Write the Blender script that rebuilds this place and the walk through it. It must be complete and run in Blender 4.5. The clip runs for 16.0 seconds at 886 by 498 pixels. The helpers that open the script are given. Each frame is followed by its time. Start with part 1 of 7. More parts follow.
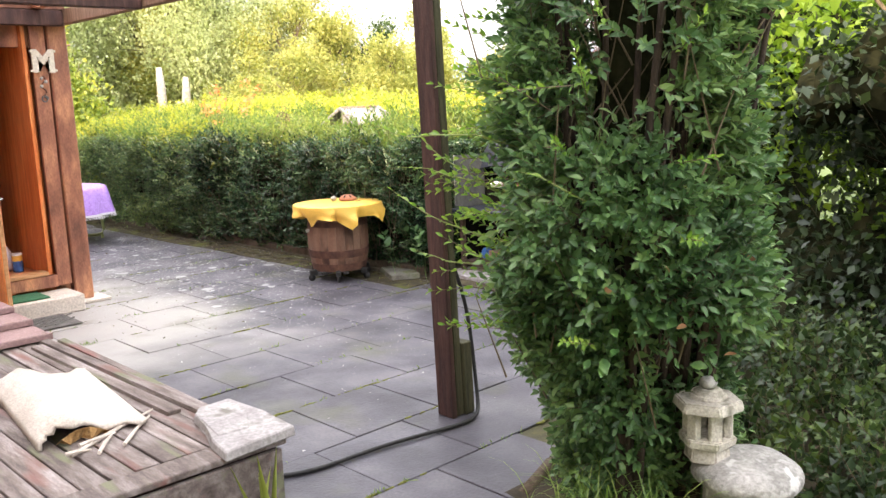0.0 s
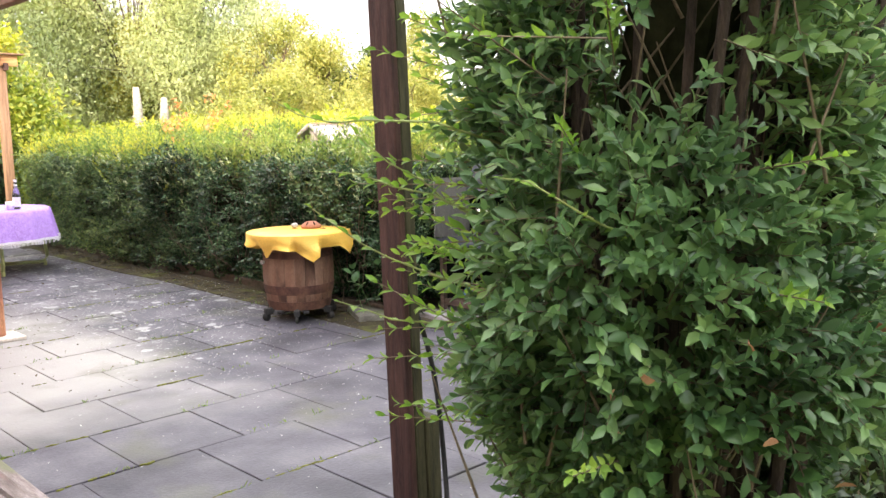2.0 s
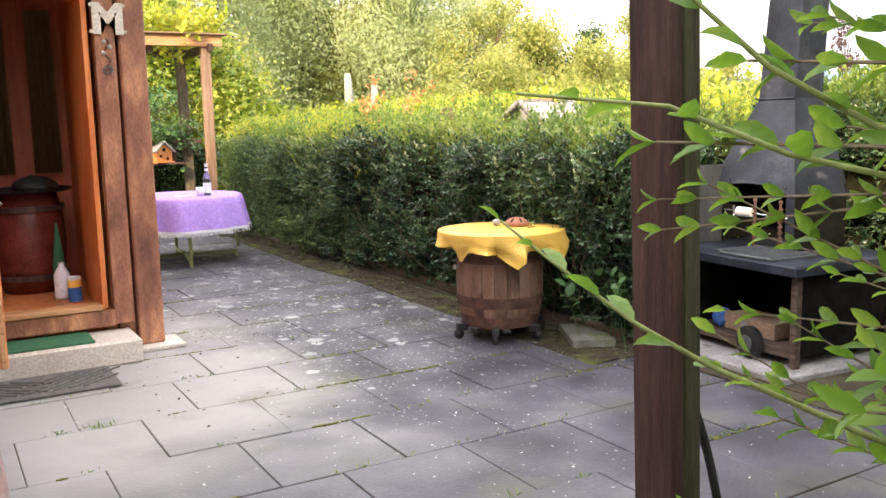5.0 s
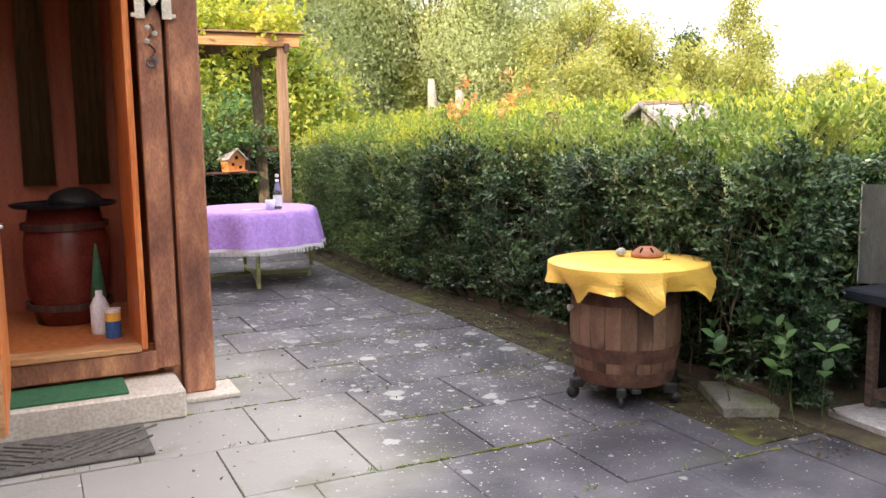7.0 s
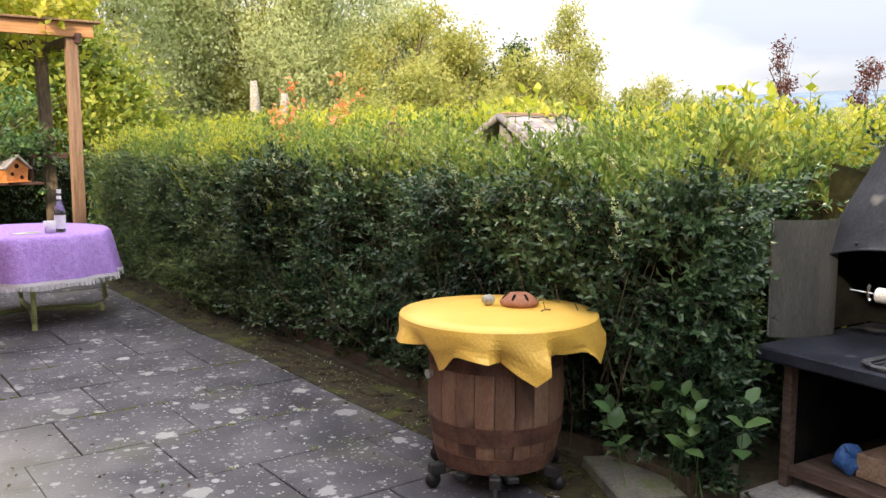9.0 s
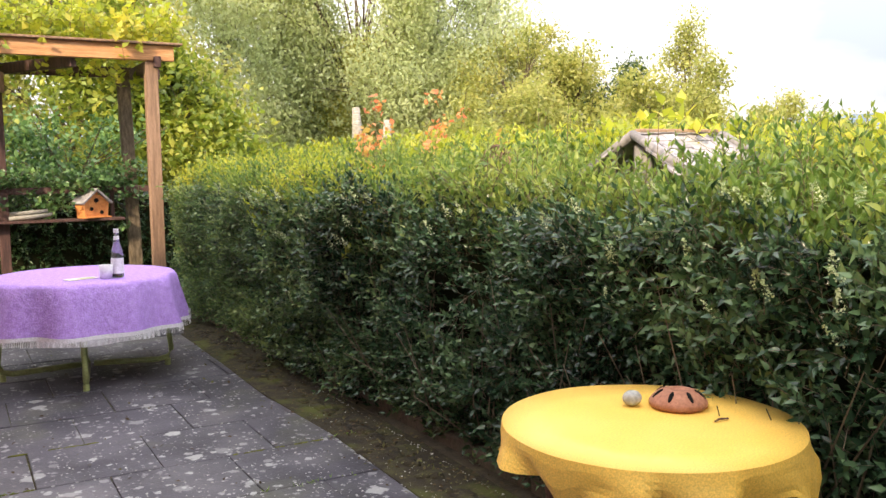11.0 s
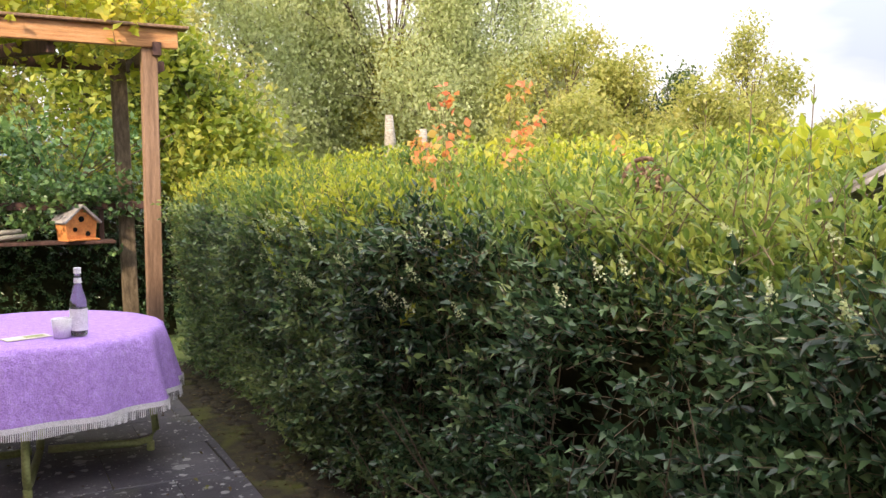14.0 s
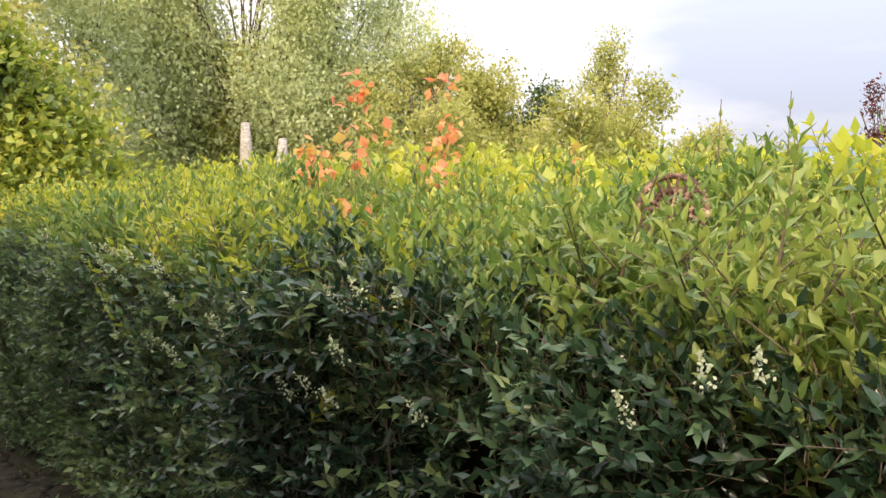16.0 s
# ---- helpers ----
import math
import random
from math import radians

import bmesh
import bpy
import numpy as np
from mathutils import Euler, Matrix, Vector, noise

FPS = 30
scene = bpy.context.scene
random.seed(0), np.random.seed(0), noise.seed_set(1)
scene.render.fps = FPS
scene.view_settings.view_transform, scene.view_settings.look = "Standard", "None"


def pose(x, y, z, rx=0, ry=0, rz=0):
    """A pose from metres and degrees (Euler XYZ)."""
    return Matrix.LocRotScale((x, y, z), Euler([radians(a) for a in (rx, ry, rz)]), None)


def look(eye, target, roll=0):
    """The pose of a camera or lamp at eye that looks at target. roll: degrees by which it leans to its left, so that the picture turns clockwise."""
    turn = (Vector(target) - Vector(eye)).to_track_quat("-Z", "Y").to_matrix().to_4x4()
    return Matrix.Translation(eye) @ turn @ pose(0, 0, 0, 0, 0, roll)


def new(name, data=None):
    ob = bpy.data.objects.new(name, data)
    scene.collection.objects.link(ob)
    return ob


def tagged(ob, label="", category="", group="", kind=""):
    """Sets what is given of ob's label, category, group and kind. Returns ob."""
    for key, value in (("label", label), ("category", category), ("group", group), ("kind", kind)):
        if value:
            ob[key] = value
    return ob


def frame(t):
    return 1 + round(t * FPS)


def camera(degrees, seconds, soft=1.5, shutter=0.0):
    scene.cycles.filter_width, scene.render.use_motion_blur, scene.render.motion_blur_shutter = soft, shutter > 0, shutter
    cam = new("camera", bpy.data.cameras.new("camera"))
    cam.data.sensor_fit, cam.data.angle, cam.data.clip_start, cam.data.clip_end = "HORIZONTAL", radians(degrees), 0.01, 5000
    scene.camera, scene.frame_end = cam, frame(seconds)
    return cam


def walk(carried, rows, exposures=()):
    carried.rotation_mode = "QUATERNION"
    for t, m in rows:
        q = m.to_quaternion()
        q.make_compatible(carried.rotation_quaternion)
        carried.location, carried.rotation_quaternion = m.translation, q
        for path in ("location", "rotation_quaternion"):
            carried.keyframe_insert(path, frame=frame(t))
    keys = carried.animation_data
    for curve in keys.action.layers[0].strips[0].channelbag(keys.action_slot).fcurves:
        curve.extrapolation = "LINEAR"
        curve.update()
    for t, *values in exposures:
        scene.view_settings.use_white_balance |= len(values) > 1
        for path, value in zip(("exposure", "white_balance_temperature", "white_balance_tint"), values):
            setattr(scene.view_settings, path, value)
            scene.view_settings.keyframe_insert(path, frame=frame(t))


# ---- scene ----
cam = camera(53.9, 16.0)
PATH = [
    (0, (0.549, -0.844, 1.744), (1.91, 0.58, 1.399), -2.2),
    (0.5, (0.793, -0.642, 1.684), (2.162, 0.779, 1.355), -1.8),
    (1, (1.004, -0.506, 1.668), (2.381, 0.915, 1.375), -1.5),
    (1.5, (1.223, -0.282, 1.631), (2.603, 1.139, 1.351), -1.4),
    (2, (1.45, -0.087, 1.585), (2.834, 1.331, 1.311), -1.1),
    (2.5, (1.683, 0.088, 1.563), (3.019, 1.551, 1.285), -1.2),
    (3, (1.878, 0.33, 1.532), (3.191, 1.813, 1.252), -1.3),
    (3.5, (2.061, 0.538, 1.503), (3.339, 2.049, 1.213), -2.2),
    (4, (2.205, 0.673, 1.506), (3.384, 2.264, 1.222), -1.6),
    (4.5, (2.323, 0.898, 1.454), (3.442, 2.531, 1.17), -1.9),
    (5, (2.357, 1.133, 1.472), (3.363, 2.838, 1.187), -1.2),
    (5.2, (2.387, 1.264, 1.437), (3.318, 3.012, 1.16), -1.1),
    (7.3, (2.864, 2.337, 1.465), (3.714, 4.128, 1.203), -0.9),
    (7.5, (2.921, 2.419, 1.472), (3.834, 4.178, 1.207), -0.6),
    (8, (3.056, 2.707, 1.494), (4.15, 4.362, 1.241), 0.1),
    (8.2, (3.095, 2.798, 1.509), (4.287, 4.383, 1.249), 0.3),
    (10.3, (3.75, 3.877, 1.502), (4.852, 5.533, 1.291), -0.6),
    (10.5, (3.842, 3.966, 1.507), (4.887, 5.659, 1.302), -0.7),
    (11, (3.973, 4.193, 1.51), (4.957, 5.924, 1.318), -0.7),
    (11.5, (4.075, 4.484, 1.518), (5.026, 6.234, 1.334), -0.7),
    (12, (4.211, 4.8, 1.498), (5.13, 6.568, 1.325), -0.6),
    (12.5, (4.323, 5.113, 1.51), (5.202, 6.902, 1.342), 0.2),
    (13, (4.365, 5.428, 1.537), (5.233, 7.222, 1.37), -0.1),
    (13.5, (4.439, 5.68, 1.528), (5.329, 7.463, 1.365), -0.3),
    (14, (4.564, 5.958, 1.544), (5.505, 7.715, 1.381), 0.1),
    (14.5, (4.639, 6.266, 1.535), (5.728, 7.936, 1.383), 0.5),
    (15, (4.69, 6.56, 1.556), (5.839, 8.19, 1.408), -0.1),
    (15.5, (4.817, 6.835, 1.575), (5.986, 8.452, 1.433), 0.1),
    (16, (4.913, 7.066, 1.573), (6.139, 8.641, 1.44), 0.5),
]
EXPOSURES = [(0, 1.93, 7100, 14), (2.5, 1.95, 7100, 14), (5, 1.68, 7100, 14), (8, 1.32, 7100, 14), (10.5, 0.92, 7100, 14), (11, 1.2, 7100, 14), (11.5, 0.9, 7100, 14), (12.6, 0.7, 7100, 16), (13, 1.4, 7100, 16), (13.5, 1.02, 7100, 16), (14.5, 1.1, 7000, 17), (16, 0.95, 6900, 18)]
walk(cam, [(t, look(eye, target, roll)) for t, eye, target, roll in PATH], EXPOSURES)

# ---- world and light ----
SUN_DIR = Vector((-0.78, -0.54, 0.53)).normalized()


def make_world():
    w = bpy.data.worlds.new("world")
    scene.world = w
    w.use_nodes = True
    nt = w.node_tree
    nt.nodes.clear()
    out = nt.nodes.new("ShaderNodeOutputWorld")
    bg = nt.nodes.new("ShaderNodeBackground")
    sky = nt.nodes.new("ShaderNodeTexSky")
    sky.sky_type = "NISHITA"
    sky.sun_disc = False
    sky.sun_elevation = math.asin(SUN_DIR.z)
    sky.sun_rotation = math.atan2(SUN_DIR.x, SUN_DIR.y)
    tc = nt.nodes.new("ShaderNodeTexCoord")
    mp = nt.nodes.new("ShaderNodeMapping")
    mp.inputs["Scale"].default_value = (1.0, 1.0, 4.5)
    cl = nt.nodes.new("ShaderNodeTexNoise")
    cl.inputs["Scale"].default_value = 1.6
    cl.inputs["Detail"].default_value = 6
    ramp = nt.nodes.new("ShaderNodeValToRGB")
    ramp.color_ramp.elements[0].position, ramp.color_ramp.elements[0].color = 0.38, (5.6, 6.3, 7.9, 1)
    ramp.color_ramp.elements[1].position, ramp.color_ramp.elements[1].color = 0.56, (10.7, 10.9, 11.5, 1)
    mix = nt.nodes.new("ShaderNodeMix")
    mix.data_type = "RGBA"
    mix.inputs["Factor"].default_value = 0.82
    nt.links.new(tc.outputs["Generated"], mp.inputs["Vector"])
    nt.links.new(mp.outputs["Vector"], cl.inputs["Vector"])
    nt.links.new(cl.outputs["Fac"], ramp.inputs["Fac"])
    nt.links.new(sky.outputs["Color"], mix.inputs["A"])
    nt.links.new(ramp.outputs["Color"], mix.inputs["B"])
    sep = nt.nodes.new("ShaderNodeSeparateXYZ")
    grad = nt.nodes.new("ShaderNodeMapRange")
    grad.inputs["From Min"].default_value, grad.inputs["From Max"].default_value = 0.02, 0.75
    grad.inputs["To Min"].default_value, grad.inputs["To Max"].default_value = 0.42, 1.45
    scl = nt.nodes.new("ShaderNodeVectorMath")
    scl.operation = "SCALE"
    nt.links.new(tc.outputs["Generated"], sep.inputs[0])
    nt.links.new(sep.outputs["Z"], grad.inputs["Value"])
    nt.links.new(mix.outputs["Result"], scl.inputs[0])
    nt.links.new(grad.outputs["Result"], scl.inputs["Scale"])
    nt.links.new(scl.outputs[0], bg.inputs["Color"])
    bg.inputs["Strength"].default_value = 0.12
    nt.links.new(bg.outputs["Background"], out.inputs["Surface"])


make_world()
sun = new("sun", bpy.data.lights.new("sun", "SUN"))
sun.data.energy, sun.data.angle, sun.data.color = 3.4, radians(5.0), (1.0, 0.86, 0.62)
sun.matrix_world = look(SUN_DIR * 50, (0, 0, 0))

# ---- materials ----


def surface(name, cols, scale=8.0, rough=0.7, bump=0.3, fine=60.0, metal=0.0, per="none", grain=None, spots=None, contrast=0.5, spec=0.4, lichen=None):
    """Two-scale noise surface. cols: 2 or 3 colours. per: 'object' or 'island' variation. grain: stretch (x, y, z). spots: (colour, scale, threshold)."""
    m = bpy.data.materials.new(name)
    m.use_nodes = True
    nt = m.node_tree
    n, lk = nt.nodes, nt.links.new
    b = n["Principled BSDF"]
    tc = n.new("ShaderNodeTexCoord")
    mp = n.new("ShaderNodeMapping")
    lk(tc.outputs["Object"], mp.inputs["Vector"])
    if grain:
        mp.inputs["Scale"].default_value = grain
    vary = None
    if per == "object":
        oi = n.new("ShaderNodeObjectInfo")
        vary = oi.outputs["Random"]
    elif per == "island":
        ge = n.new("ShaderNodeNewGeometry")
        vary = ge.outputs["Random Per Island"]
    if vary is not None:
        mul = n.new("ShaderNodeMath")
        mul.operation = "MULTIPLY"
        mul.inputs[1].default_value = 37.0
        lk(vary, mul.inputs[0])
        lk(mul.outputs[0], mp.inputs["Location"])
    n1 = n.new("ShaderNodeTexNoise")
    n1.inputs["Scale"].default_value = scale
    n1.inputs["Detail"].default_value = 5
    n1.inputs["Roughness"].default_value = 0.62
    lk(mp.outputs["Vector"], n1.inputs["Vector"])
    r = n.new("ShaderNodeValToRGB")
    els = r.color_ramp.elements
    lo, hi = 0.5 - contrast * 0.36, 0.5 + contrast * 0.36
    els[0].position, els[0].color = lo, (*cols[0], 1)
    els[1].position, els[1].color = hi, (*cols[-1], 1)
    if len(cols) > 2:
        e = els.new(0.5)
        e.color = (*cols[1], 1)
    lk(n1.outputs["Fac"], r.inputs["Fac"])
    n2 = n.new("ShaderNodeTexNoise")
    n2.inputs["Scale"].default_value = fine
    n2.inputs["Detail"].default_value = 3
    lk(mp.outputs["Vector"], n2.inputs["Vector"])
    hsv = n.new("ShaderNodeHueSaturation")
    mr = n.new("ShaderNodeMapRange")
    mr.inputs["From Min"].default_value, mr.inputs["From Max"].default_value = 0.3, 0.7
    mr.inputs["To Min"].default_value, mr.inputs["To Max"].default_value = 0.78, 1.2
    lk(n2.outputs["Fac"], mr.inputs["Value"])
    val = mr.outputs["Result"]
    if vary is not None:
        m3 = n.new("ShaderNodeMapRange")
        m3.inputs["To Min"].default_value, m3.inputs["To Max"].default_value = 0.82, 1.18
        lk(vary, m3.inputs["Value"])
        m4 = n.new("ShaderNodeMath")
        m4.operation = "MULTIPLY"
        lk(val, m4.inputs[0])
        lk(m3.outputs["Result"], m4.inputs[1])
        val = m4.outputs[0]
    lk(val, hsv.inputs["Value"])
    lk(r.outputs["Color"], hsv.inputs["Color"])
    colour = hsv.outputs["Color"]
    if spots:
        for col, sc, th, soft in spots:
            v = n.new("ShaderNodeTexNoise")
            v.inputs["Scale"].default_value = sc
            v.inputs["Detail"].default_value = 2.5
            lk(mp.outputs["Vector"], v.inputs["Vector"])
            rr = n.new("ShaderNodeMapRange")
            rr.inputs["From Min"].default_value, rr.inputs["From Max"].default_value = th, th + soft
            lk(v.outputs["Fac"], rr.inputs["Value"])
            mx = n.new("ShaderNodeMix")
            mx.data_type = "RGBA"
            lk(rr.outputs["Result"], mx.inputs["Factor"])
            lk(colour, mx.inputs["A"])
            mx.inputs["B"].default_value = (*col, 1)
            colour = mx.outputs["Result"]
    if lichen:
        col, sc, dens = lichen
        v = n.new("ShaderNodeTexVoronoi")
        v.inputs["Scale"].default_value = sc
        wob = n.new("ShaderNodeTexNoise")
        wob.inputs["Scale"].default_value = 22.0
        lk(mp.outputs["Vector"], wob.inputs["Vector"])
        wm = n.new("ShaderNodeMix")
        wm.data_type = "VECTOR"
        wm.inputs["Factor"].default_value = 0.07
        lk(mp.outputs["Vector"], wm.inputs["A"])
        lk(wob.outputs["Color"], wm.inputs["B"])
        lk(wm.outputs["Result"], v.inputs["Vector"])
        sp = n.new("ShaderNodeSeparateColor")
        lk(v.outputs["Color"], sp.inputs["Color"])
        rad = n.new("ShaderNodeMapRange")
        rad.inputs["From Min"].default_value, rad.inputs["From Max"].default_value = dens, 1.0
        rad.inputs["To Min"].default_value, rad.inputs["To Max"].default_value = 0.0, 0.34
        lk(sp.outputs["Red"], rad.inputs["Value"])
        df = n.new("ShaderNodeMath")
        df.operation = "SUBTRACT"
        lk(rad.outputs["Result"], df.inputs[0])
        lk(v.outputs["Distance"], df.inputs[1])
        st = n.new("ShaderNodeMapRange")
        st.inputs["From Min"].default_value, st.inputs["From Max"].default_value = 0.0, 0.05
        st.inputs["To Max"].default_value = 0.8
        lk(df.outputs[0], st.inputs["Value"])
        mx = n.new("ShaderNodeMix")
        mx.data_type = "RGBA"
        lk(st.outputs["Result"], mx.inputs["Factor"])
        lk(colour, mx.inputs["A"])
        mx.inputs["B"].default_value = (*col, 1)
        colour = mx.outputs["Result"]
    lk(colour, b.inputs["Base Color"])
    b.inputs["Roughness"].default_value = rough
    b.inputs["Metallic"].default_value = metal
    b.inputs["Specular IOR Level"].default_value = spec
    if bump:
        ad = n.new("ShaderNodeMath")
        ad.operation = "MULTIPLY_ADD"
        ad.inputs[1].default_value = 0.5
        lk(n2.outputs["Fac"], ad.inputs[0])
        lk(n1.outputs["Fac"], ad.inputs[2])
        bp = n.new("ShaderNodeBump")
        bp.inputs["Strength"].default_value = bump
        bp.inputs["Distance"].default_value = 0.01
        lk(ad.outputs[0], bp.inputs["Height"])
        lk(bp.outputs["Normal"], b.inputs["Normal"])
    return m


def leaf_material(name, dark, mid, light, rough=0.42, trans=0.35, patch=1.2, single=False):
    """Leaves: colour by island and by patch, part of the light goes through."""
    m = bpy.data.materials.new(name)
    m.use_nodes = True
    nt = m.node_tree
    n, lk = nt.nodes, nt.links.new
    b = n["Principled BSDF"]
    out = n["Material Output"]
    ge = n.new("ShaderNodeNewGeometry")
    tc = n.new("ShaderNodeTexCoord")
    nz = n.new("ShaderNodeTexNoise")
    nz.inputs["Scale"].default_value = patch
    nz.inputs["Detail"].default_value = 3
    lk(tc.outputs["Object"], nz.inputs["Vector"])
    ad = n.new("ShaderNodeMath")
    ad.operation = "MULTIPLY_ADD"
    ad.inputs[1].default_value = 0.55
    oi = n.new("ShaderNodeObjectInfo")
    lk(oi.outputs["Random"] if single else ge.outputs["Random Per Island"], ad.inputs[0])
    sub = n.new("ShaderNodeMath")
    sub.operation = "MULTIPLY_ADD"
    sub.inputs[1].default_value = 1.3
    sub.inputs[2].default_value = -0.42
    lk(nz.outputs["Fac"], sub.inputs[0])
    lk(sub.outputs[0], ad.inputs[2])
    r = n.new("ShaderNodeValToRGB")
    els = r.color_ramp.elements
    els[0].position, els[0].color = 0.12, (*dark, 1)
    els[1].position, els[1].color = 0.95, (*light, 1)
    e = els.new(0.52)
    e.color = (*mid, 1)
    lk(ad.outputs[0], r.inputs["Fac"])
    lk(r.outputs["Color"], b.inputs["Base Color"])
    b.inputs["Roughness"].default_value = rough
    b.inputs["Specular IOR Level"].default_value = 0.45
    tr = n.new("ShaderNodeBsdfTranslucent")
    hs = n.new("ShaderNodeHueSaturation")
    hs.inputs["Hue"].default_value = 0.485
    hs.inputs["Saturation"].default_value = 1.1
    hs.inputs["Value"].default_value = 1.5
    lk(r.outputs["Color"], hs.inputs["Color"])
    lk(hs.outputs["Color"], tr.inputs["Color"])
    mx = n.new("ShaderNodeMixShader")
    mx.inputs["Fac"].default_value = trans
    lk(b.outputs["BSDF"], mx.inputs[1])
    lk(tr.outputs["BSDF"], mx.inputs[2])
    lk(mx.outputs["Shader"], out.inputs["Surface"])
    return m


def paving_material():
    """Dark slate slabs that run on through the terrace: pale worn zone by the hut, white lichen spots further in."""
    m = bpy.data.materials.new("slate_paving")
    m.use_nodes = True
    nt = m.node_tree
    n, lk = nt.nodes, nt.links.new
    b = n["Principled BSDF"]
    ge = n.new("ShaderNodeNewGeometry")
    pos = ge.outputs["Position"]
    sp = n.new("ShaderNodeSeparateXYZ")
    lk(pos, sp.inputs[0])

    def noise_tex(scale, detail=3.0):
        t = n.new("ShaderNodeTexNoise")
        t.inputs["Scale"].default_value = scale
        t.inputs["Detail"].default_value = detail
        lk(pos, t.inputs["Vector"])
        return t.outputs["Fac"]

    def remap(src, a, b2, c=0.0, d=1.0):
        t = n.new("ShaderNodeMapRange")
        for key, v in (("From Min", a), ("From Max", b2), ("To Min", c), ("To Max", d)):
            t.inputs[key].default_value = v
        lk(src, t.inputs["Value"])
        return t.outputs["Result"]

    def calc(op, a, b2):
        t = n.new("ShaderNodeMath")
        t.operation = op
        for k, v in enumerate((a, b2)):
            if isinstance(v, (int, float)):
                t.inputs[k].default_value = v
            else:
                lk(v, t.inputs[k])
        return t.outputs[0]

    def blend(fac, a, col):
        t = n.new("ShaderNodeMix")
        t.data_type = "RGBA"
        lk(fac, t.inputs["Factor"])
        lk(a, t.inputs["A"])
        t.inputs["B"].default_value = (*col, 1)
        return t.outputs["Result"]
    r = n.new("ShaderNodeValToRGB")
    e = r.color_ramp.elements
    e[0].position, e[0].color = 0.33, (0.036, 0.034, 0.043, 1)
    e[1].position, e[1].color = 0.7, (0.125, 0.118, 0.13, 1)
    k = e.new(0.5)
    k.color = (0.07, 0.066, 0.08, 1)
    lk(noise_tex(2.3, 6), r.inputs["Fac"])
    fine = noise_tex(60, 4)
    oi = n.new("ShaderNodeObjectInfo")
    hs = n.new("ShaderNodeHueSaturation")
    lk(calc("MULTIPLY", remap(fine, 0.3, 0.7, 0.84, 1.14), remap(oi.outputs["Random"], 0, 1, 0.86, 1.12)), hs.inputs["Value"])
    lk(r.outputs["Color"], hs.inputs["Color"])
    col = hs.outputs["Color"]
    wob = noise_tex(1.1, 4)
    xx = calc("ADD", sp.outputs["X"], calc("MULTIPLY", wob, 1.6))
    yy = calc("ADD", sp.outputs["Y"], calc("MULTIPLY", wob, -1.6))
    pale = calc("MULTIPLY", calc("MULTIPLY", remap(xx, 5.35, 4.6), remap(yy, 3.4, 4.6)), remap(yy, 8.0, 7.0))
    col = blend(calc("MULTIPLY", pale, 0.9), col, (0.33, 0.315, 0.295))
    col = blend(remap(noise_tex(1.7, 5), 0.56, 0.72, 0, 0.55), col, (0.10, 0.105, 0.055))
    zone = calc("MULTIPLY", remap(yy, 3.0, 5.6), remap(xx, 4.0, 5.0))
    for scale, lo, hi, size in ((7.0, 0.97, 0.50, 0.42), (16.0, 0.95, 0.45, 0.42), (38.0, 0.9, 0.5, 0.42)):
        v = n.new("ShaderNodeTexVoronoi")
        v.inputs["Scale"].default_value = scale
        w = n.new("ShaderNodeTexNoise")
        w.inputs["Scale"].default_value = scale * 3.2
        lk(pos, w.inputs["Vector"])
        wm = n.new("ShaderNodeMix")
        wm.data_type = "VECTOR"
        wm.inputs["Factor"].default_value = 0.5 / scale
        lk(pos, wm.inputs["A"])
        lk(w.outputs["Color"], wm.inputs["B"])
        lk(wm.outputs["Result"], v.inputs["Vector"])
        sc = n.new("ShaderNodeSeparateColor")
        lk(v.outputs["Color"], sc.inputs["Color"])
        dens = remap(zone, 0, 1, lo, hi)
        rad = calc("MULTIPLY", calc("MAXIMUM", calc("SUBTRACT", sc.outputs["Red"], dens), 0.0), size / (1 - hi))
        st = remap(calc("SUBTRACT", rad, v.outputs["Distance"]), 0.0, 0.05, 0.0, 0.85)
        col = blend(calc("MULTIPLY", st, remap(sc.outputs["Green"], 0, 1, 0.35, 1.0)), col, (0.45, 0.455, 0.44))
    lk(col, b.inputs["Base Color"])
    lk(remap(wob, 0.3, 0.7, 0.42, 0.62), b.inputs["Roughness"])
    b.inputs["Specular IOR Level"].default_value = 0.4
    bp = n.new("ShaderNodeBump")
    bp.inputs["Strength"].default_value = 0.35
    bp.inputs["Distance"].default_value = 0.008
    lk(calc("ADD", fine, noise_tex(9, 5)), bp.inputs["Height"])
    lk(bp.outputs["Normal"], b.inputs["Normal"])
    return m


M = {}
M["slab"] = surface("slate_slab", [(0.08, 0.079, 0.09), (0.115, 0.113, 0.127), (0.155, 0.153, 0.166)], 3.0, 0.5, 0.35, 45, per="object",
                    spots=[((0.09, 0.09, 0.05), 2.2, 0.62, 0.15), ((0.3, 0.3, 0.3), 55.0, 0.68, 0.03)], lichen=((0.3, 0.31, 0.3), 5.0, 0.8))
M["lichenslab"] = surface("lichen_dotted_slab", [(0.075, 0.074, 0.085), (0.105, 0.103, 0.117), (0.145, 0.143, 0.156)], 3.0, 0.5, 0.35, 45, per="object",
                    spots=[((0.09, 0.09, 0.05), 2.2, 0.62, 0.15), ((0.44, 0.44, 0.44), 26.0, 0.625, 0.03), ((0.4, 0.4, 0.4), 60.0, 0.62, 0.03)], lichen=((0.46, 0.47, 0.45), 7.5, 0.5))
M["paleslab"] = surface("pale_worn_slab", [(0.2, 0.195, 0.19), (0.27, 0.262, 0.25), (0.36, 0.345, 0.325)], 2.5, 0.6, 0.3, 45, per="object",
                    spots=[((0.14, 0.14, 0.14), 2.6, 0.6, 0.15)])
M["paving"] = paving_material()
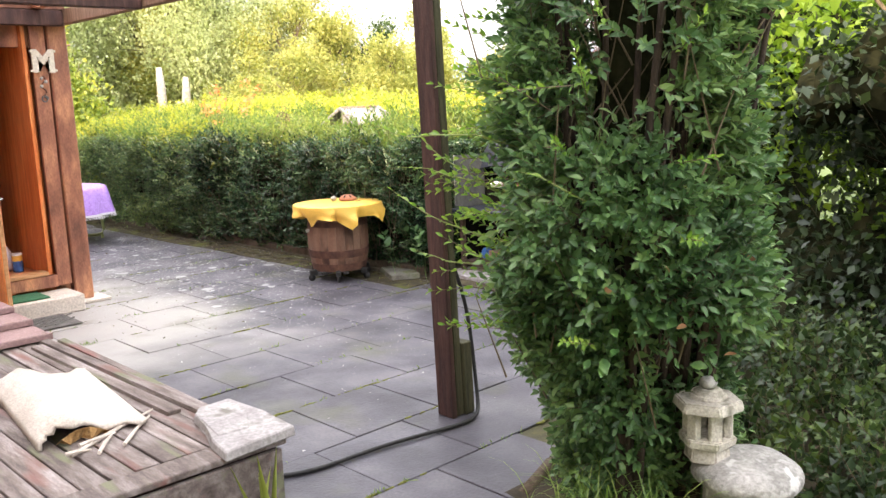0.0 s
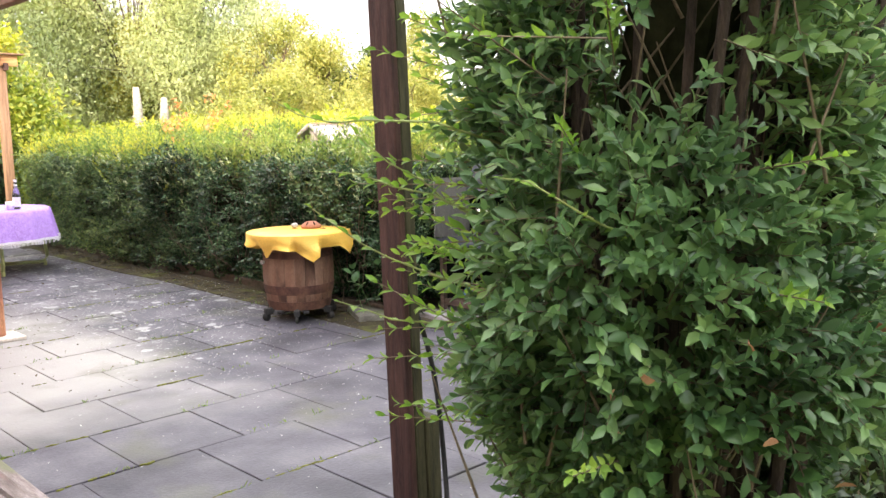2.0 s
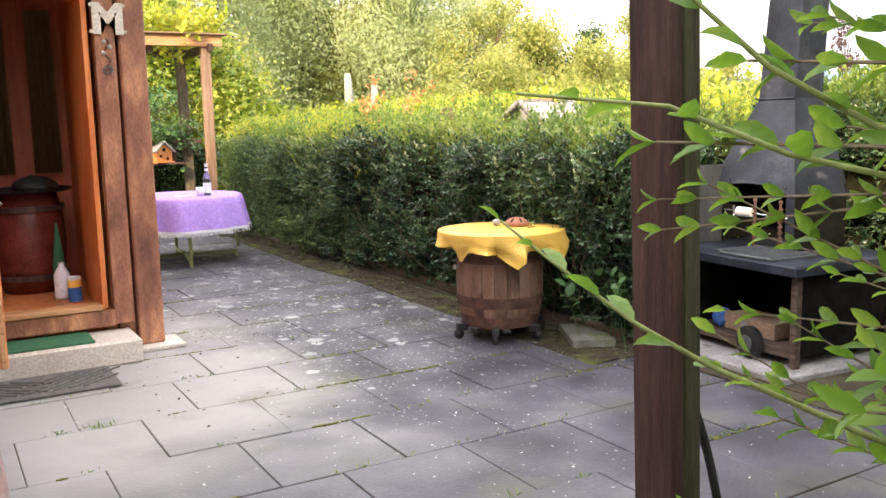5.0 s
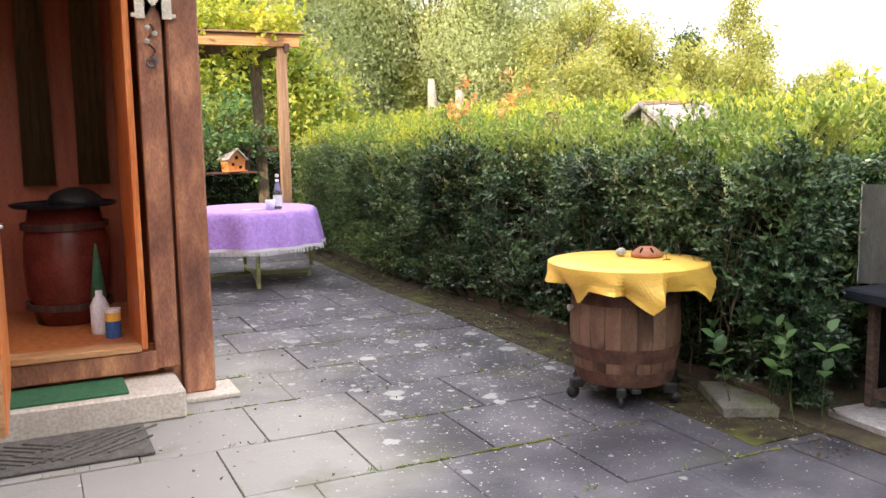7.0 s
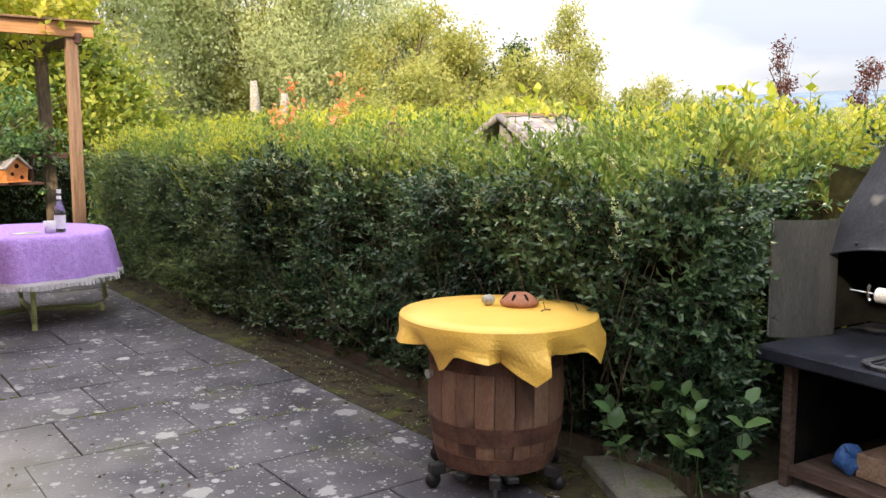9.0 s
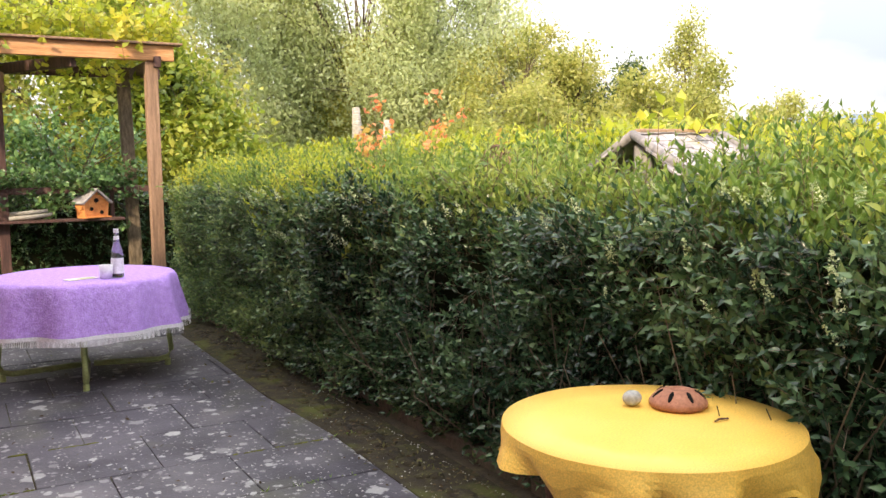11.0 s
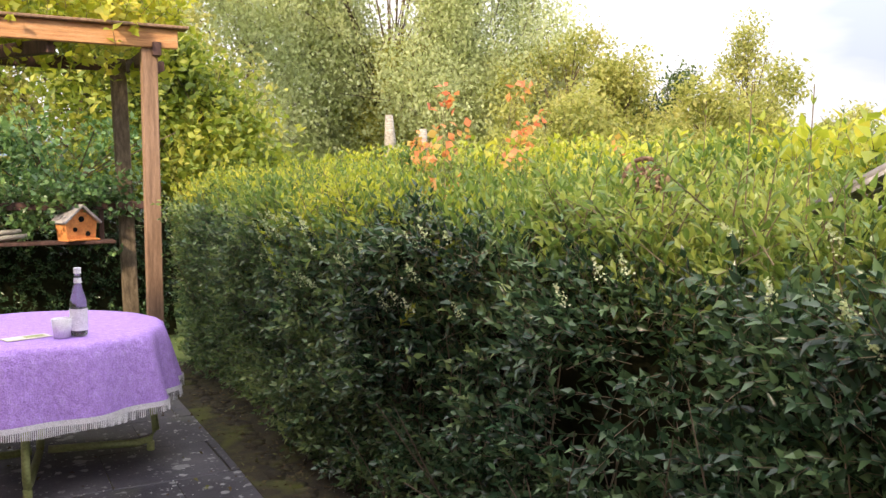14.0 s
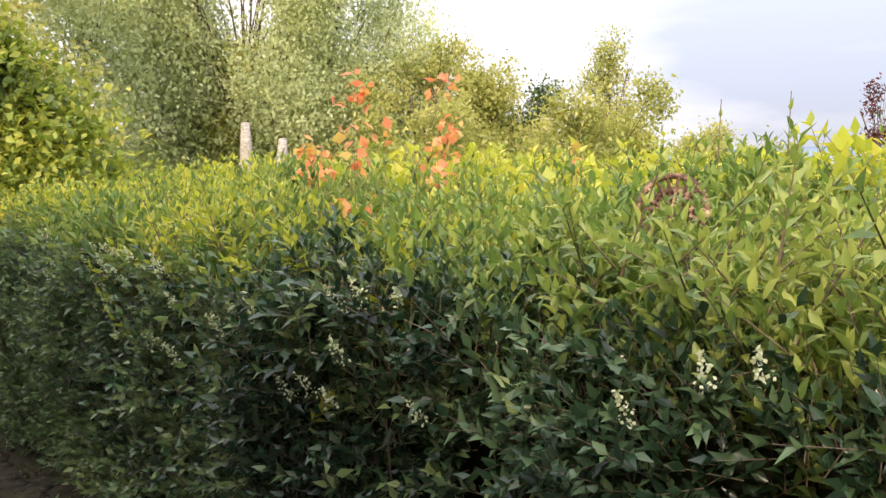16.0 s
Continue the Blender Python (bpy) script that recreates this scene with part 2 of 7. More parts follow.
M["mossslab"] = surface("mossy_slab", [(0.1, 0.095, 0.08), (0.16, 0.155, 0.13), (0.1, 0.12, 0.035)], 5, 0.9, 0.8, 60)
M["joint"] = surface("joint_soil", [(0.03, 0.027, 0.018), (0.065, 0.06, 0.03), (0.17, 0.17, 0.04)], 5, 0.95, 0.8, 90, contrast=0.7)
M["moss"] = surface("mossy_grit", [(0.018, 0.015, 0.009), (0.036, 0.028, 0.014), (0.06, 0.055, 0.018)], 9, 0.95, 1.0, 110,
                    spots=[((0.075, 0.085, 0.015), 3.0, 0.55, 0.12)])
M["soil"] = surface("garden_soil", [(0.03, 0.024, 0.015), (0.06, 0.045, 0.028), (0.09, 0.08, 0.04)], 5, 0.95, 1.0, 60)
M["grass"] = surface("rough_meadow", [(0.05, 0.08, 0.02), (0.09, 0.13, 0.03), (0.14, 0.18, 0.05)], 1.5, 0.9, 1.0, 40)
M["kerb"] = surface("weathered_kerb", [(0.06, 0.042, 0.03), (0.11, 0.08, 0.055), (0.06, 0.06, 0.03)], 8, 0.9, 0.8, 60, per="object")
M["darkwood"] = surface("dark_stained_wood", [(0.035, 0.017, 0.015), (0.065, 0.03, 0.026), (0.11, 0.055, 0.045)], 6, 0.62, 0.5, 50, grain=(6, 6, 0.6))
M["postgreen"] = surface("algae_stained_wood", [(0.03, 0.03, 0.014), (0.06, 0.058, 0.028), (0.085, 0.08, 0.04)], 6, 0.8, 0.5, 50, grain=(6, 6, 0.6))
M["hutwood"] = surface("brown_stained_wood", [(0.14, 0.06, 0.042), (0.31, 0.13, 0.08), (0.62, 0.3, 0.16)], 2.2, 0.5, 0.4, 45, grain=(2.5, 2.5, 0.9))
M["orangewood"] = surface("orange_varnished_wood", [(0.5, 0.13, 0.04), (0.68, 0.21, 0.065), (0.78, 0.34, 0.13)], 4, 0.38, 0.25, 40, grain=(7, 7, 0.5), per="object")
M["beam"] = surface("warm_brown_beam", [(0.36, 0.16, 0.07), (0.5, 0.25, 0.11), (0.58, 0.33, 0.17)], 5, 0.6, 0.4, 45, grain=(0.5, 7, 7))
M["pergpost"] = surface("weathered_brown_post", [(0.15, 0.09, 0.06), (0.24, 0.145, 0.095), (0.3, 0.19, 0.13)], 5, 0.7, 0.5, 45, grain=(7, 7, 0.5))
M["deck"] = surface("grey_weathered_boards", [(0.09, 0.07, 0.062), (0.18, 0.145, 0.13), (0.31, 0.27, 0.255)], 3, 0.85, 0.8, 50, grain=(6, 0.9, 6), per="object",
                    spots=[((0.16, 0.165, 0.10), 2.0, 0.58, 0.1), ((0.2, 0.10, 0.085), 1.6, 0.6, 0.12)])
M["concrete"] = surface("old_concrete", [(0.24, 0.22, 0.215), (0.32, 0.3, 0.295), (0.4, 0.38, 0.37)], 5, 0.9, 0.5, 60, spots=[((0.17, 0.16, 0.14), 7, 0.6, 0.1)])
M["step"] = surface("pale_step_stone", [(0.5, 0.44, 0.38), (0.62, 0.56, 0.49)], 5, 0.85, 0.4, 60)
M["mat_green"] = surface("green_mat", [(0.03, 0.12, 0.06), (0.05, 0.18, 0.09)], 30, 0.95, 0.8, 200)
M["mat_grey"] = surface("grey_rubber_mat", [(0.08, 0.075, 0.07), (0.15, 0.14, 0.13)], 20, 0.9, 0.6, 120)
M["oak"] = surface("barrel_oak", [(0.15, 0.072, 0.045), (0.195, 0.105, 0.068), (0.24, 0.145, 0.1)], 2.6, 0.75, 0.6, 50, grain=(4, 4, 1.0), per="object", spots=[((0.07, 0.035, 0.025), 2.2, 0.56, 0.14)])
M["rust"] = surface("rusty_hoop", [(0.055, 0.025, 0.018), (0.11, 0.05, 0.035), (0.17, 0.085, 0.055)], 9, 0.75, 0.5, 90)
M["black"] = surface("black_rubber", [(0.012, 0.012, 0.012), (0.03, 0.03, 0.03)], 20, 0.55, 0.2, 100)
M["yellow"] = surface("yellow_tablecloth", [(0.81, 0.48, 0.085), (0.84, 0.515, 0.105), (0.87, 0.55, 0.13)], 3, 0.45, 0.05, 200)
M["maroon"] = surface("maroon_lacquer", [(0.10, 0.02, 0.016), (0.19, 0.04, 0.03)], 5, 0.25, 0.1, 60)
M["innerwall"] = surface("red_brown_panel", [(0.42, 0.1, 0.055), (0.56, 0.17, 0.09)], 3, 0.5, 0.2, 50, grain=(6, 6, 0.6))
M["lilac"] = surface("lilac_cloth", [(0.38, 0.22, 0.62), (0.45, 0.27, 0.7), (0.52, 0.34, 0.76)], 30, 0.85, 0.9, 130)
M["white"] = surface("white_fringe", [(0.7, 0.68, 0.72), (0.82, 0.8, 0.84)], 40, 0.9, 0.4, 200)
M["letter"] = surface("cream_painted_wood", [(0.6, 0.54, 0.45), (0.75, 0.7, 0.6)], 20, 0.7, 0.3, 120)
M["olive"] = surface("olive_tube_paint", [(0.28, 0.32, 0.12), (0.36, 0.4, 0.17)], 12, 0.45, 0.1, 80)
M["terracotta"] = surface("terracotta", [(0.3, 0.12, 0.07), (0.42, 0.19, 0.11)], 15, 0.75, 0.4, 100)
M["pebble"] = surface("grey_stone", [(0.3, 0.3, 0.27), (0.45, 0.44, 0.4)], 20, 0.8, 0.4, 100)
M["steel"] = surface("sooty_steel", [(0.010, 0.012, 0.018), (0.02, 0.024, 0.036), (0.05, 0.056, 0.072)], 3, 0.55, 0.3, 70, spec=0.25, spots=[((0.14, 0.14, 0.15), 5.0, 0.66, 0.12)])
M["curtain"] = surface("olive_cloth", [(0.24, 0.18, 0.09), (0.38, 0.3, 0.16)], 8, 0.95, 0.4, 150, grain=(8, 8, 1))
# soot, made blacker to carry shade on the lower plates and in holes
M["soot_shade"] = surface("soot_and_shade_black", [(0.005, 0.005, 0.005), (0.015, 0.014, 0.013)], 8, 0.95, 0.4, 60, spec=0.1)
M["greysteel"] = surface("grey_sheet", [(0.05, 0.056, 0.064), (0.085, 0.092, 0.1), (0.14, 0.148, 0.155)], 2, 0.45, 0.2, 60, grain=(3, 3, 0.6))
M["chrome"] = surface("bright_metal", [(0.6, 0.6, 0.6), (0.75, 0.75, 0.75)], 10, 0.25, 0.05, 60, metal=1.0)
M["birdhouse"] = surface("orange_birdhouse", [(0.5, 0.17, 0.05), (0.66, 0.27, 0.09)], 12, 0.6, 0.3, 90)
M["slate"] = surface("grey_shingle", [(0.2, 0.19, 0.21), (0.3, 0.28, 0.3), (0.38, 0.36, 0.37)], 10, 0.8, 0.7, 70, per="object")
M["birch"] = surface("birch_bark", [(0.09, 0.075, 0.06), (0.29, 0.27, 0.24), (0.45, 0.43, 0.39)], 7, 0.8, 0.5, 50, grain=(1.5, 1.5, 4), contrast=0.8)
M["bark"] = surface("brown_bark", [(0.06, 0.042, 0.028), (0.12, 0.09, 0.06), (0.17, 0.13, 0.09)], 12, 0.9, 0.9, 80, grain=(3, 3, 0.8))
M["twig"] = surface("hedge_twig", [(0.11, 0.08, 0.05), (0.18, 0.14, 0.09)], 20, 0.85, 0.4, 90)
# near-black for the added cores: stands in for shade between the leaves
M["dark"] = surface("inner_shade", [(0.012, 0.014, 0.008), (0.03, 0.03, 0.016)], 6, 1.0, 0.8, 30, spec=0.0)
M["sandstone"] = surface("lantern_stone", [(0.34, 0.31, 0.26), (0.46, 0.43, 0.37), (0.55, 0.52, 0.45)], 10, 0.9, 0.8, 90, spots=[((0.2, 0.19, 0.15), 9, 0.58, 0.08)])
M["lichenstone"] = surface("lichen_boulder", [(0.18, 0.175, 0.16), (0.32, 0.31, 0.29), (0.42, 0.4, 0.38)], 8, 0.9, 1.0, 70, spots=[((0.5, 0.49, 0.47), 12, 0.58, 0.05)])
M["rooftile"] = surface("cream_roof_tile", [(0.46, 0.4, 0.34), (0.62, 0.56, 0.5)], 5, 0.85, 0.4, 90)
M["tilebreak"] = surface("ochre_broken_edge", [(0.3, 0.16, 0.06), (0.5, 0.32, 0.14)], 20, 0.95, 1.0, 80)
M["redsheet"] = surface("mauve_brown_sheet", [(0.24, 0.15, 0.145), (0.33, 0.22, 0.21)], 5, 0.5, 0.3, 60)
M["plaster"] = surface("plain_wall", [(0.4, 0.33, 0.27), (0.5, 0.42, 0.35)], 2, 0.9, 0.3, 40)
M["roofing"] = surface("roof_felt", [(0.07, 0.065, 0.06), (0.12, 0.11, 0.1)], 3, 0.9, 0.5, 50)
# blue carries the distance haze, put straight into the base colour
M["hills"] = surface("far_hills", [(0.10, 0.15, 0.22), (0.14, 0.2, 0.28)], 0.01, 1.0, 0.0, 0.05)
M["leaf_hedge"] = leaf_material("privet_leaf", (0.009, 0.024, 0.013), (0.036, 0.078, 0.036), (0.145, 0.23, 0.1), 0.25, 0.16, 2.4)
M["leaf_top"] = leaf_material("young_privet_leaf", (0.04, 0.088, 0.026), (0.125, 0.205, 0.048), (0.33, 0.38, 0.10), 0.42, 0.4)
M["leaf_gold"] = leaf_material("golden_leaf", (0.16, 0.22, 0.04), (0.33, 0.38, 0.06), (0.55, 0.5, 0.10), 0.5, 0.45)
M["leaf_bush"] = leaf_material("bush_leaf", (0.03, 0.075, 0.03), (0.095, 0.19, 0.07), (0.24, 0.37, 0.13), 0.33, 0.33, 2.5)
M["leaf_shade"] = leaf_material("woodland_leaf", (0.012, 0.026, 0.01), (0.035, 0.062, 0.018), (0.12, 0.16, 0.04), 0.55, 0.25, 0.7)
M["leaf_lime"] = leaf_material("fresh_shoot_leaf", (0.08, 0.18, 0.035), (0.15, 0.29, 0.05), (0.27, 0.4, 0.09), 0.42, 0.5)
M["leaf_birch"] = leaf_material("birch_leaf", (0.27, 0.32, 0.16), (0.4, 0.45, 0.24), (0.54, 0.57, 0.34), 0.55, 0.5, 0.5)
M["jointmoss"] = surface("yellow_green_moss", [(0.08, 0.08, 0.02), (0.18, 0.19, 0.03)], 25, 0.95, 0.9, 150)
M["leaf_maple"] = leaf_material("mottled_maple_leaf", (0.045, 0.085, 0.022), (0.20, 0.27, 0.05), (0.46, 0.45, 0.10), 0.5, 0.45, 0.9)
# lighter copy of the privet leaf, with sun on the far end put into it
M["leaf_far_sunlit"] = leaf_material("sunlit_tone_privet_leaf", (0.022, 0.052, 0.023), (0.10, 0.17, 0.062), (0.3, 0.37, 0.13), 0.3, 0.28)
M["leaf_tree"] = leaf_material("olive_tree_leaf", (0.165, 0.2, 0.055), (0.32, 0.34, 0.105), (0.52, 0.49, 0.19), 0.55, 0.5, 0.5)
M["leaf_darktree"] = leaf_material("dark_tree_leaf", (0.02, 0.04, 0.014), (0.05, 0.09, 0.025), (0.12, 0.18, 0.04), 0.5, 0.35, 0.6)
M["leaf_rust"] = leaf_material("orange_leaf", (0.36, 0.34, 0.08), (0.58, 0.3, 0.12), (0.62, 0.2, 0.12), 0.5, 0.45, 1.5)
M["leaf_purple"] = leaf_material("purple_leaf", (0.04, 0.015, 0.015), (0.09, 0.03, 0.025), (0.16, 0.06, 0.04), 0.5, 0.3)
# sunlight and shade on the hazels are put into these two leaf colours
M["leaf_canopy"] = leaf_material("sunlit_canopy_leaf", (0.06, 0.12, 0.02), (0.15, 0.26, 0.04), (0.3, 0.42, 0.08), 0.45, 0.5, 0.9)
M["leaf_shade_tone"] = leaf_material("shade_tone_leaf", (0.006, 0.016, 0.006), (0.018, 0.036, 0.012), (0.045, 0.075, 0.02), 0.5, 0.2, 0.8)
M["leaf_ivy"] = leaf_material("shaded_ivy_leaf", (0.01, 0.025, 0.009), (0.034, 0.068, 0.02), (0.12, 0.18, 0.042), 0.45, 0.3, 2.2)
M["darkbark"] = surface("dark_bare_bark", [(0.02, 0.013, 0.01), (0.045, 0.03, 0.022), (0.08, 0.055, 0.04)], 12, 0.9, 0.9, 80, grain=(3, 3, 0.8))
M["flower"] = leaf_material("cream_flower", (0.28, 0.36, 0.17), (0.42, 0.48, 0.27), (0.6, 0.62, 0.42), 0.7, 0.3)
M["blade"] = leaf_material("grass_blade", (0.07, 0.13, 0.03), (0.14, 0.24, 0.05), (0.3, 0.36, 0.12), 0.45, 0.4, 3)

# ---- mesh helpers ----


def mesh_ob(name, bm, material, parent=None, label="", smooth=False):
    me = bpy.data.meshes.new(name)
    bm.to_mesh(me)
    bm.free()
    mats = material if isinstance(material, (list, tuple)) else [material]
    for mt in mats:
        me.materials.append(mt)
    if smooth:
        me.polygons.foreach_set("use_smooth", [True] * len(me.polygons))
    ob = new(name, me)
    if parent is not None:
        ob.parent = parent
    if label:
        ob["label"] = label
    return ob


def part(name, bm, material, parent, label="", smooth=False):
    return mesh_ob(name, bm, material, parent, label, smooth)


def thing(name, x, y, z, label, category, group="", rz=0.0, kind=""):
    e = new(name)
    e.matrix_world = pose(x, y, z, 0, 0, rz)
    e.empty_display_size = 0.1
    return tagged(e, label, category, group, kind)


def box(bm, cx, cy, cz, sx, sy, sz, rz=0.0, rx=0.0, ry=0.0, bev=0.0):
    """A box about a centre, with bevelled edges."""
    m = pose(cx, cy, cz, rx, ry, rz) @ Matrix.Diagonal((sx, sy, sz, 1))
    g = bmesh.ops.create_cube(bm, size=1.0, matrix=m)
    if bev:
        es = {e for v in g["verts"] for e in v.link_edges}
        bmesh.ops.bevel(bm, geom=list(es), offset=bev, segments=1, affect="EDGES", profile=0.5)
    return bm


def slab_bm(sx, sy, sz, bev=0.006, rough=0.0, seed=0):
    bm = bmesh.new()
    box(bm, 0, 0, sz / 2, sx, sy, sz, bev=bev)
    if rough:
        r = random.Random(seed)
        for v in bm.verts:
            v.co += Vector((r.uniform(-1, 1), r.uniform(-1, 1), r.uniform(-0.5, 0.5))) * rough
    return bm


def lathe(bm, profile, steps=24, a0=0.0, a1=2 * math.pi, cx=0.0, cy=0.0):
    """Turns a profile of (r, z) about the z axis."""
    full = abs(a1 - a0 - 2 * math.pi) < 1e-6
    n = steps if full else steps + 1
    rings = []
    for r, z in profile:
        rings.append([bm.verts.new((cx + r * math.cos(a0 + (a1 - a0) * i / steps), cy + r * math.sin(a0 + (a1 - a0) * i / steps), z)) for i in range(n)])
    for a, b in zip(rings, rings[1:]):
        for i in range(steps):
            j = (i + 1) % n
            try:
                bm.faces.new((a[i], a[j], b[j], b[i]))
            except ValueError:
                pass
    bmesh.ops.recalc_face_normals(bm, faces=bm.faces)
    return bm


def tube(bm, pts, rad, sides=8, taper=None):
    """A tube along points. rad may be one radius or one per point."""
    pts = [Vector(p) for p in pts]
    rads = rad if isinstance(rad, (list, tuple)) else [rad] * len(pts)
    prev = None
    up = Vector((0.13, 0.21, 0.97)).normalized()
    for i, p in enumerate(pts):
        d = (pts[min(i + 1, len(pts) - 1)] - pts[max(i - 1, 0)]).normalized()
        u = up if abs(d.dot(up)) < 0.95 else Vector((1, 0, 0))
        a = d.cross(u).normalized()
        b = d.cross(a).normalized()
        ring = [bm.verts.new(p + (a * math.cos(2 * math.pi * k / sides) + b * math.sin(2 * math.pi * k / sides)) * rads[i]) for k in range(sides)]
        if prev:
            for k in range(sides):
                bm.faces.new((prev[k], prev[(k + 1) % sides], ring[(k + 1) % sides], ring[k]))
        else:
            bm.faces.new(ring[::-1])
        prev = ring
    bm.faces.new(prev)
    return bm


def unit(a):
    return a / np.maximum(np.linalg.norm(a, axis=1, keepdims=True), 1e-9)


LEAF6 = ((0, 0, 0), (0.38, 0.5, 0.10), (0.38, -0.5, 0.10), (1, 0, -0.10), (0.45, 0, 0.0))
LEAF6F = ((0, 1, 4), (1, 3, 4), (3, 2, 4), (2, 0, 4))
LEAF9 = ((0, 0, 0), (0.2, 0.34, 0.06), (0.55, 0.5, 0.08), (0.85, 0.24, 0.0), (1, 0, -0.12), (0.85, -0.24, 0.0), (0.55, -0.5, 0.08), (0.2, -0.34, 0.06), (0.3, 0, 0.0), (0.68, 0, -0.02))
LEAF9F = ((0, 1, 8), (1, 2, 9, 8), (2, 3, 9), (3, 4, 9), (4, 5, 9), (5, 6, 9), (6, 7, 8, 9), (7, 0, 8))
LEAF4 = ((0, 0, 0), (0.45, 0.5, 0.1), (1, 0, 0), (0.45, -0.5, 0.1))
LEAF4F = ((0, 1, 2), (0, 2, 3))


def leaf_arrays(P, D, N, L, W, shape=LEAF6, faces=LEAF6F):
    """Vertices and faces of leaves at P, pointing along D, with upper side N."""
    D = unit(D)
    S = unit(np.cross(N, D))
    U = np.cross(D, S)
    sh = np.array(shape)
    V = P[:, None, :] + D[:, None, :] * (sh[None, :, 0:1] * L[:, None, None]) + S[:, None, :] * (sh[None, :, 1:2] * W[:, None, None]) + U[:, None, :] * (sh[None, :, 2:3] * L[:, None, None])
    k = len(shape)
    n = len(P)
    flat, sizes = [], []
    base = (np.arange(n) * k)[:, None]
    order = np.concatenate([np.array(f) for f in faces])
    flat = (base + order[None, :]).ravel()
    sizes = np.tile(np.array([len(f) for f in faces]), n)
    return V.reshape(-1, 3), flat, sizes


def raw_mesh(name, V, flat, sizes, material, parent=None, smooth=False):
    me = bpy.data.meshes.new(name)
    me.vertices.add(len(V))
    me.vertices.foreach_set("co", np.asarray(V, dtype=np.float32).ravel())
    me.loops.add(len(flat))
    me.loops.foreach_set("vertex_index", np.asarray(flat, dtype=np.int32))
    me.polygons.add(len(sizes))
    starts = np.concatenate([[0], np.cumsum(sizes)[:-1]])
    me.polygons.foreach_set("loop_start", starts.astype(np.int32))
    me.polygons.foreach_set("loop_total", np.asarray(sizes, dtype=np.int32))
    me.materials.append(material)
    me.update(calc_edges=True)
    if smooth:
        me.polygons.foreach_set("use_smooth", np.ones(len(sizes), dtype=bool))
    ob = new(name, me)
    if parent is not None:
        ob.parent = parent
    return ob


def leaves_ob(name, P, D, N, L, W, material, parent=None, shape=LEAF6, faces=LEAF6F):
    V, f, s = leaf_arrays(P, D, N, L, W, shape, faces)
    ob = raw_mesh(name, V, f, s, material, parent)
    if len(P) > 300:
        tagged(ob, kind="stuff")
    return ob


def sprig_leaves(rng, P, D, length, per, leaf_l, leaf_w, open_deg=50.0, up=0.6):
    """Leaves in pairs along straight shoots that start at P and run along D. Returns the leaf arrays and the shoots' ends."""
    n = len(P)
    D = unit(D)
    A = unit(np.cross(D, rng.normal(size=(n, 3))))
    B = np.cross(D, A)
    t = np.linspace(0.12, 1.0, per)
    Ps, Ds, Ns, Ls = [], [], [], []
    for i, ti in enumerate(t):
        a = i * 1.35 + rng.uniform(-0.4, 0.4, n)
        for side in (0.0, math.pi):
            ang = a + side + rng.uniform(-0.3, 0.3, n)
            R = A * np.cos(ang)[:, None] + B * np.sin(ang)[:, None]
            o = np.radians(open_deg + rng.uniform(-15, 15, n)) * (1.0 - 0.45 * ti)
            d = D * np.cos(o)[:, None] + R * np.sin(o)[:, None]
            nn = D * np.sin(o)[:, None] - R * np.cos(o)[:, None]
            nn = nn + np.array([0, 0, up]) * rng.uniform(0.5, 1.2, n)[:, None]
            Ps.append(P + D * (length * ti)[:, None])
            Ds.append(d)
            Ns.append(nn)
            Ls.append(leaf_l * rng.uniform(0.7, 1.15, n) * (1.0 - 0.35 * abs(ti - 0.45)))
    P2, D2, N2, L2 = (np.concatenate(q) for q in (Ps, Ds, Ns, Ls))
    return P2, D2, N2, L2, L2 * leaf_w


def stems_ob(name, P, D, length, r, material, parent=None):
    """Thin three-sided stems."""
    n = len(P)
    D = unit(D)
    A = unit(np.cross(D, np.array([0.3, 0.5, 0.81])))
    B = np.cross(D, A)
    ring = [A * math.cos(q) + B * math.sin(q) for q in (0, 2.09, 4.19)]
    r = np.broadcast_to(r, (n,))
    V = np.stack([P + q * r[:, None] for q in ring] + [P + D * length[:, None] + q * r[:, None] * 0.4 for q in ring], axis=1).reshape(-1, 3)
    F = np.array([0, 1, 4, 3, 1, 2, 5, 4, 2, 0, 3, 5])
    flat = ((np.arange(n) * 6)[:, None] + F[None]).ravel()
    ob = raw_mesh(name, V, flat, np.full(n * 3, 4), material, parent)
    return tagged(ob, kind="stuff")


M["leaf_single"] = leaf_material("single_shoot_leaf", (0.08, 0.18, 0.035), (0.15, 0.29, 0.05), (0.27, 0.4, 0.09), 0.4, 0.45, 2.0, True)
M["leaf_bush_single"] = leaf_material("single_bush_leaf", (0.035, 0.09, 0.03), (0.08, 0.18, 0.055), (0.16, 0.3, 0.09), 0.33, 0.3, 2.0, True)
M["leaf_top_single"] = leaf_material("single_top_leaf", (0.055, 0.105, 0.035), (0.125, 0.2, 0.055), (0.27, 0.33, 0.10), 0.4, 0.4, 2.0, True)
M["shootbark"] = surface("green_shoot_bark", [(0.16, 0.2, 0.06), (0.26, 0.3, 0.1)], 20, 0.6, 0.2, 90)
M["leaf_dead"] = leaf_material("dead_leaf", (0.2, 0.09, 0.05), (0.34, 0.16, 0.09), (0.45, 0.26, 0.15), 0.7, 0.2, 2.0, True)


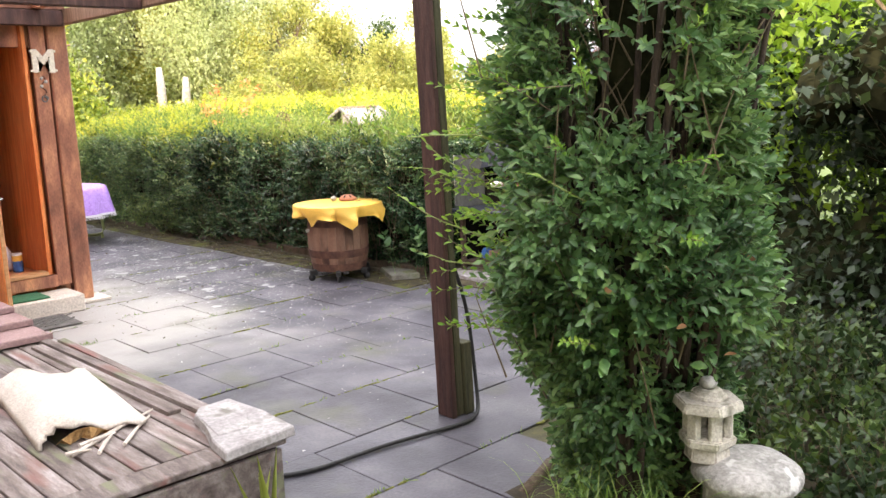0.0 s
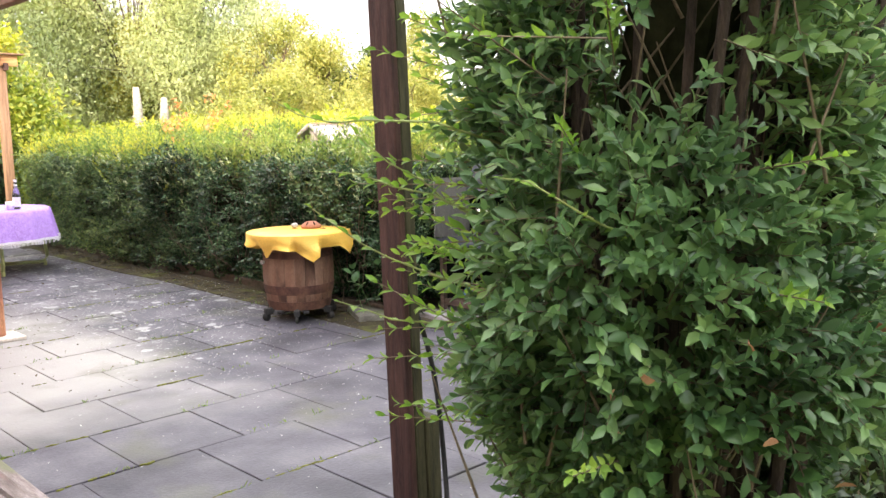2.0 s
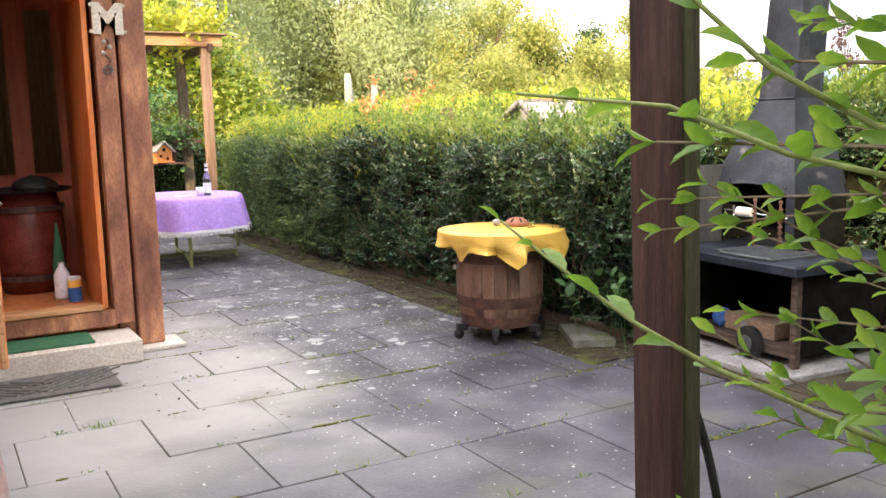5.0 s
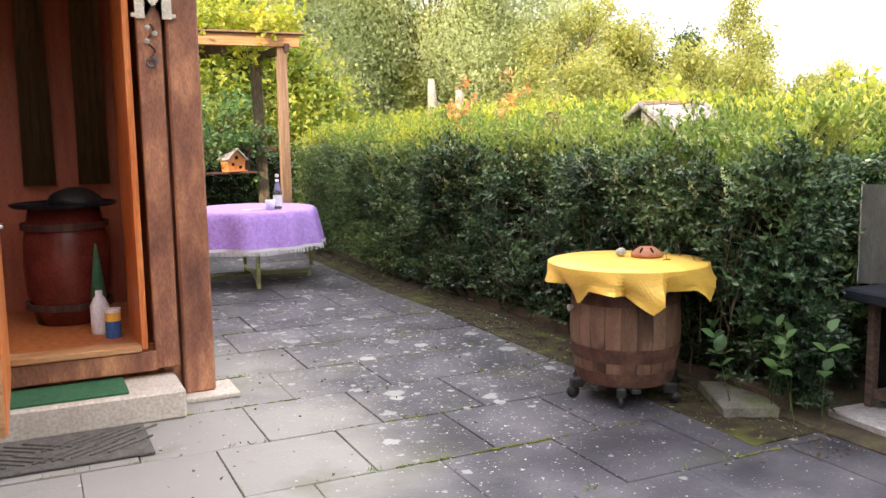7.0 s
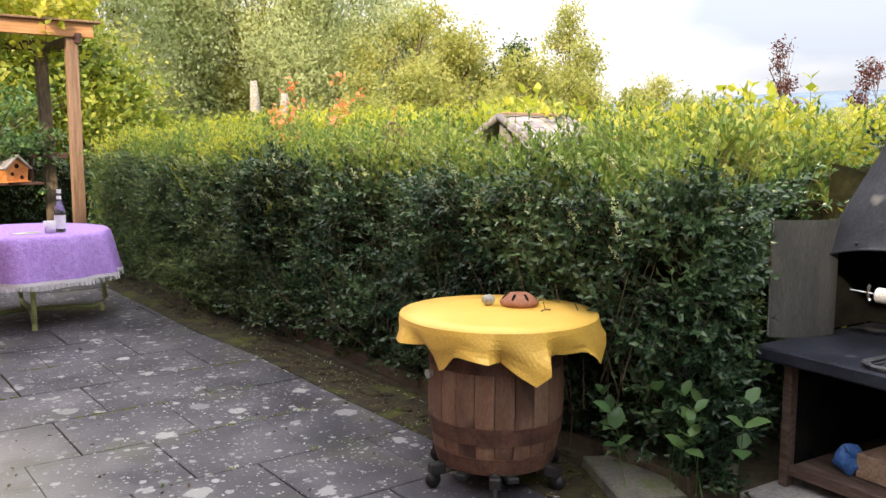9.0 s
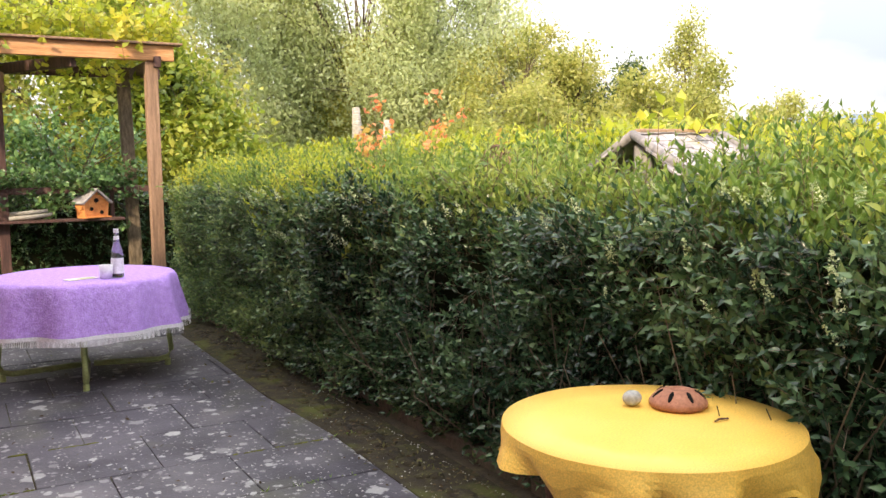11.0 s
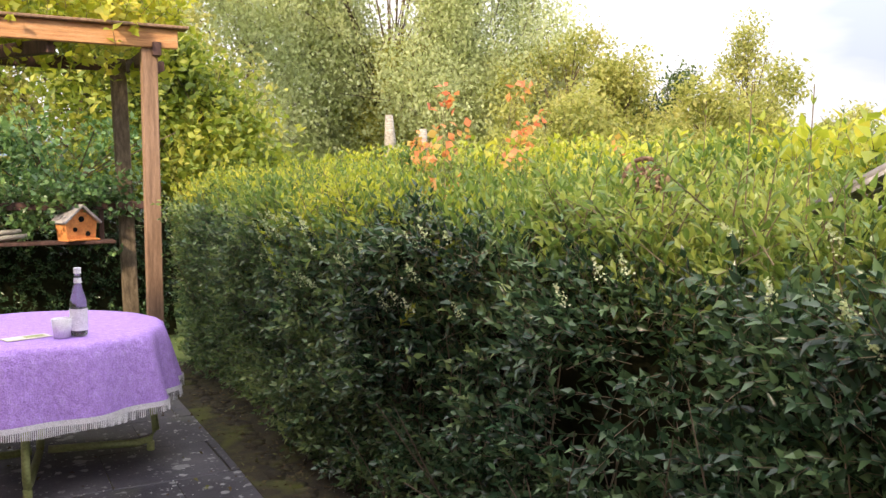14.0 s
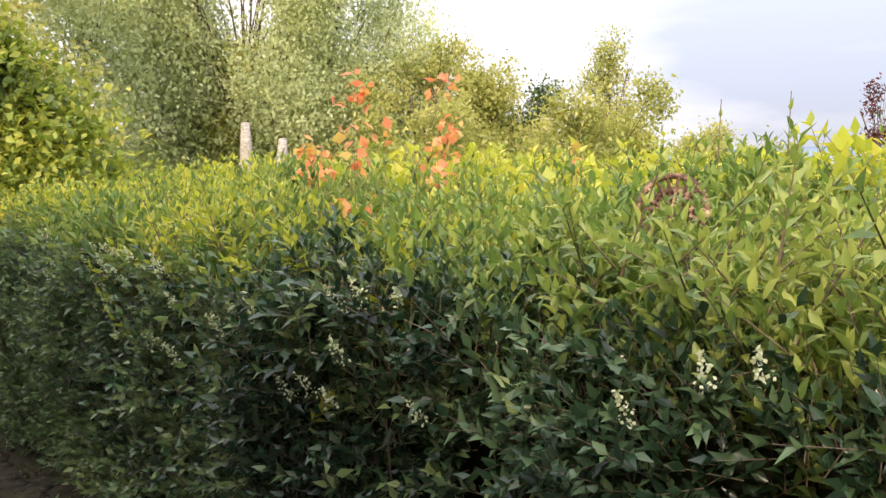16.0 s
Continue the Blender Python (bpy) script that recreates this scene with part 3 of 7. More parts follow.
def leaf_parts(parent, P, D, N, L, ratio, material, name="leaf"):
    """Leaves as parts of their own, which share one mesh."""
    V, f, s = leaf_arrays(np.zeros((1, 3)), np.array([[1.0, 0, 0]]), np.array([[0, 0, 1.0]]), np.ones(1), np.full(1, ratio), LEAF9, LEAF9F)
    first = raw_mesh(name, V, f, s, material, parent)
    D = unit(D)
    S = unit(np.cross(N, D))
    U = np.cross(D, S)
    for i in range(len(P)):
        ob = first if i == 0 else new(name, first.data)
        ob.parent = parent
        m = Matrix([[D[i][r] * L[i], S[i][r] * L[i], U[i][r] * L[i], P[i][r]] for r in range(3)] + [[0, 0, 0, 1]])
        ob.matrix_local = m

# ---- ground and terrace edge ----


def build_ground():
    bm = bmesh.new()
    xs = [-400, -60, -12, -3, 1.2, 2.9, 6.2, 7.6, 9, 12, 16, 22, 40, 90, 400]
    ys = [-400, -60, -12, -4, 1.0, 4, 9, 13.2, 16, 20, 26, 40, 90, 400]
    grid = {}
    for i, x in enumerate(xs):
        for j, y in enumerate(ys):
            z = -0.035
            d = max(0.0, x - 9.0, y - 18.0)
            z -= min(d, 60) * 0.02
            grid[i, j] = bm.verts.new((x, y, z))
    for i in range(len(xs) - 1):
        for j in range(len(ys) - 1):
            bm.faces.new((grid[i, j], grid[i + 1, j], grid[i + 1, j + 1], grid[i, j + 1]))
    return tagged(mesh_ob("ground", bm, M["grass"], smooth=True), "rough overgrown meadow ground around the terrace", "ground", kind="structure")


build_ground()
bm = bmesh.new()
box(bm, 3.55, 6.9, -0.055, 5.3, 12.2, 0.09)
box(bm, 6.37, 3.5, -0.055, 0.34, 3.8, 0.088)
terrace = tagged(mesh_ob("pavement", bm, M["joint"]), "dark slate-grey slab terrace with mossy joints and white lichen dots", "terrace", kind="structure")
bm = bmesh.new()
box(bm, 5.98, 9.2, -0.004, 0.44, 8.2, 0.02)
bmesh.ops.subdivide_edges(bm, edges=bm.edges, cuts=6, use_grid_fill=True)
for v in bm.verts:
    v.co += Vector((noise.noise(v.co * 3) * 0.07 if v.co.x < 5.9 else 0, 0, noise.noise(v.co * 5) * 0.012))
tagged(mesh_ob("moss_strip", bm, M["moss"]), "brown and green mossy strip along the terrace edge", "moss", kind="structure")
bm = bmesh.new()
box(bm, 7.0, 8.4, -0.02, 1.7, 9.6, 0.06)
tagged(mesh_ob("hedge_bed", bm, M["soil"]), "dark soil bed under the hedge", "soil", kind="structure")
bm = bmesh.new()
bmesh.ops.create_grid(bm, x_segments=24, y_segments=18, size=0.5, matrix=pose(4.8, -0.1, 0.03) @ Matrix.Diagonal((3.3, 3.3, 1, 1)))
for v in bm.verts:
    v.co.z += noise.noise(v.co * 2.2) * 0.05
tagged(mesh_ob("shrub_bed", bm, M["soil"], smooth=True), "dark soil bed under the shrubs beside the terrace", "soil", kind="structure")

# ---- hut ----


def board_bm(sx, sy, sz, bev=0.004):
    bm = bmesh.new()
    box(bm, 0, 0, sz / 2, sx, sy, sz, bev=bev)
    return bm


def at_xyz(ob, x, y, z, rx=0, ry=0, rz=0):
    ob.matrix_local = pose(x, y, z, rx, ry, rz)
    return ob


def build_hut():
    # floor, walls, roof of the wooden hut; its door stands open
    def wall(name, x0, x1, y0, y1, z0, z1, mat, label=""):
        bm = bmesh.new()
        box(bm, (x0 + x1) / 2, (y0 + y1) / 2, (z0 + z1) / 2, x1 - x0, y1 - y0, z1 - z0)
        return tagged(mesh_ob(name, bm, mat), label or "brown wooden hut wall", "wall", kind="structure")
    wall("wall_east", 3.40, 3.50, 7.22, 10.9, 0.0, 2.6, M["hutwood"])
    wall("wall_north", -1.5, 3.50, 10.9, 11.0, 0.0, 2.6, M["hutwood"])
    wall("wall_west", -1.5, -1.4, 7.2, 10.9, 0.0, 2.6, M["hutwood"])
    wall("wall_south", -1.5, 2.35, 7.2, 7.3, 0.0, 2.6, M["hutwood"])
    wall("door_head", 2.35, 3.40, 7.2, 7.3, 2.3, 2.6, M["hutwood"])
    wall("floor_hut", -1.4, 3.40, 7.3, 10.9, 0.0, 0.30, M["orangewood"], "orange wooden floor boards inside the hut")
    wall("wall_inner", 2.2, 3.40, 8.75, 8.83, 0.30, 2.6, M["innerwall"], "red-brown panelled wall inside the hut")
    wall("wall_inner", 2.2, 2.28, 7.3, 8.75, 0.30, 2.6, M["innerwall"], "red-brown panelled wall inside the hut")
    wall("wall_inner", 3.37, 3.40, 7.32, 8.75, 0.30, 2.6, M["orangewood"], "orange boarded side wall inside the hut")
    bm = bmesh.new()
    box(bm, 1.0, 9.1, 2.66, 5.3, 4.1, 0.1)
    tagged(mesh_ob("ceiling_hut", bm, M["hutwood"]), "brown boarded ceiling of the hut", "ceiling", kind="structure")
    bm = bmesh.new()
    vs = [bm.verts.new(p) for p in ((-1.8, 6.95, 2.72), (3.72, 6.95, 2.72), (3.72, 11.3, 2.72), (-1.8, 11.3, 2.72), (-1.8, 9.1, 2.98), (3.72, 9.1, 2.98))]
    for f in ((0, 1, 5, 4), (2, 3, 4, 5), (0, 4, 3), (1, 2, 5), (0, 3, 2, 1)):
        bm.faces.new([vs[i] for i in f])
    tagged(mesh_ob("roof_hut", bm, M["roofing"]), "dark felt-covered hut roof", "roof", kind="structure")


build_hut()


def build_jamb():
    t = thing("door_frame", 3.3, 7.14, 0.0, "brown stained boards framing the open hut doorway", "door frame")
    t["kind"] = "structure"
    p = part("inner_jamb", board_bm(0.035, 0.62, 2.2), M["orangewood"], t, "orange varnished inner door jamb")
    at_xyz(p, 0.0, 0.29, 0.31)
    p = part("corner_board", board_bm(0.125, 0.03, 2.36), M["hutwood"], t)
    at_xyz(p, 0.115, -0.01, 0.2)
    p = part("threshold", board_bm(1.0, 0.14, 0.035), M["beam"], t, "worn pale threshold strip")
    at_xyz(p, -0.52, 0.03, 0.305)
    p = part("sill_board", board_bm(1.06, 0.03, 0.11), M["hutwood"], t)
    at_xyz(p, -0.47, -0.01, 0.19)
    p = part("head_board", board_bm(1.4, 0.04, 0.09), M["darkwood"], t)
    at_xyz(p, -0.25, -0.02, 2.5)
    return t


build_jamb()


def build_corner_post():
    t = thing("corner_post", 3.586, 7.2, 0.0, "square brown stained corner post of the hut with long grain cracks", "post")
    t["kind"] = "structure"
    p = part("post", board_bm(0.168, 0.16, 2.47, 0.012), M["hutwood"], t)
    at_xyz(p, 0, 0, 0.03)
    p = part("foot_slab", board_bm(0.3, 0.3, 0.03, 0.006), M["step"], t, "white stone pad under the post")
    at_xyz(p, 0.05, -0.03, 0.002)


build_corner_post()


def build_letter():
    cu = bpy.data.curves.new("letter", "FONT")
    cu.body = "M"
    cu.size, cu.extrude, cu.bevel_depth, cu.align_x = 0.25, 0.008, 0.003, "CENTER"
    cu.offset = 0.011
    ob = new("letter_m", cu)
    ob.matrix_world = pose(3.44, 7.105, 2.09, 90, 0, 0)
    cu.materials.append(M["letter"])
    for dx, dz in ((-0.082, 0.004), (0.082, 0.004), (-0.078, 0.168), (0.078, 0.168)):
        bm = bmesh.new()
        box(bm, 3.44 + dx, 7.104, 2.09 + dz, 0.062, 0.02, 0.02, bev=0.003)
        p = mesh_ob("serif", bm, M["letter"])
        p.parent = ob
        p.matrix_parent_inverse = ob.matrix_world.inverted()
    tagged(ob, "white wooden letter M fixed to the door board", "letter")
    t = thing("wall_ornament", 3.42, 7.10, 2.05, "curled metal flower ornament hanging under the letter", "ornament")
    bm = bmesh.new()
    tube(bm, [(0.02 * math.sin(k * 0.9), 0, -k * 0.016) for k in range(12)], 0.006, 6)
    part("stem", bm, M["rust"], t)
    bm = bmesh.new()
    tube(bm, [(0.03 * math.cos(a) * (1 - a * 0.05), 0, -0.2 + 0.03 * math.sin(a) * (1 - a * 0.05)) for a in [k * 0.45 for k in range(18)]], 0.006, 6)
    part("curl", bm, M["greysteel"], t)
    for dx, dz in ((-0.015, -0.02), (0.02, -0.05), (-0.02, -0.09)):
        bm = bmesh.new()
        bmesh.ops.create_icosphere(bm, subdivisions=1, radius=0.017, matrix=pose(dx, -0.006, dz) @ Matrix.Diagonal((1, 0.5, 1, 1)))
        part("blossom", bm, M["pebble"], t)


build_letter()


def build_door_leaf():
    t = thing("door", 2.62, 6.58, 0.26, "orange wooden hut door standing open, seen on its pale edge", "door")
    p = part("leaf", board_bm(0.042, 1.02, 1.95), M["orangewood"], t)
    at_xyz(p, 0.0, 0.0, 0.0)
    p = part("edge_strip", board_bm(0.03, 0.012, 1.95), M["beam"], t, "pale bare edge strip")
    at_xyz(p, 0.0, -0.517, 0.0)
    bm = bmesh.new()
    tube(bm, [(0.02, -0.44, 0.85), (0.055, -0.44, 0.85), (0.055, -0.33, 0.85)], 0.008, 8)
    part("handle", bm, M["chrome"], t, "bright metal handle")


build_door_leaf()


def build_steps():
    t = thing("door_step", 2.97, 6.99, 0.0, "pale stone door step in front of the hut door", "step")
    part("block", board_bm(0.97, 0.40, 0.155, 0.012), M["step"], t)
    p = part("doormat", board_bm(0.62, 0.33, 0.014, 0.004), M["mat_green"], None)
    p.matrix_world = pose(2.87, 7.0, 0.156)
    tagged(p, "green rectangular doormat lying on the pale step", "doormat")
    t = thing("rubber_mat", 2.80, 6.53, 0.008, "grey ribbed rubber mat on the slabs before the step", "mat")
    part("base", board_bm(0.86, 0.46, 0.012, 0.003), M["mat_grey"], t)
    for k in range(20):
        bm = bmesh.new()
        box(bm, 0, 0, 0.016, 0.012, 0.26, 0.01, bev=0.002)
        p = part("rib", bm, M["mat_grey"], t)
        at_xyz(p, -0.38 + 0.04 * k, (0.08 if k % 2 else -0.08), 0, 0, 0, 55 if k < 10 else -55)


build_steps()


def build_hut_inside():
    t = thing("wine_barrel", 2.98, 8.25, 0.3, "dark red-brown barrel table inside the hut", "barrel")
    bm = bmesh.new()
    lathe(bm, [(0, 0), (0.2, 0), (0.25, 0.2), (0.26, 0.37), (0.25, 0.54), (0.21, 0.74), (0, 0.74)], 24)
    part("body", bm, M["maroon"], t, smooth=True)
    for z in (0.1, 0.6):
        bm = bmesh.new()
        lathe(bm, [(0.245, z), (0.262, z), (0.262, z + 0.04), (0.245, z + 0.04)], 24)
        part("hoop", bm, M["darkwood"], t)
    t = thing("tray", 2.98, 8.22, 1.042, "flat grey round tray on the barrel", "tray")
    bm = bmesh.new()
    lathe(bm, [(0, 0), (0.3, 0), (0.32, 0.02), (0.31, 0.022), (0.29, 0.008), (0, 0.008)], 28)
    part("plate", bm, M["steel"], t)
    t = thing("black_hat", 3.05, 8.25, 1.05, "black cloth heap lying on the tray", "cloth")
    bm = bmesh.new()
    bmesh.ops.create_icosphere(bm, subdivisions=3, radius=0.14, matrix=Matrix.Diagonal((1.2, 1, 0.75, 1)))
    for v in bm.verts:
        v.co.z = max(v.co.z, 0)
        v.co += Vector((0, 0, noise.noise(v.co * 12) * 0.02)) * (1 if v.co.z > 0.01 else 0)
    part("cloth", bm, M["black"], t, smooth=True)
    for x, wid, z1 in ((2.86, 0.2, 2.4), (3.2, 0.2, 2.4)):
        t = thing("curtain", x, 8.66, 1.15, "olive-brown cloth hanging on the inner wall", "curtain", "hanging cloths")
        bm = bmesh.new()
        n = 14
        cols = []
        for i in range(n + 1):
            xx = -wid / 2 + wid * i / n
            cols.append([bm.verts.new((xx, 0.02 * math.sin(i * 1.7), 0)), bm.verts.new((xx * 0.9, 0.015 * math.sin(i * 1.7 + 0.5), z1 - 1.15))])
        for a, b in zip(cols, cols[1:]):
            bm.faces.new((a[0], b[0], b[1], a[1]))
        bmesh.ops.solidify(bm, geom=bm.faces[:], thickness=0.004)
        part("fabric", bm, M["curtain"], t, smooth=True)
    t = thing("white_canister", 3.12, 7.72, 0.302, "white plastic bottle on the hut floor", "bottle")
    bm = bmesh.new()
    lathe(bm, [(0, 0), (0.05, 0), (0.055, 0.02), (0.055, 0.17), (0.03, 0.22), (0.02, 0.23), (0.02, 0.26), (0, 0.26)], 16)
    part("body", bm, M["white"], t, smooth=True)
    t = thing("paint_tin", 3.18, 7.58, 0.302, "small blue tin with a yellow band", "tin")
    for z0, z1, col in ((0, 0.1, "blue"), (0.1, 0.15, "yellow"), (0.15, 0.17, "white")):
        bm = bmesh.new()
        lathe(bm, [(0, z0), (0.045, z0), (0.045, z1), (0, z1)], 16)
        part("lid" if col == "white" else "band" if col == "yellow" else "body", bm, M[col] if col in M else M["blue"], t)
    t = thing("garden_umbrella", 3.13, 7.9, 0.302, "closed green cloth standing beside the barrel", "umbrella")
    bm = bmesh.new()
    lathe(bm, [(0, 0), (0.03, 0.02), (0.045, 0.2), (0.02, 0.42), (0.006, 0.52), (0, 0.52)], 10)
    part("cloth", bm, M["mat_green"], t, smooth=True)


M["blue"] = surface("blue_paint", [(0.03, 0.1, 0.3), (0.05, 0.16, 0.42)], 20, 0.5, 0.1, 80)
build_hut_inside()


def build_porch():
    # porch roof over the deck side: edge beam, cross beam, rafters and boards
    t = thing("porch_frame", 0, 0, 0, "brown porch frame reaching out from the hut, open slats added out of view", "porch roof")
    t["kind"] = "structure"
    bm = bmesh.new()
    box(bm, 3.66, 4.85, 2.55, 0.07, 5.1, 0.13, bev=0.006)
    part("edge_beam", bm, M["pergpost"], t)
    for y in (2.51, 4.0, 5.55, 7.06):
        bm = bmesh.new()
        box(bm, 1.2, y, 2.535, 4.84, 0.09, 0.13, bev=0.006)
        part("cross_beam", bm, M["darkwood"], t)
    # slats are added out of view, gapped so sky light reaches the hut
    for k in range(11):
        bm = bmesh.new()
        box(bm, -1.0 + k * 0.44, 4.85, 2.63, 0.06, 5.0, 0.05)
        part("slat", bm, M["hutwood"], t)
    # unseen block, added to keep sun off the terrace and the hedge face
    bm = bmesh.new()
    box(bm, -4.0, -1.0, 3.31, 4.6, 16.0, 6.82)
    tagged(mesh_ob("wall_house", bm, M["plaster"]), "unseen plain block added to keep the terrace in shade", "wall", kind="structure")


build_porch()


def build_post():
    t = thing("porch_post", 3.68, 2.42, 0.0, "weathered dark brown square post with a short block at its foot", "post")
    t["kind"] = "structure"
    t.matrix_world = pose(3.7, 2.42, 0.0, 0, -1.7, 0)
    p = part("board", board_bm(0.034, 0.125, 2.5, 0.006), M["darkwood"], t)
    at_xyz(p, 0.017, 0.0625, 0.0)
    p = part("core", board_bm(0.055, 0.118, 2.5, 0.006), M["postgreen"], t, "green algae-stained core of the post")
    at_xyz(p, 0.063, 0.0635, 0.002)
    p = part("block", board_bm(0.07, 0.1, 0.412, 0.006), M["postgreen"], t, "short mossy block")
    at_xyz(p, 0.126, 0.04, 0.0)
    t = thing("black_cable", 0, 0, 0, "thick black cable hanging at the post and trailing over the slabs", "cable")
    bm = bmesh.new()
    pts = [(3.76, 2.57, 1.25), (3.78, 2.56, 1.0), (3.86, 2.52, 0.8), (3.90, 2.48, 0.55), (3.91, 2.46, 0.3), (3.88, 2.41, 0.1), (3.84, 2.36, 0.02), (3.72, 2.30, 0.014),
           (3.45, 2.36, 0.014), (3.15, 2.42, 0.014), (2.9, 2.42, 0.014), (2.7, 2.45, 0.014), (2.56, 2.55, 0.014), (2.5, 2.75, 0.014)]
    cu = bpy.data.curves.new("cable", "CURVE")
    cu.dimensions, cu.bevel_depth, cu.resolution_u, cu.bevel_resolution = "3D", 0.011, 6, 2
    sp = cu.splines.new("NURBS")
    sp.points.add(len(pts) - 1)
    for q, p in zip(sp.points, pts):
        q.co = (*p, 1)
    sp.use_endpoint_u = True
    bm.free()
    ob = new("cable", cu)
    cu.materials.append(M["black"])
    ob.parent = t


build_post()

# ---- deck ----


def build_deck():
    t = thing("deck", 0, 0, 0, "low deck of grey weathered boards with rotten edge", "deck")
    t["kind"] = "structure"
    r = random.Random(4)
    x = 2.44
    k = 0
    while x > -0.6:
        w = r.choice((0.098, 0.104, 0.112))
        bm = slab_bm(w - 0.009, 2.45, 0.028, 0.003)
        p = part("deck_board", bm, M["deck"], t)
        at_xyz(p, x - w / 2, 3.6 + r.uniform(-0.02, 0.02), 0.29 + r.uniform(-0.003, 0.003), r.uniform(-0.2, 0.2), r.uniform(-1.2, 1.2), r.uniform(-0.3, 0.3))
        x -= w
        k += 1
    for dy, dz in ((0.0, 0.302), ):
        bm = slab_bm(3.1, 0.15, 0.03, 0.005)
        p = part("front_board", bm, M["deck"], t, "pale grey board along the front edge")
        at_xyz(p, 0.95, 2.29, 0.305, 0, 0.3, 0)
    bm = slab_bm(3.0, 0.03, 0.24, 0.004)
    p = part("front_fascia", bm, M["deck"], t, "dark grey board closing the front")
    at_xyz(p, 0.97, 2.225, 0.045)
    bm = slab_bm(0.03, 2.5, 0.25, 0.004)
    p = part("side_fascia", bm, M["darkwood"], t)
    at_xyz(p, 2.455, 3.5, 0.03)
    for px2, ln2, wd, zz2, rz2 in ((2.40, 2.05, 0.06, 0.312, 1.0), (2.31, 1.75, 0.07, 0.310, 0.4), (2.468, 1.9, 0.045, 0.3, -0.6)):
        bm = slab_bm(wd, ln2, 0.03, 0.004, 0.003, 2)
        p = part("loose_plank", bm, M["deck"], t, "split plank lying proud on the deck edge")
        at_xyz(p, px2, 3.75, zz2, 0, 0, rz2)
    for y in (2.5, 3.4, 4.4):
        bm = slab_bm(3.0, 0.07, 0.25)
        p = part("joist", bm, M["darkwood"], t)
        at_xyz(p, 0.93, y, 0.03)
    p = thing("concrete_slab", 2.37, 2.45, 0.326, "broken grey concrete slab lying on the deck corner", "concrete slab", rz=0)
    bm = bmesh.new()
    outline = [(-0.19, -0.28), (0.17, -0.25), (0.18, 0.03), (0.17, 0.31), (0.0, 0.3), (-0.06, 0.23), (-0.09, 0.05), (-0.165, -0.12)]
    lo = [bm.verts.new((a, b, 0)) for a, b in outline]
    hi = [bm.verts.new((a * 0.97 + 0.003 * ((i * 7) % 3), b * 0.97, 0.044)) for i, (a, b) in enumerate(outline)]
    bm.faces.new(lo[::-1])
    bm.faces.new(hi)
    for i in range(8):
        bm.faces.new((lo[i], lo[(i + 1) % 8], hi[(i + 1) % 8], hi[i]))
    bmesh.ops.bevel(bm, geom=bm.edges[:], offset=0.006, segments=1, affect="EDGES")
    part("slab", bm, M["concrete"], p)
    bm = bmesh.new()
    vs = [(-0.12, -0.1, 0.044), (0.02, -0.12, 0.044), (0.10, 0.02, 0.044), (0.06, 0.22, 0.044), (-0.07, 0.14, 0.044)]
    lo = [bm.verts.new(q) for q in vs]
    hi = [bm.verts.new((q[0] * 0.95, q[1] * 0.95, 0.05)) for q in vs]
    bm.faces.new(hi)
    for i in range(5):
        bm.faces.new((lo[i], lo[(i + 1) % 5], hi[(i + 1) % 5], hi[i]))
    part("mortar_patch", bm, M["concrete"], p)


build_deck()


def build_roof_tile():
    t = thing("roof_tile", 2.0, 3.34, 0.32, "cream clay roof tile with a broken ochre end lying on the deck", "roof tile", rz=-7)
    bm = bmesh.new()
    prof = [(-0.22, 0.0), (-0.215, 0.03), (-0.195, 0.035), (-0.19, 0.05), (-0.165, 0.055), (-0.15, 0.075), (-0.10, 0.085), (-0.05, 0.075), (0.0, 0.04), (0.05, 0.02), (0.14, 0.018), (0.19, 0.024), (0.22, 0.02)]
    r = random.Random(5)
    rows = []
    ys = [-0.48, -0.3, 0.0, 0.3, 0.54]
    for y in ys:
        jit = 0.05 if y == ys[0] else 0.025 if y == ys[-1] else 0
        rows.append([bm.verts.new((x, y + (r.uniform(-jit, jit)), z)) for x, z in prof])
    for a, b in zip(rows, rows[1:]):
        for i in range(len(prof) - 1):
            bm.faces.new((a[i], a[i + 1], b[i + 1], b[i]))
    bmesh.ops.recalc_face_normals(bm, faces=bm.faces)
    bmesh.ops.solidify(bm, geom=bm.faces[:], thickness=-0.018)
    part("tile", bm, M["rooftile"], t, smooth=True)
    bm = bmesh.new()
    vs = [bm.verts.new((-0.17 + 0.24 * i / 8, -0.455 + 0.03 * math.sin(i * 2.1), 0.002)) for i in range(9)]
    ws = [bm.verts.new((-0.17 + 0.24 * i / 8, -0.47 + 0.02 * math.sin(i * 3.1), 0.01 + 0.05 * math.sin(math.pi * i / 8) ** 1.0)) for i in range(9)]
    for i in range(8):
        bm.faces.new((vs[i], vs[i + 1], ws[i + 1], ws[i]))
    part("broken_edge", bm, M["tilebreak"], t)
    for i, (x, y, a, l) in enumerate(((2.02, 2.855, 29, 0.56), (2.095, 2.785, 47, 0.34), (1.935, 2.735, 52, 0.24), (1.92, 2.79, 7, 0.17), (1.80, 2.70, -20, 0.1))):
        bm = bmesh.new()
        tube(bm, [(-l / 2, 0, 0.008), (0, 0.006, 0.01), (l / 2, 0, 0.008)], [0.009, 0.008, 0.005], 6)
        p = thing("wood_stick", x, y, 0.324 + 0.004 * i, "thin pale dry stick lying on the deck", "stick", "sticks on the deck", rz=a)
        part("stick", bm, M["rooftile"], p)


build_roof_tile()


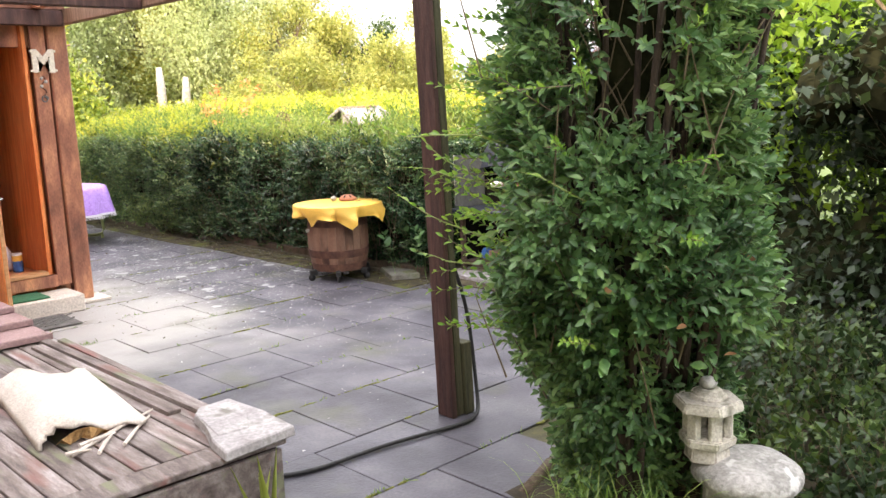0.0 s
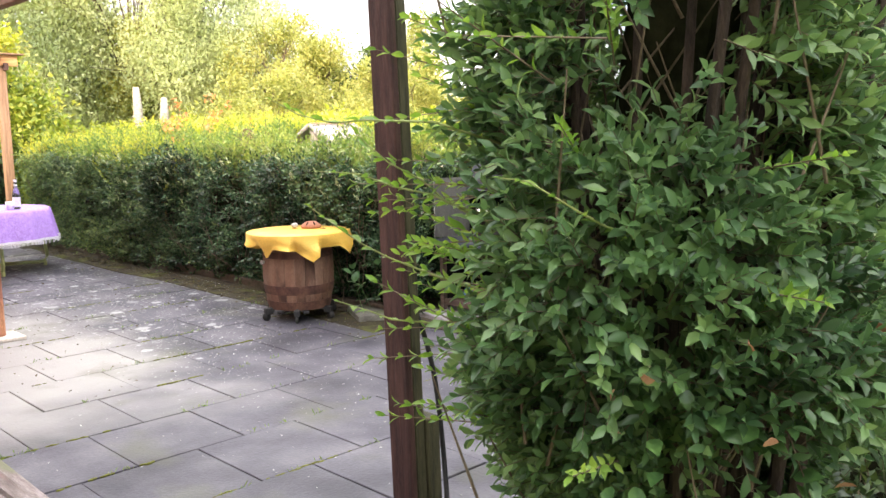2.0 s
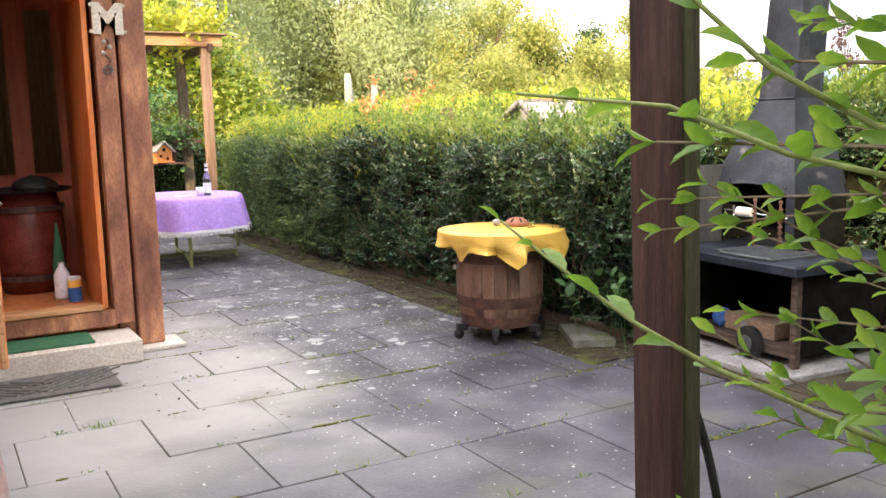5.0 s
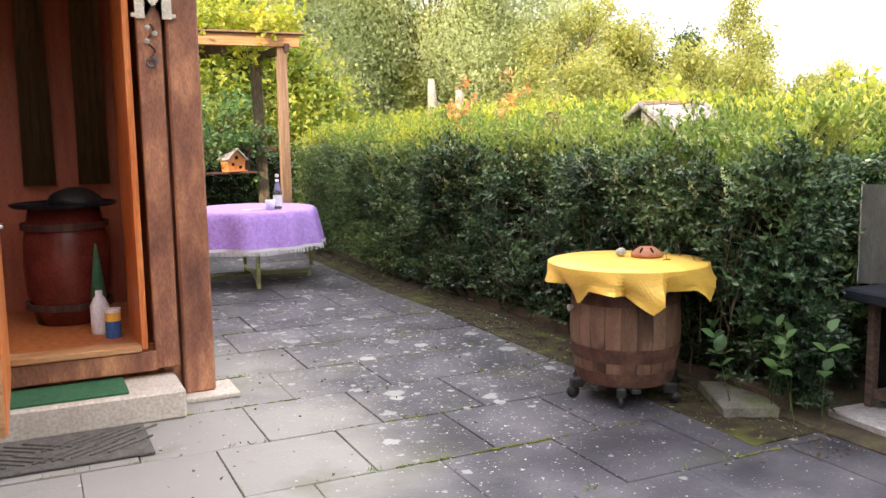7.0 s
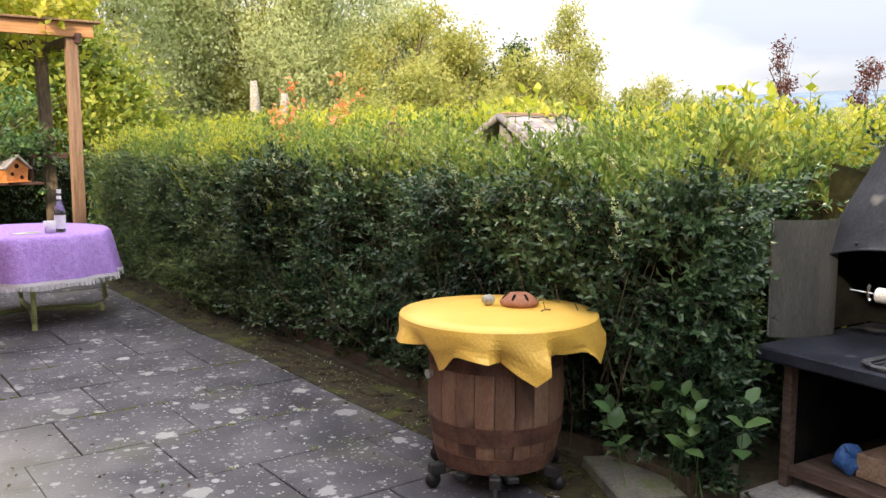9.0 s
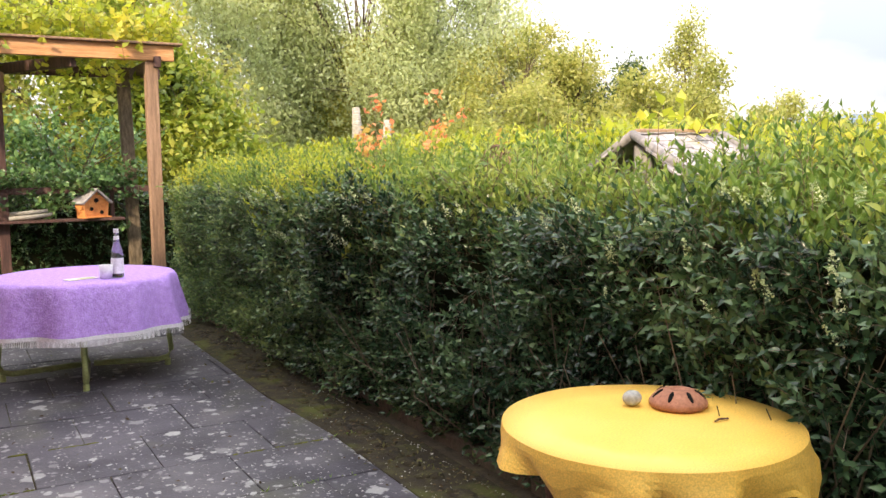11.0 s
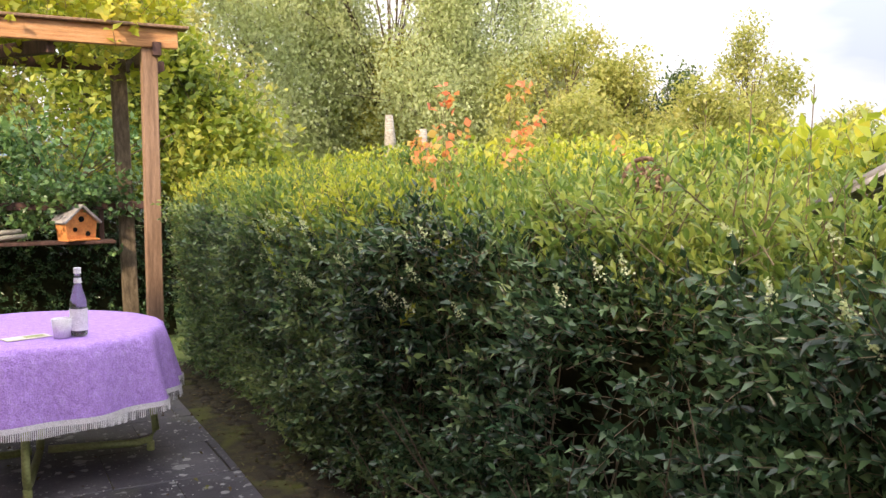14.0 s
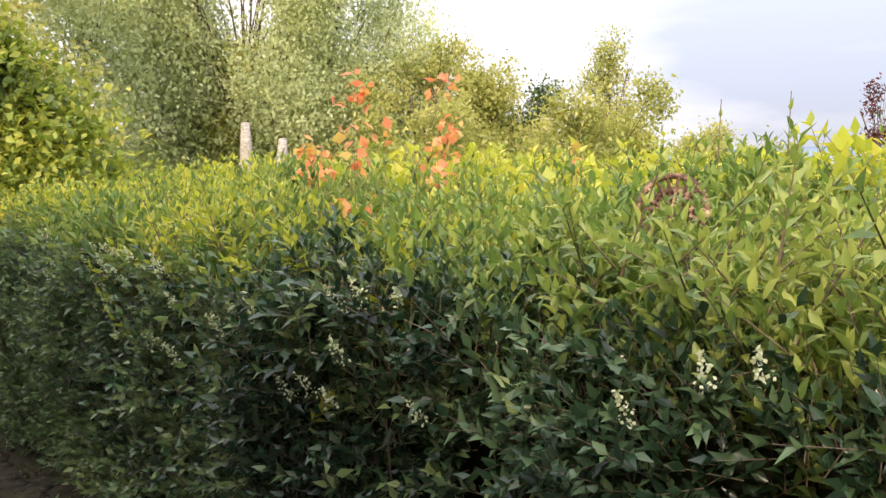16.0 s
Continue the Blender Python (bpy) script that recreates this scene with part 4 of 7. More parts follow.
def build_sheets():
    t = thing("sheet_stack", 2.07, 4.93, 0.32, "stack of mauve-brown corrugated sheets at the deck end", "corrugated sheets")
    for k in range(4):
        for q in range(3):
            bm = slab_bm(1.3, 0.018, 0.045, 0.006) if q == 0 else slab_bm(1.3, 1.1 - 0.2 * k, 0.03, 0.008)
            p = part("sheet", bm, M["redsheet"], t)
            at_xyz(p, -0.28 - 0.012 * k, -0.20 + 0.29 * k if q == 0 else 0.36 + 0.19 * k, (0.012 if q == 0 else 0.022) + 0.042 * k - (0.004 if q == 2 else 0), 0, 0, 0.8 * k - 1)
            if q == 1:
                break


build_sheets()

# ---- barrel table ----


def bulge(z):
    q = (z - 0.41) / 0.31
    return 0.302 - 0.045 * q * q


def build_barrel():
    bx, by = 5.725, 6.075
    t = thing("barrel", bx, by, 0.0, "old oak barrel with rusty hoops on a rolling frame", "barrel")
    ns = 22
    for k in range(ns):
        a0, a1 = 2 * math.pi * k / ns + 0.006, 2 * math.pi * (k + 1) / ns - 0.006
        bm = bmesh.new()
        zs = [0.1 + 0.62 * i / 7 for i in range(8)]
        outer = [[bm.verts.new((bulge(z) * math.cos(a), bulge(z) * math.sin(a), z)) for a in (a0, (a0 + a1) / 2, a1)] for z in zs]
        inner = [[bm.verts.new(((bulge(z) - 0.025) * math.cos(a), (bulge(z) - 0.025) * math.sin(a), z)) for a in (a0, a1)] for z in zs]
        for i in range(7):
            o, p, q, s = outer[i], outer[i + 1], inner[i], inner[i + 1]
            bm.faces.new((o[0], o[1], p[1], p[0]))
            bm.faces.new((o[1], o[2], p[2], p[1]))
            bm.faces.new((o[2], q[1], s[1], p[2]))
            bm.faces.new((q[0], o[0], p[0], s[0]))
        part("stave", bm, M["oak"], t, smooth=False)
    for z, h in ((0.1, 0.075), (0.235, 0.075), (0.54, 0.05), (0.66, 0.05)):
        bm = bmesh.new()
        lathe(bm, [(bulge(z) - 0.004, z), (bulge(z) + 0.005, z), (bulge(z + h) + 0.005, z + h), (bulge(z + h) - 0.004, z + h)], 40)
        part("hoop", bm, M["rust"], t, "rusty iron hoop", smooth=False)
    bm = bmesh.new()
    lathe(bm, [(0, 0.11), (0.24, 0.11), (0.24, 0.13), (0, 0.13)], 28)
    part("barrel_bottom", bm, M["oak"], t)
    bm = bmesh.new()
    bmesh.ops.create_cone(bm, segments=12, radius1=0.02, radius2=0.015, depth=0.03, cap_ends=True, matrix=pose(-0.295, 0.09, 0.5, 0, 90, 0))
    part("bung", bm, M["pebble"], t, "grey bung in the side")
    for a in (20, 65):
        bm = bmesh.new()
        box(bm, 0, 0, 0.09, 0.6 if a == 20 else 0.6, 0.05, 0.025, rz=a + 45 * 0, bev=0.004)
        part("frame_bar", bm, M["black"], t)
    for a in (170, 230, 290, 50, 350, 110):
        ca, sa = math.cos(radians(a)), math.sin(radians(a))
        bm = bmesh.new()
        box(bm, 0.29 * ca, 0.29 * sa, 0.085, 0.07, 0.05, 0.05, rz=a, bev=0.006)
        tube(bm, [(0.22 * ca, 0.22 * sa, 0.1), (0.27 * ca, 0.27 * sa, 0.1), (0.3 * ca, 0.3 * sa, 0.07)], 0.018, 6)
        c = part("castor", bm, M["black"], t, "black swivel castor")
        bm = bmesh.new()
        bmesh.ops.create_cone(bm, segments=16, radius1=0.035, radius2=0.035, depth=0.028, cap_ends=True, matrix=pose(0.31 * ca, 0.31 * sa, 0.037, 90, 0, a))
        bmesh.ops.bevel(bm, geom=[e for e in bm.edges if len(e.link_faces[0].verts) > 4 or len(e.link_faces[-1].verts) > 4], offset=0.006, segments=2, affect="EDGES")
        part("wheel", bm, M["black"], c, smooth=True)
    bm = bmesh.new()
    lathe(bm, [(0, 0.715), (0.418, 0.715), (0.428, 0.722), (0.428, 0.734), (0.418, 0.738), (0, 0.738)], 48, cx=0.03, cy=0.02)
    part("tabletop", bm, M["oak"], t)
    # the cloth
    c = thing("tablecloth", bx + 0.03, by + 0.02, 0.742, "creased yellow tablecloth hanging in points over the round top", "tablecloth", rz=0)
    bm = bmesh.new()
    na, nr = 120, 9
    R = 0.44
    corners = [(180, 0.10), (193, 0.22), (205, 0.12), (229, 0.135), (249, 0.245), (263, 0.12), (284, 0.12), (300, 0.215), (313, 0.09), (350, 0.12), (25, 0.2), (70, 0.1), (112, 0.2), (150, 0.11)]
    corners.sort()

    def drop(adeg):
        for (a, l), (b, m2) in zip(corners, corners[1:] + [(corners[0][0] + 360, corners[0][1])]):
            q = adeg if adeg >= corners[0][0] else adeg + 360
            if a <= q <= b:
                return l + (m2 - l) * (q - a) / (b - a)
        return 0.15
    centre = bm.verts.new((0, 0, 0.0))
    rings = []
    for j in range(1, nr + 1):
        ring = []
        for i in range(na):
            a = 2 * math.pi * i / na
            if j <= 3:
                r = R * j / 3
                z = 0.0015 * noise.noise(Vector((r * math.cos(a) * 6, r * math.sin(a) * 6, 1)))
            else:
                f = (j - 3) / (nr - 3)
                d = 0.93 * drop(math.degrees(a)) * f
                q = (a * 4.0 / math.pi + 0.25 * math.sin(3 * a)) % 1.0
                tri = q / 0.86 if q < 0.86 else (1 - q) / 0.14
                fold = tri * 1.7 - 1.15 + 0.55 * noise.noise(Vector((math.cos(a) * 4, math.sin(a) * 4, f * 2)))
                r = R + 0.002 + 0.04 * d + (fold + 0.12) * 0.06 * min(1, d / 0.12) * (0.15 + 0.85 * f)
                z = -0.004 - d * 0.93
            ring.append(bm.verts.new((r * math.cos(a), r * math.sin(a), z)))
        rings.append(ring)
    for i in range(na):
        bm.faces.new((centre, rings[0][i], rings[0][(i + 1) % na]))
    for p, q in zip(rings, rings[1:]):
        for i in range(na):
            bm.faces.new((p[i], q[i], q[(i + 1) % na], p[(i + 1) % na]))
    bmesh.ops.recalc_face_normals(bm, faces=bm.faces)
    for fc in bm.faces:
        fc.smooth = min(v.co.z for v in fc.verts) > -0.003
    part("cloth", bm, M["yellow"], c)
    # clay pot and pebble
    p = thing("clay_lamp", 5.94, 6.165, 0.744, "round terracotta lantern with leaf-shaped slots on the yellow cloth", "clay lantern")
    bm = bmesh.new()
    lathe(bm, [(0.02, 0.0), (0.082, 0.0), (0.09, 0.008), (0.09, 0.02), (0.085, 0.026), (0.078, 0.036), (0.06, 0.05), (0.038, 0.056), (0.028, 0.058), (0.026, 0.052), (0.0, 0.05)], 32)
    part("shell", bm, M["terracotta"], p, smooth=True)
    # solid black insets paint the shade inside the slots; nothing is cut
    for k in range(7):
        a = 2 * math.pi * k / 7
        bm = bmesh.new()
        bmesh.ops.create_icosphere(bm, subdivisions=2, radius=0.017, matrix=pose(0.066 * math.cos(a), 0.066 * math.sin(a), 0.044, 0, 38, math.degrees(a)) @ Matrix.Diagonal((1.3, 0.45, 0.3, 1)))
        part("slot", bm, M["soot_shade"], p, "black inset standing in for a shaded slot", smooth=True)
    p = thing("pebble", 5.825, 6.25, 0.744, "round grey stone lying beside the clay lantern", "stone")
    bm = bmesh.new()
    bmesh.ops.create_icosphere(bm, subdivisions=3, radius=0.03, matrix=Matrix.Translation((0, 0, 0.024)) @ Matrix.Diagonal((1.1, 0.9, 0.82, 1)))
    part("stone", bm, M["pebble"], p, smooth=True)
    p = thing("small_twig", 5.93, 5.98, 0.748, "tiny dry twig on the yellow cloth", "twig")
    bm = bmesh.new()
    tube(bm, [(-0.025, 0, 0), (0.0, 0.006, 0.002), (0.03, 0, 0)], 0.003, 5)
    part("twig", bm, M["rust"], p)


build_barrel()

# ---- lilac table ----


def build_table():
    tx, ty = 4.82, 11.05
    t = thing("garden_table", tx, ty, 0.0, "round garden table with olive tubular legs", "table")
    bm = bmesh.new()
    lathe(bm, [(0, 0.712), (0.62, 0.712), (0.63, 0.719), (0.63, 0.735), (0.62, 0.739), (0, 0.739)], 48)
    part("tabletop", bm, M["pebble"], t)
    for k, a in enumerate((261, 356, 176, 86)):
        a = radians(a)
        c, s = math.cos(a), math.sin(a)
        bm = bmesh.new()
        prof = [(0.04, 0.07), (0.3, 0.06), (0.5, 0.05), (0.57, 0.065), (0.6, 0.12), (0.585, 0.25), (0.55, 0.43), (0.5, 0.712)]
        tube(bm, [(r * c, r * s, z) for r, z in prof], 0.021, 8)
        part("leg", bm, M["olive"], t, smooth=True)
        bm = bmesh.new()
        tube(bm, [(0.57 * c, 0.57 * s, 0.0), (0.57 * c, 0.57 * s, 0.05)], 0.022, 8)
        part("foot", bm, M["olive"], t)
    c = thing("tablecloth", tx, ty, 0.742, "lilac woven tablecloth with a white fringe", "tablecloth")
    bm = bmesh.new()
    na = 160
    prof = [(0.0, 0), (0.3, 0), (0.6, 0), (0.635, -0.004), (0.655, -0.025), (0.67, -0.09), (0.69, -0.18), (0.71, -0.28), (0.725, -0.36)]
    rings = []

    def wave(a, f):
        return (math.sin(a * 13 + math.sin(a * 2) * 1.5) * 0.6 + math.sin(a * 7 + 1) * 0.4) * 0.055 * f
    for j, (r, z) in enumerate(prof[1:]):
        f = max(0.0, (j - 1.5) / 5.5)
        rings.append([bm.verts.new(((r + wave(2 * math.pi * i / na, f)) * math.cos(2 * math.pi * i / na), (r + wave(2 * math.pi * i / na, f)) * math.sin(2 * math.pi * i / na), z)) for i in range(na)])
    ce = bm.verts.new((0, 0, 0))
    for i in range(na):
        bm.faces.new((ce, rings[0][i], rings[0][(i + 1) % na]))
    for p, q in zip(rings, rings[1:]):
        for i in range(na):
            bm.faces.new((p[i], q[i], q[(i + 1) % na], p[(i + 1) % na]))
    bmesh.ops.recalc_face_normals(bm, faces=bm.faces)
    part("cloth", bm, M["lilac"], c, smooth=True)
    bm = bmesh.new()
    nf = 520
    for i in range(nf):
        a = 2 * math.pi * i / nf
        r = 0.725 + wave(a, 1) + 0.003
        w = math.pi / nf * 0.72 * r
        ca, sa = math.cos(a), math.sin(a)
        l = 0.052 + 0.008 * math.sin(i * 12.7)
        b = [(-w, -0.352, 0.002), (w, -0.352, 0.002), (w * 0.6, -0.352 - l, 0.004 + 0.004 * math.sin(i * 5.1)), (-w * 0.9, -0.352 - l, 0.004)]
        bm.faces.new([bm.verts.new(((r + q[2]) * ca - q[0] * sa, (r + q[2]) * sa + q[0] * ca, q[1])) for q in b])
    lo = []
    for z in (-0.338, -0.365):
        lo.append([bm.verts.new(((0.731 + wave(2 * math.pi * i / na, 1)) * math.cos(2 * math.pi * i / na), (0.731 + wave(2 * math.pi * i / na, 1)) * math.sin(2 * math.pi * i / na), z)) for i in range(na)])
    for i in range(na):
        bm.faces.new((lo[0][i], lo[1][i], lo[1][(i + 1) % na], lo[0][(i + 1) % na]))
    tagged(part("fringe", bm, M["white"], c, "white tasselled fringe"), kind="stuff")
    b = thing("glass_bottle", 5.0, 10.67, 0.745, "clear glass water bottle with a white cap and label", "bottle")
    bm = bmesh.new()
    lathe(bm, [(0, 0.002), (0.038, 0.002), (0.042, 0.01), (0.042, 0.165), (0.038, 0.195), (0.026, 0.235), (0.018, 0.27), (0.0155, 0.3), (0.0155, 0.318), (0, 0.318)], 24)
    part("glass", bm, M["glass"], b, smooth=True)
    bm = bmesh.new()
    lathe(bm, [(0.0158, 0.268), (0.0195, 0.268), (0.0175, 0.295), (0.0158, 0.295)], 16)
    part("neck_label", bm, M["white"], b, "silver-white neck label")
    bm = bmesh.new()
    lathe(bm, [(0, 0.316), (0.018, 0.316), (0.018, 0.345), (0, 0.345)], 16)
    part("cap", bm, M["white"], b, "white cap")
    bm = bmesh.new()
    lathe(bm, [(0.0424, 0.03), (0.0435, 0.03), (0.0435, 0.14), (0.0424, 0.14)], 24)
    part("label", bm, M["white"], b, "white paper label")
    g = thing("cup", 4.92, 10.66, 0.745, "small pale plastic cup beside the bottle", "cup")
    bm = bmesh.new()
    lathe(bm, [(0, 0), (0.04, 0), (0.05, 0.095), (0.047, 0.095), (0.037, 0.006), (0, 0.006)], 20)
    part("cup", bm, M["white"], g, smooth=True)
    g = thing("paper_leaflet", 4.76, 10.72, 0.745, "flat printed leaflet lying on the lilac cloth", "leaflet", rz=20)
    bm = bmesh.new()
    box(bm, 0, 0, 0.002, 0.22, 0.1, 0.003)
    part("paper", bm, M["letter"], g)
    bm = bmesh.new()
    box(bm, 0.04, 0.0, 0.0045, 0.1, 0.05, 0.001)
    part("printed_field", bm, M["olive"], g, "olive printed field")


def glass_material():
    m = bpy.data.materials.new("bottle_glass")
    m.use_nodes = True
    b = m.node_tree.nodes["Principled BSDF"]
    b.inputs["Base Color"].default_value = (0.3, 0.32, 0.33, 1)
    b.inputs["Transmission Weight"].default_value = 0.85
    b.inputs["Roughness"].default_value = 0.03
    return m


M["glass"] = glass_material()
build_table()

# ---- pergola ----


def build_pergola():
    t = thing("pergola", 0, 0, 0, "weathered timber pergola overgrown with vine behind the hedge", "pergola")

    def bar(name, cx, cy, cz, sx, sy, sz, mat, label="", rx=0, ry=0, rz=0):
        bm = bmesh.new()
        box(bm, 0, 0, 0, sx, sy, sz, bev=0.006)
        p = part(name, bm, mat, t, label)
        at_xyz(p, cx, cy, cz, rx, ry, rz)
        return p
    bar("front_beam", 4.42, 13.40, 2.668, 3.3, 0.06, 0.155, M["beam"], "orange-brown front beam")
    bar("cap_board", 4.45, 13.40, 2.76, 3.4, 0.16, 0.025, M["pergpost"])
    bar("post", 5.85, 13.45, 1.295, 0.125, 0.1, 2.59, M["pergpost"])
    bar("back_post", 5.78, 14.45, 1.3, 0.13, 0.12, 2.6, M["bark"], "rough dark back post", 0, -1.5, 0)
    bar("back_post", 4.48, 14.3, 1.28, 0.1, 0.1, 2.56, M["darkwood"])
    bar("rafter", 5.9, 14.2, 2.58, 0.07, 1.7, 0.11, M["darkwood"])
    bar("rafter", 4.75, 14.1, 2.56, 0.07, 1.5, 0.11, M["darkwood"], "", 0, 0, 30)
    bar("rafter", 3.6, 14.2, 2.58, 0.07, 1.7, 0.11, M["darkwood"])
    bar("back_beam", 4.6, 14.95, 2.62, 3.3, 0.07, 0.12, M["darkwood"])
    bar("bracket", 4.44, 14.22, 2.4, 0.22, 0.12, 0.2, M["pergpost"])
    bar("rail", 4.6, 14.3, 1.29, 2.7, 0.12, 0.07, M["darkwood"])
    bar("shelf", 4.9, 14.25, 0.972, 1.5, 0.24, 0.03, M["darkwood"])
    for y in (14.18, ):
        for x in (4.25, 5.55):
            bar("shelf_strut", x, 14.3, 1.12, 0.04, 0.06, 0.3, M["darkwood"])
    # birdhouse
    b = thing("birdhouse", 5.335, 14.24, 0.988, "orange wooden birdhouse with a grey shingle roof on the shelf", "birdhouse", rz=25)
    bm = bmesh.new()
    vs = []
    for y in (-0.08, 0.08):
        vs.append([bm.verts.new((x, y, z)) for x, z in ((-0.13, 0), (0.13, 0), (0.15, 0.16), (0, 0.29), (-0.15, 0.16))])
    bm.faces.new(vs[0])
    bm.faces.new(vs[1][::-1])
    for i in range(5):
        bm.faces.new((vs[0][i], vs[1][i], vs[1][(i + 1) % 5], vs[0][(i + 1) % 5]))
    bmesh.ops.recalc_face_normals(bm, faces=bm.faces)
    part("body", bm, M["birdhouse"], b)
    for sgn in (1, -1):
        bm = bmesh.new()
        box(bm, sgn * 0.085, 0, 0.235, 0.24, 0.24, 0.02, ry=sgn * 41, bev=0.003)
        part("roof", bm, M["slate"], b, "grey shingle roof")
    # black discs on the face imitate the shade inside the entrance holes
    for x, z, r in ((0.0, 0.19, 0.025), (-0.06, 0.1, 0.02), (0.06, 0.06, 0.022)):
        bm = bmesh.new()
        bmesh.ops.create_cone(bm, segments=16, radius1=r, radius2=r, depth=0.012, cap_ends=True, matrix=pose(x, -0.082, z, 90, 0, 0))
        part("hole", bm, M["soot_shade"], b, "black disc standing in for a shaded entrance hole")
    bm = bmesh.new()
    box(bm, 0, -0.1, 0.01, 0.3, 0.06, 0.015, bev=0.003)
    part("perch_board", bm, M["birdhouse"], b)
    for i, (x, y, z, a) in enumerate(((4.74, 14.2, 1.013, 4), (4.7, 14.26, 1.053, -6))):
        w = thing("log", x, y, z, "pale split log lying on the shelf", "log", "logs on the shelf", rz=a)
        bm = bmesh.new()
        tube(bm, [(-0.22, 0, 0), (-0.05, 0.005, 0.005), (0.2, 0, 0.03)], [0.022, 0.025, 0.02], 8)
        part("wood", bm, M["birch"], w, smooth=True)
    w = thing("planter", 4.17, 12.9, 0.0, "plain white plastic tub under the pergola", "tub")
    bm = bmesh.new()
    lathe(bm, [(0, 0), (0.13, 0), (0.16, 0.62), (0.165, 0.62), (0.165, 0.65), (0.15, 0.65), (0.12, 0.02), (0, 0.02)], 24)
    part("tub", bm, M["white"], w, smooth=False)


build_pergola()

# ---- grill ----


def build_grill():
    t = thing("garden_grill", 6.45, 4.78, 0.0, "sooty steel garden fireplace grill with hood and chimney", "grill", rz=-4)

    def bar(name, x0, x1, y0, y1, z0, z1, mat, label="", bev=0.004, parent=t):
        bm = bmesh.new()
        box(bm, (x0 + x1) / 2, (y0 + y1) / 2, (z0 + z1) / 2, x1 - x0, y1 - y0, z1 - z0, bev=bev)
        return part(name, bm, mat, parent, label)

    def sheet(name, corners, mat, label="", thick=0.006):
        bm = bmesh.new()
        bm.faces.new([bm.verts.new(c) for c in corners])
        bmesh.ops.solidify(bm, geom=bm.faces[:], thickness=thick)
        return part(name, bm, mat, t, label)
    # local frame: x into the grill, y along its front
    bar("base_plinth", -0.12, 0.9, -0.62, 0.46, 0.0, 0.045, M["concrete"], "pale concrete plinth", 0.008)
    for y in (0.40, -0.5):
        bar("front_leg", 0.08, 0.13, y - 0.02, y + 0.02, 0.045, 0.585, M["oldwood"], "brown front leg")
        bar("back_leg", 0.8, 0.84, y - 0.02, y + 0.02, 0.045, 0.585, M["soot_shade"])
        # plate's black also stands in for shade under the worktop
        bar("side_plate", 0.131, 0.8, y - 0.004, y + 0.004, 0.1, 0.585, M["soot_shade"])
    bar("lower_shelf", 0.12, 0.84, -0.48, 0.38, 0.115, 0.14, M["oldwood"], "brown lower shelf")
    bar("shelf_front", 0.095, 0.119, -0.48, 0.38, 0.095, 0.145, M["oldwood"], "brown shelf edge board")
    bar("back_plate", 0.81, 0.82, -0.5, 0.4, 0.1, 0.585, M["soot_shade"])
    bar("worktop", 0.0, 0.9, -0.58, 0.51, 0.588, 0.65, M["steel"], "grey-black worktop with pale dust", 0.01)
    # wing sheet that stands open beside the fire
    bm = bmesh.new()
    cols = []
    for i in range(8):
        q = i / 7
        x = 0.15 + 0.3 * q
        y = 0.56 - 0.12 * q - 0.035 * math.sin(math.pi * q)
        cols.append([bm.verts.new((x, y, 0.652)), bm.verts.new((x, y, 1.165))])
    for p, q in zip(cols, cols[1:]):
        bm.faces.new((p[0], q[0], q[1], p[1]))
    bmesh.ops.solidify(bm, geom=bm.faces[:], thickness=0.005)
    part("wind_shield", bm, M["greysteel"], t, "pale grey sheet side shield")
    bm = bmesh.new()
    tube(bm, [(0.15, 0.56, 0.652), (0.15, 0.56, 1.168)], 0.006, 6)
    part("shield_rim", bm, M["chrome"], t, "bright rolled rim")
    # fire box: sides, back, flanges beside the opening
    hc, hw, zb, zn = 0.165, 0.365, 0.985, 1.585
    for sy in (-1, 1):
        bar("fire_side", 0.42, 0.85, hc + sy * (hw - 0.012) - 0.004, hc + sy * (hw - 0.012) + 0.004, 0.651, 1.0, M["soot_shade"])
        bar("fire_flange", 0.40, 0.412, hc + sy * (hw - 0.035) - 0.032, hc + sy * (hw - 0.035) + 0.032, 0.651, 0.99, M["steel"])
    bar("fire_back", 0.85, 0.86, hc - hw, hc + hw, 0.651, 1.05, M["soot_shade"])
    # hood: arched front edge rising to the neck
    n = 18
    bm = bmesh.new()
    front, neck = [], []
    for i in range(n + 1):
        q = -1 + 2 * i / n
        front.append(bm.verts.new((0.40, hc + q * hw, zb + 0.075 * (1 - abs(q) ** 2.2))))
        neck.append(bm.verts.new((0.60, hc - 0.02 + q * 0.145, zn)))
    for i in range(n):
        bm.faces.new((front[i], front[i + 1], neck[i + 1], neck[i]))
    b0, b1 = bm.verts.new((0.88, hc - hw, zb)), bm.verts.new((0.88, hc + hw, zb))
    c0, c1 = bm.verts.new((0.84, hc - 0.165, zn)), bm.verts.new((0.84, hc + 0.125, zn))
    bm.faces.new((front[-1], b1, c1, neck[-1]))
    bm.faces.new((front[0], neck[0], c0, b0))
    bm.faces.new((b0, c0, c1, b1))
    bmesh.ops.recalc_face_normals(bm, faces=bm.faces)
    bmesh.ops.solidify(bm, geom=bm.faces[:], thickness=0.006)
    part("hood", bm, M["steel"], t, "dented sooty steel hood")
    bm = bmesh.new()
    tube(bm, [(0.397, hc + q * hw, zb - 0.002 + 0.075 * (1 - abs(q) ** 2.2)) for q in [-1 + i / 12 for i in range(25)]], 0.006, 6)
    part("hood_rim", bm, M["steel"], t, "rolled front rim")
    bm = bmesh.new()
    tube(bm, [(0.595, hc - 0.165, zn), (0.595, hc + 0.125, zn), (0.84, hc + 0.128, zn)], 0.007, 6)
    part("neck_seam", bm, M["steel"], t)
    for q in (-0.8, -0.45, 0.45, 0.8):
        bm = bmesh.new()
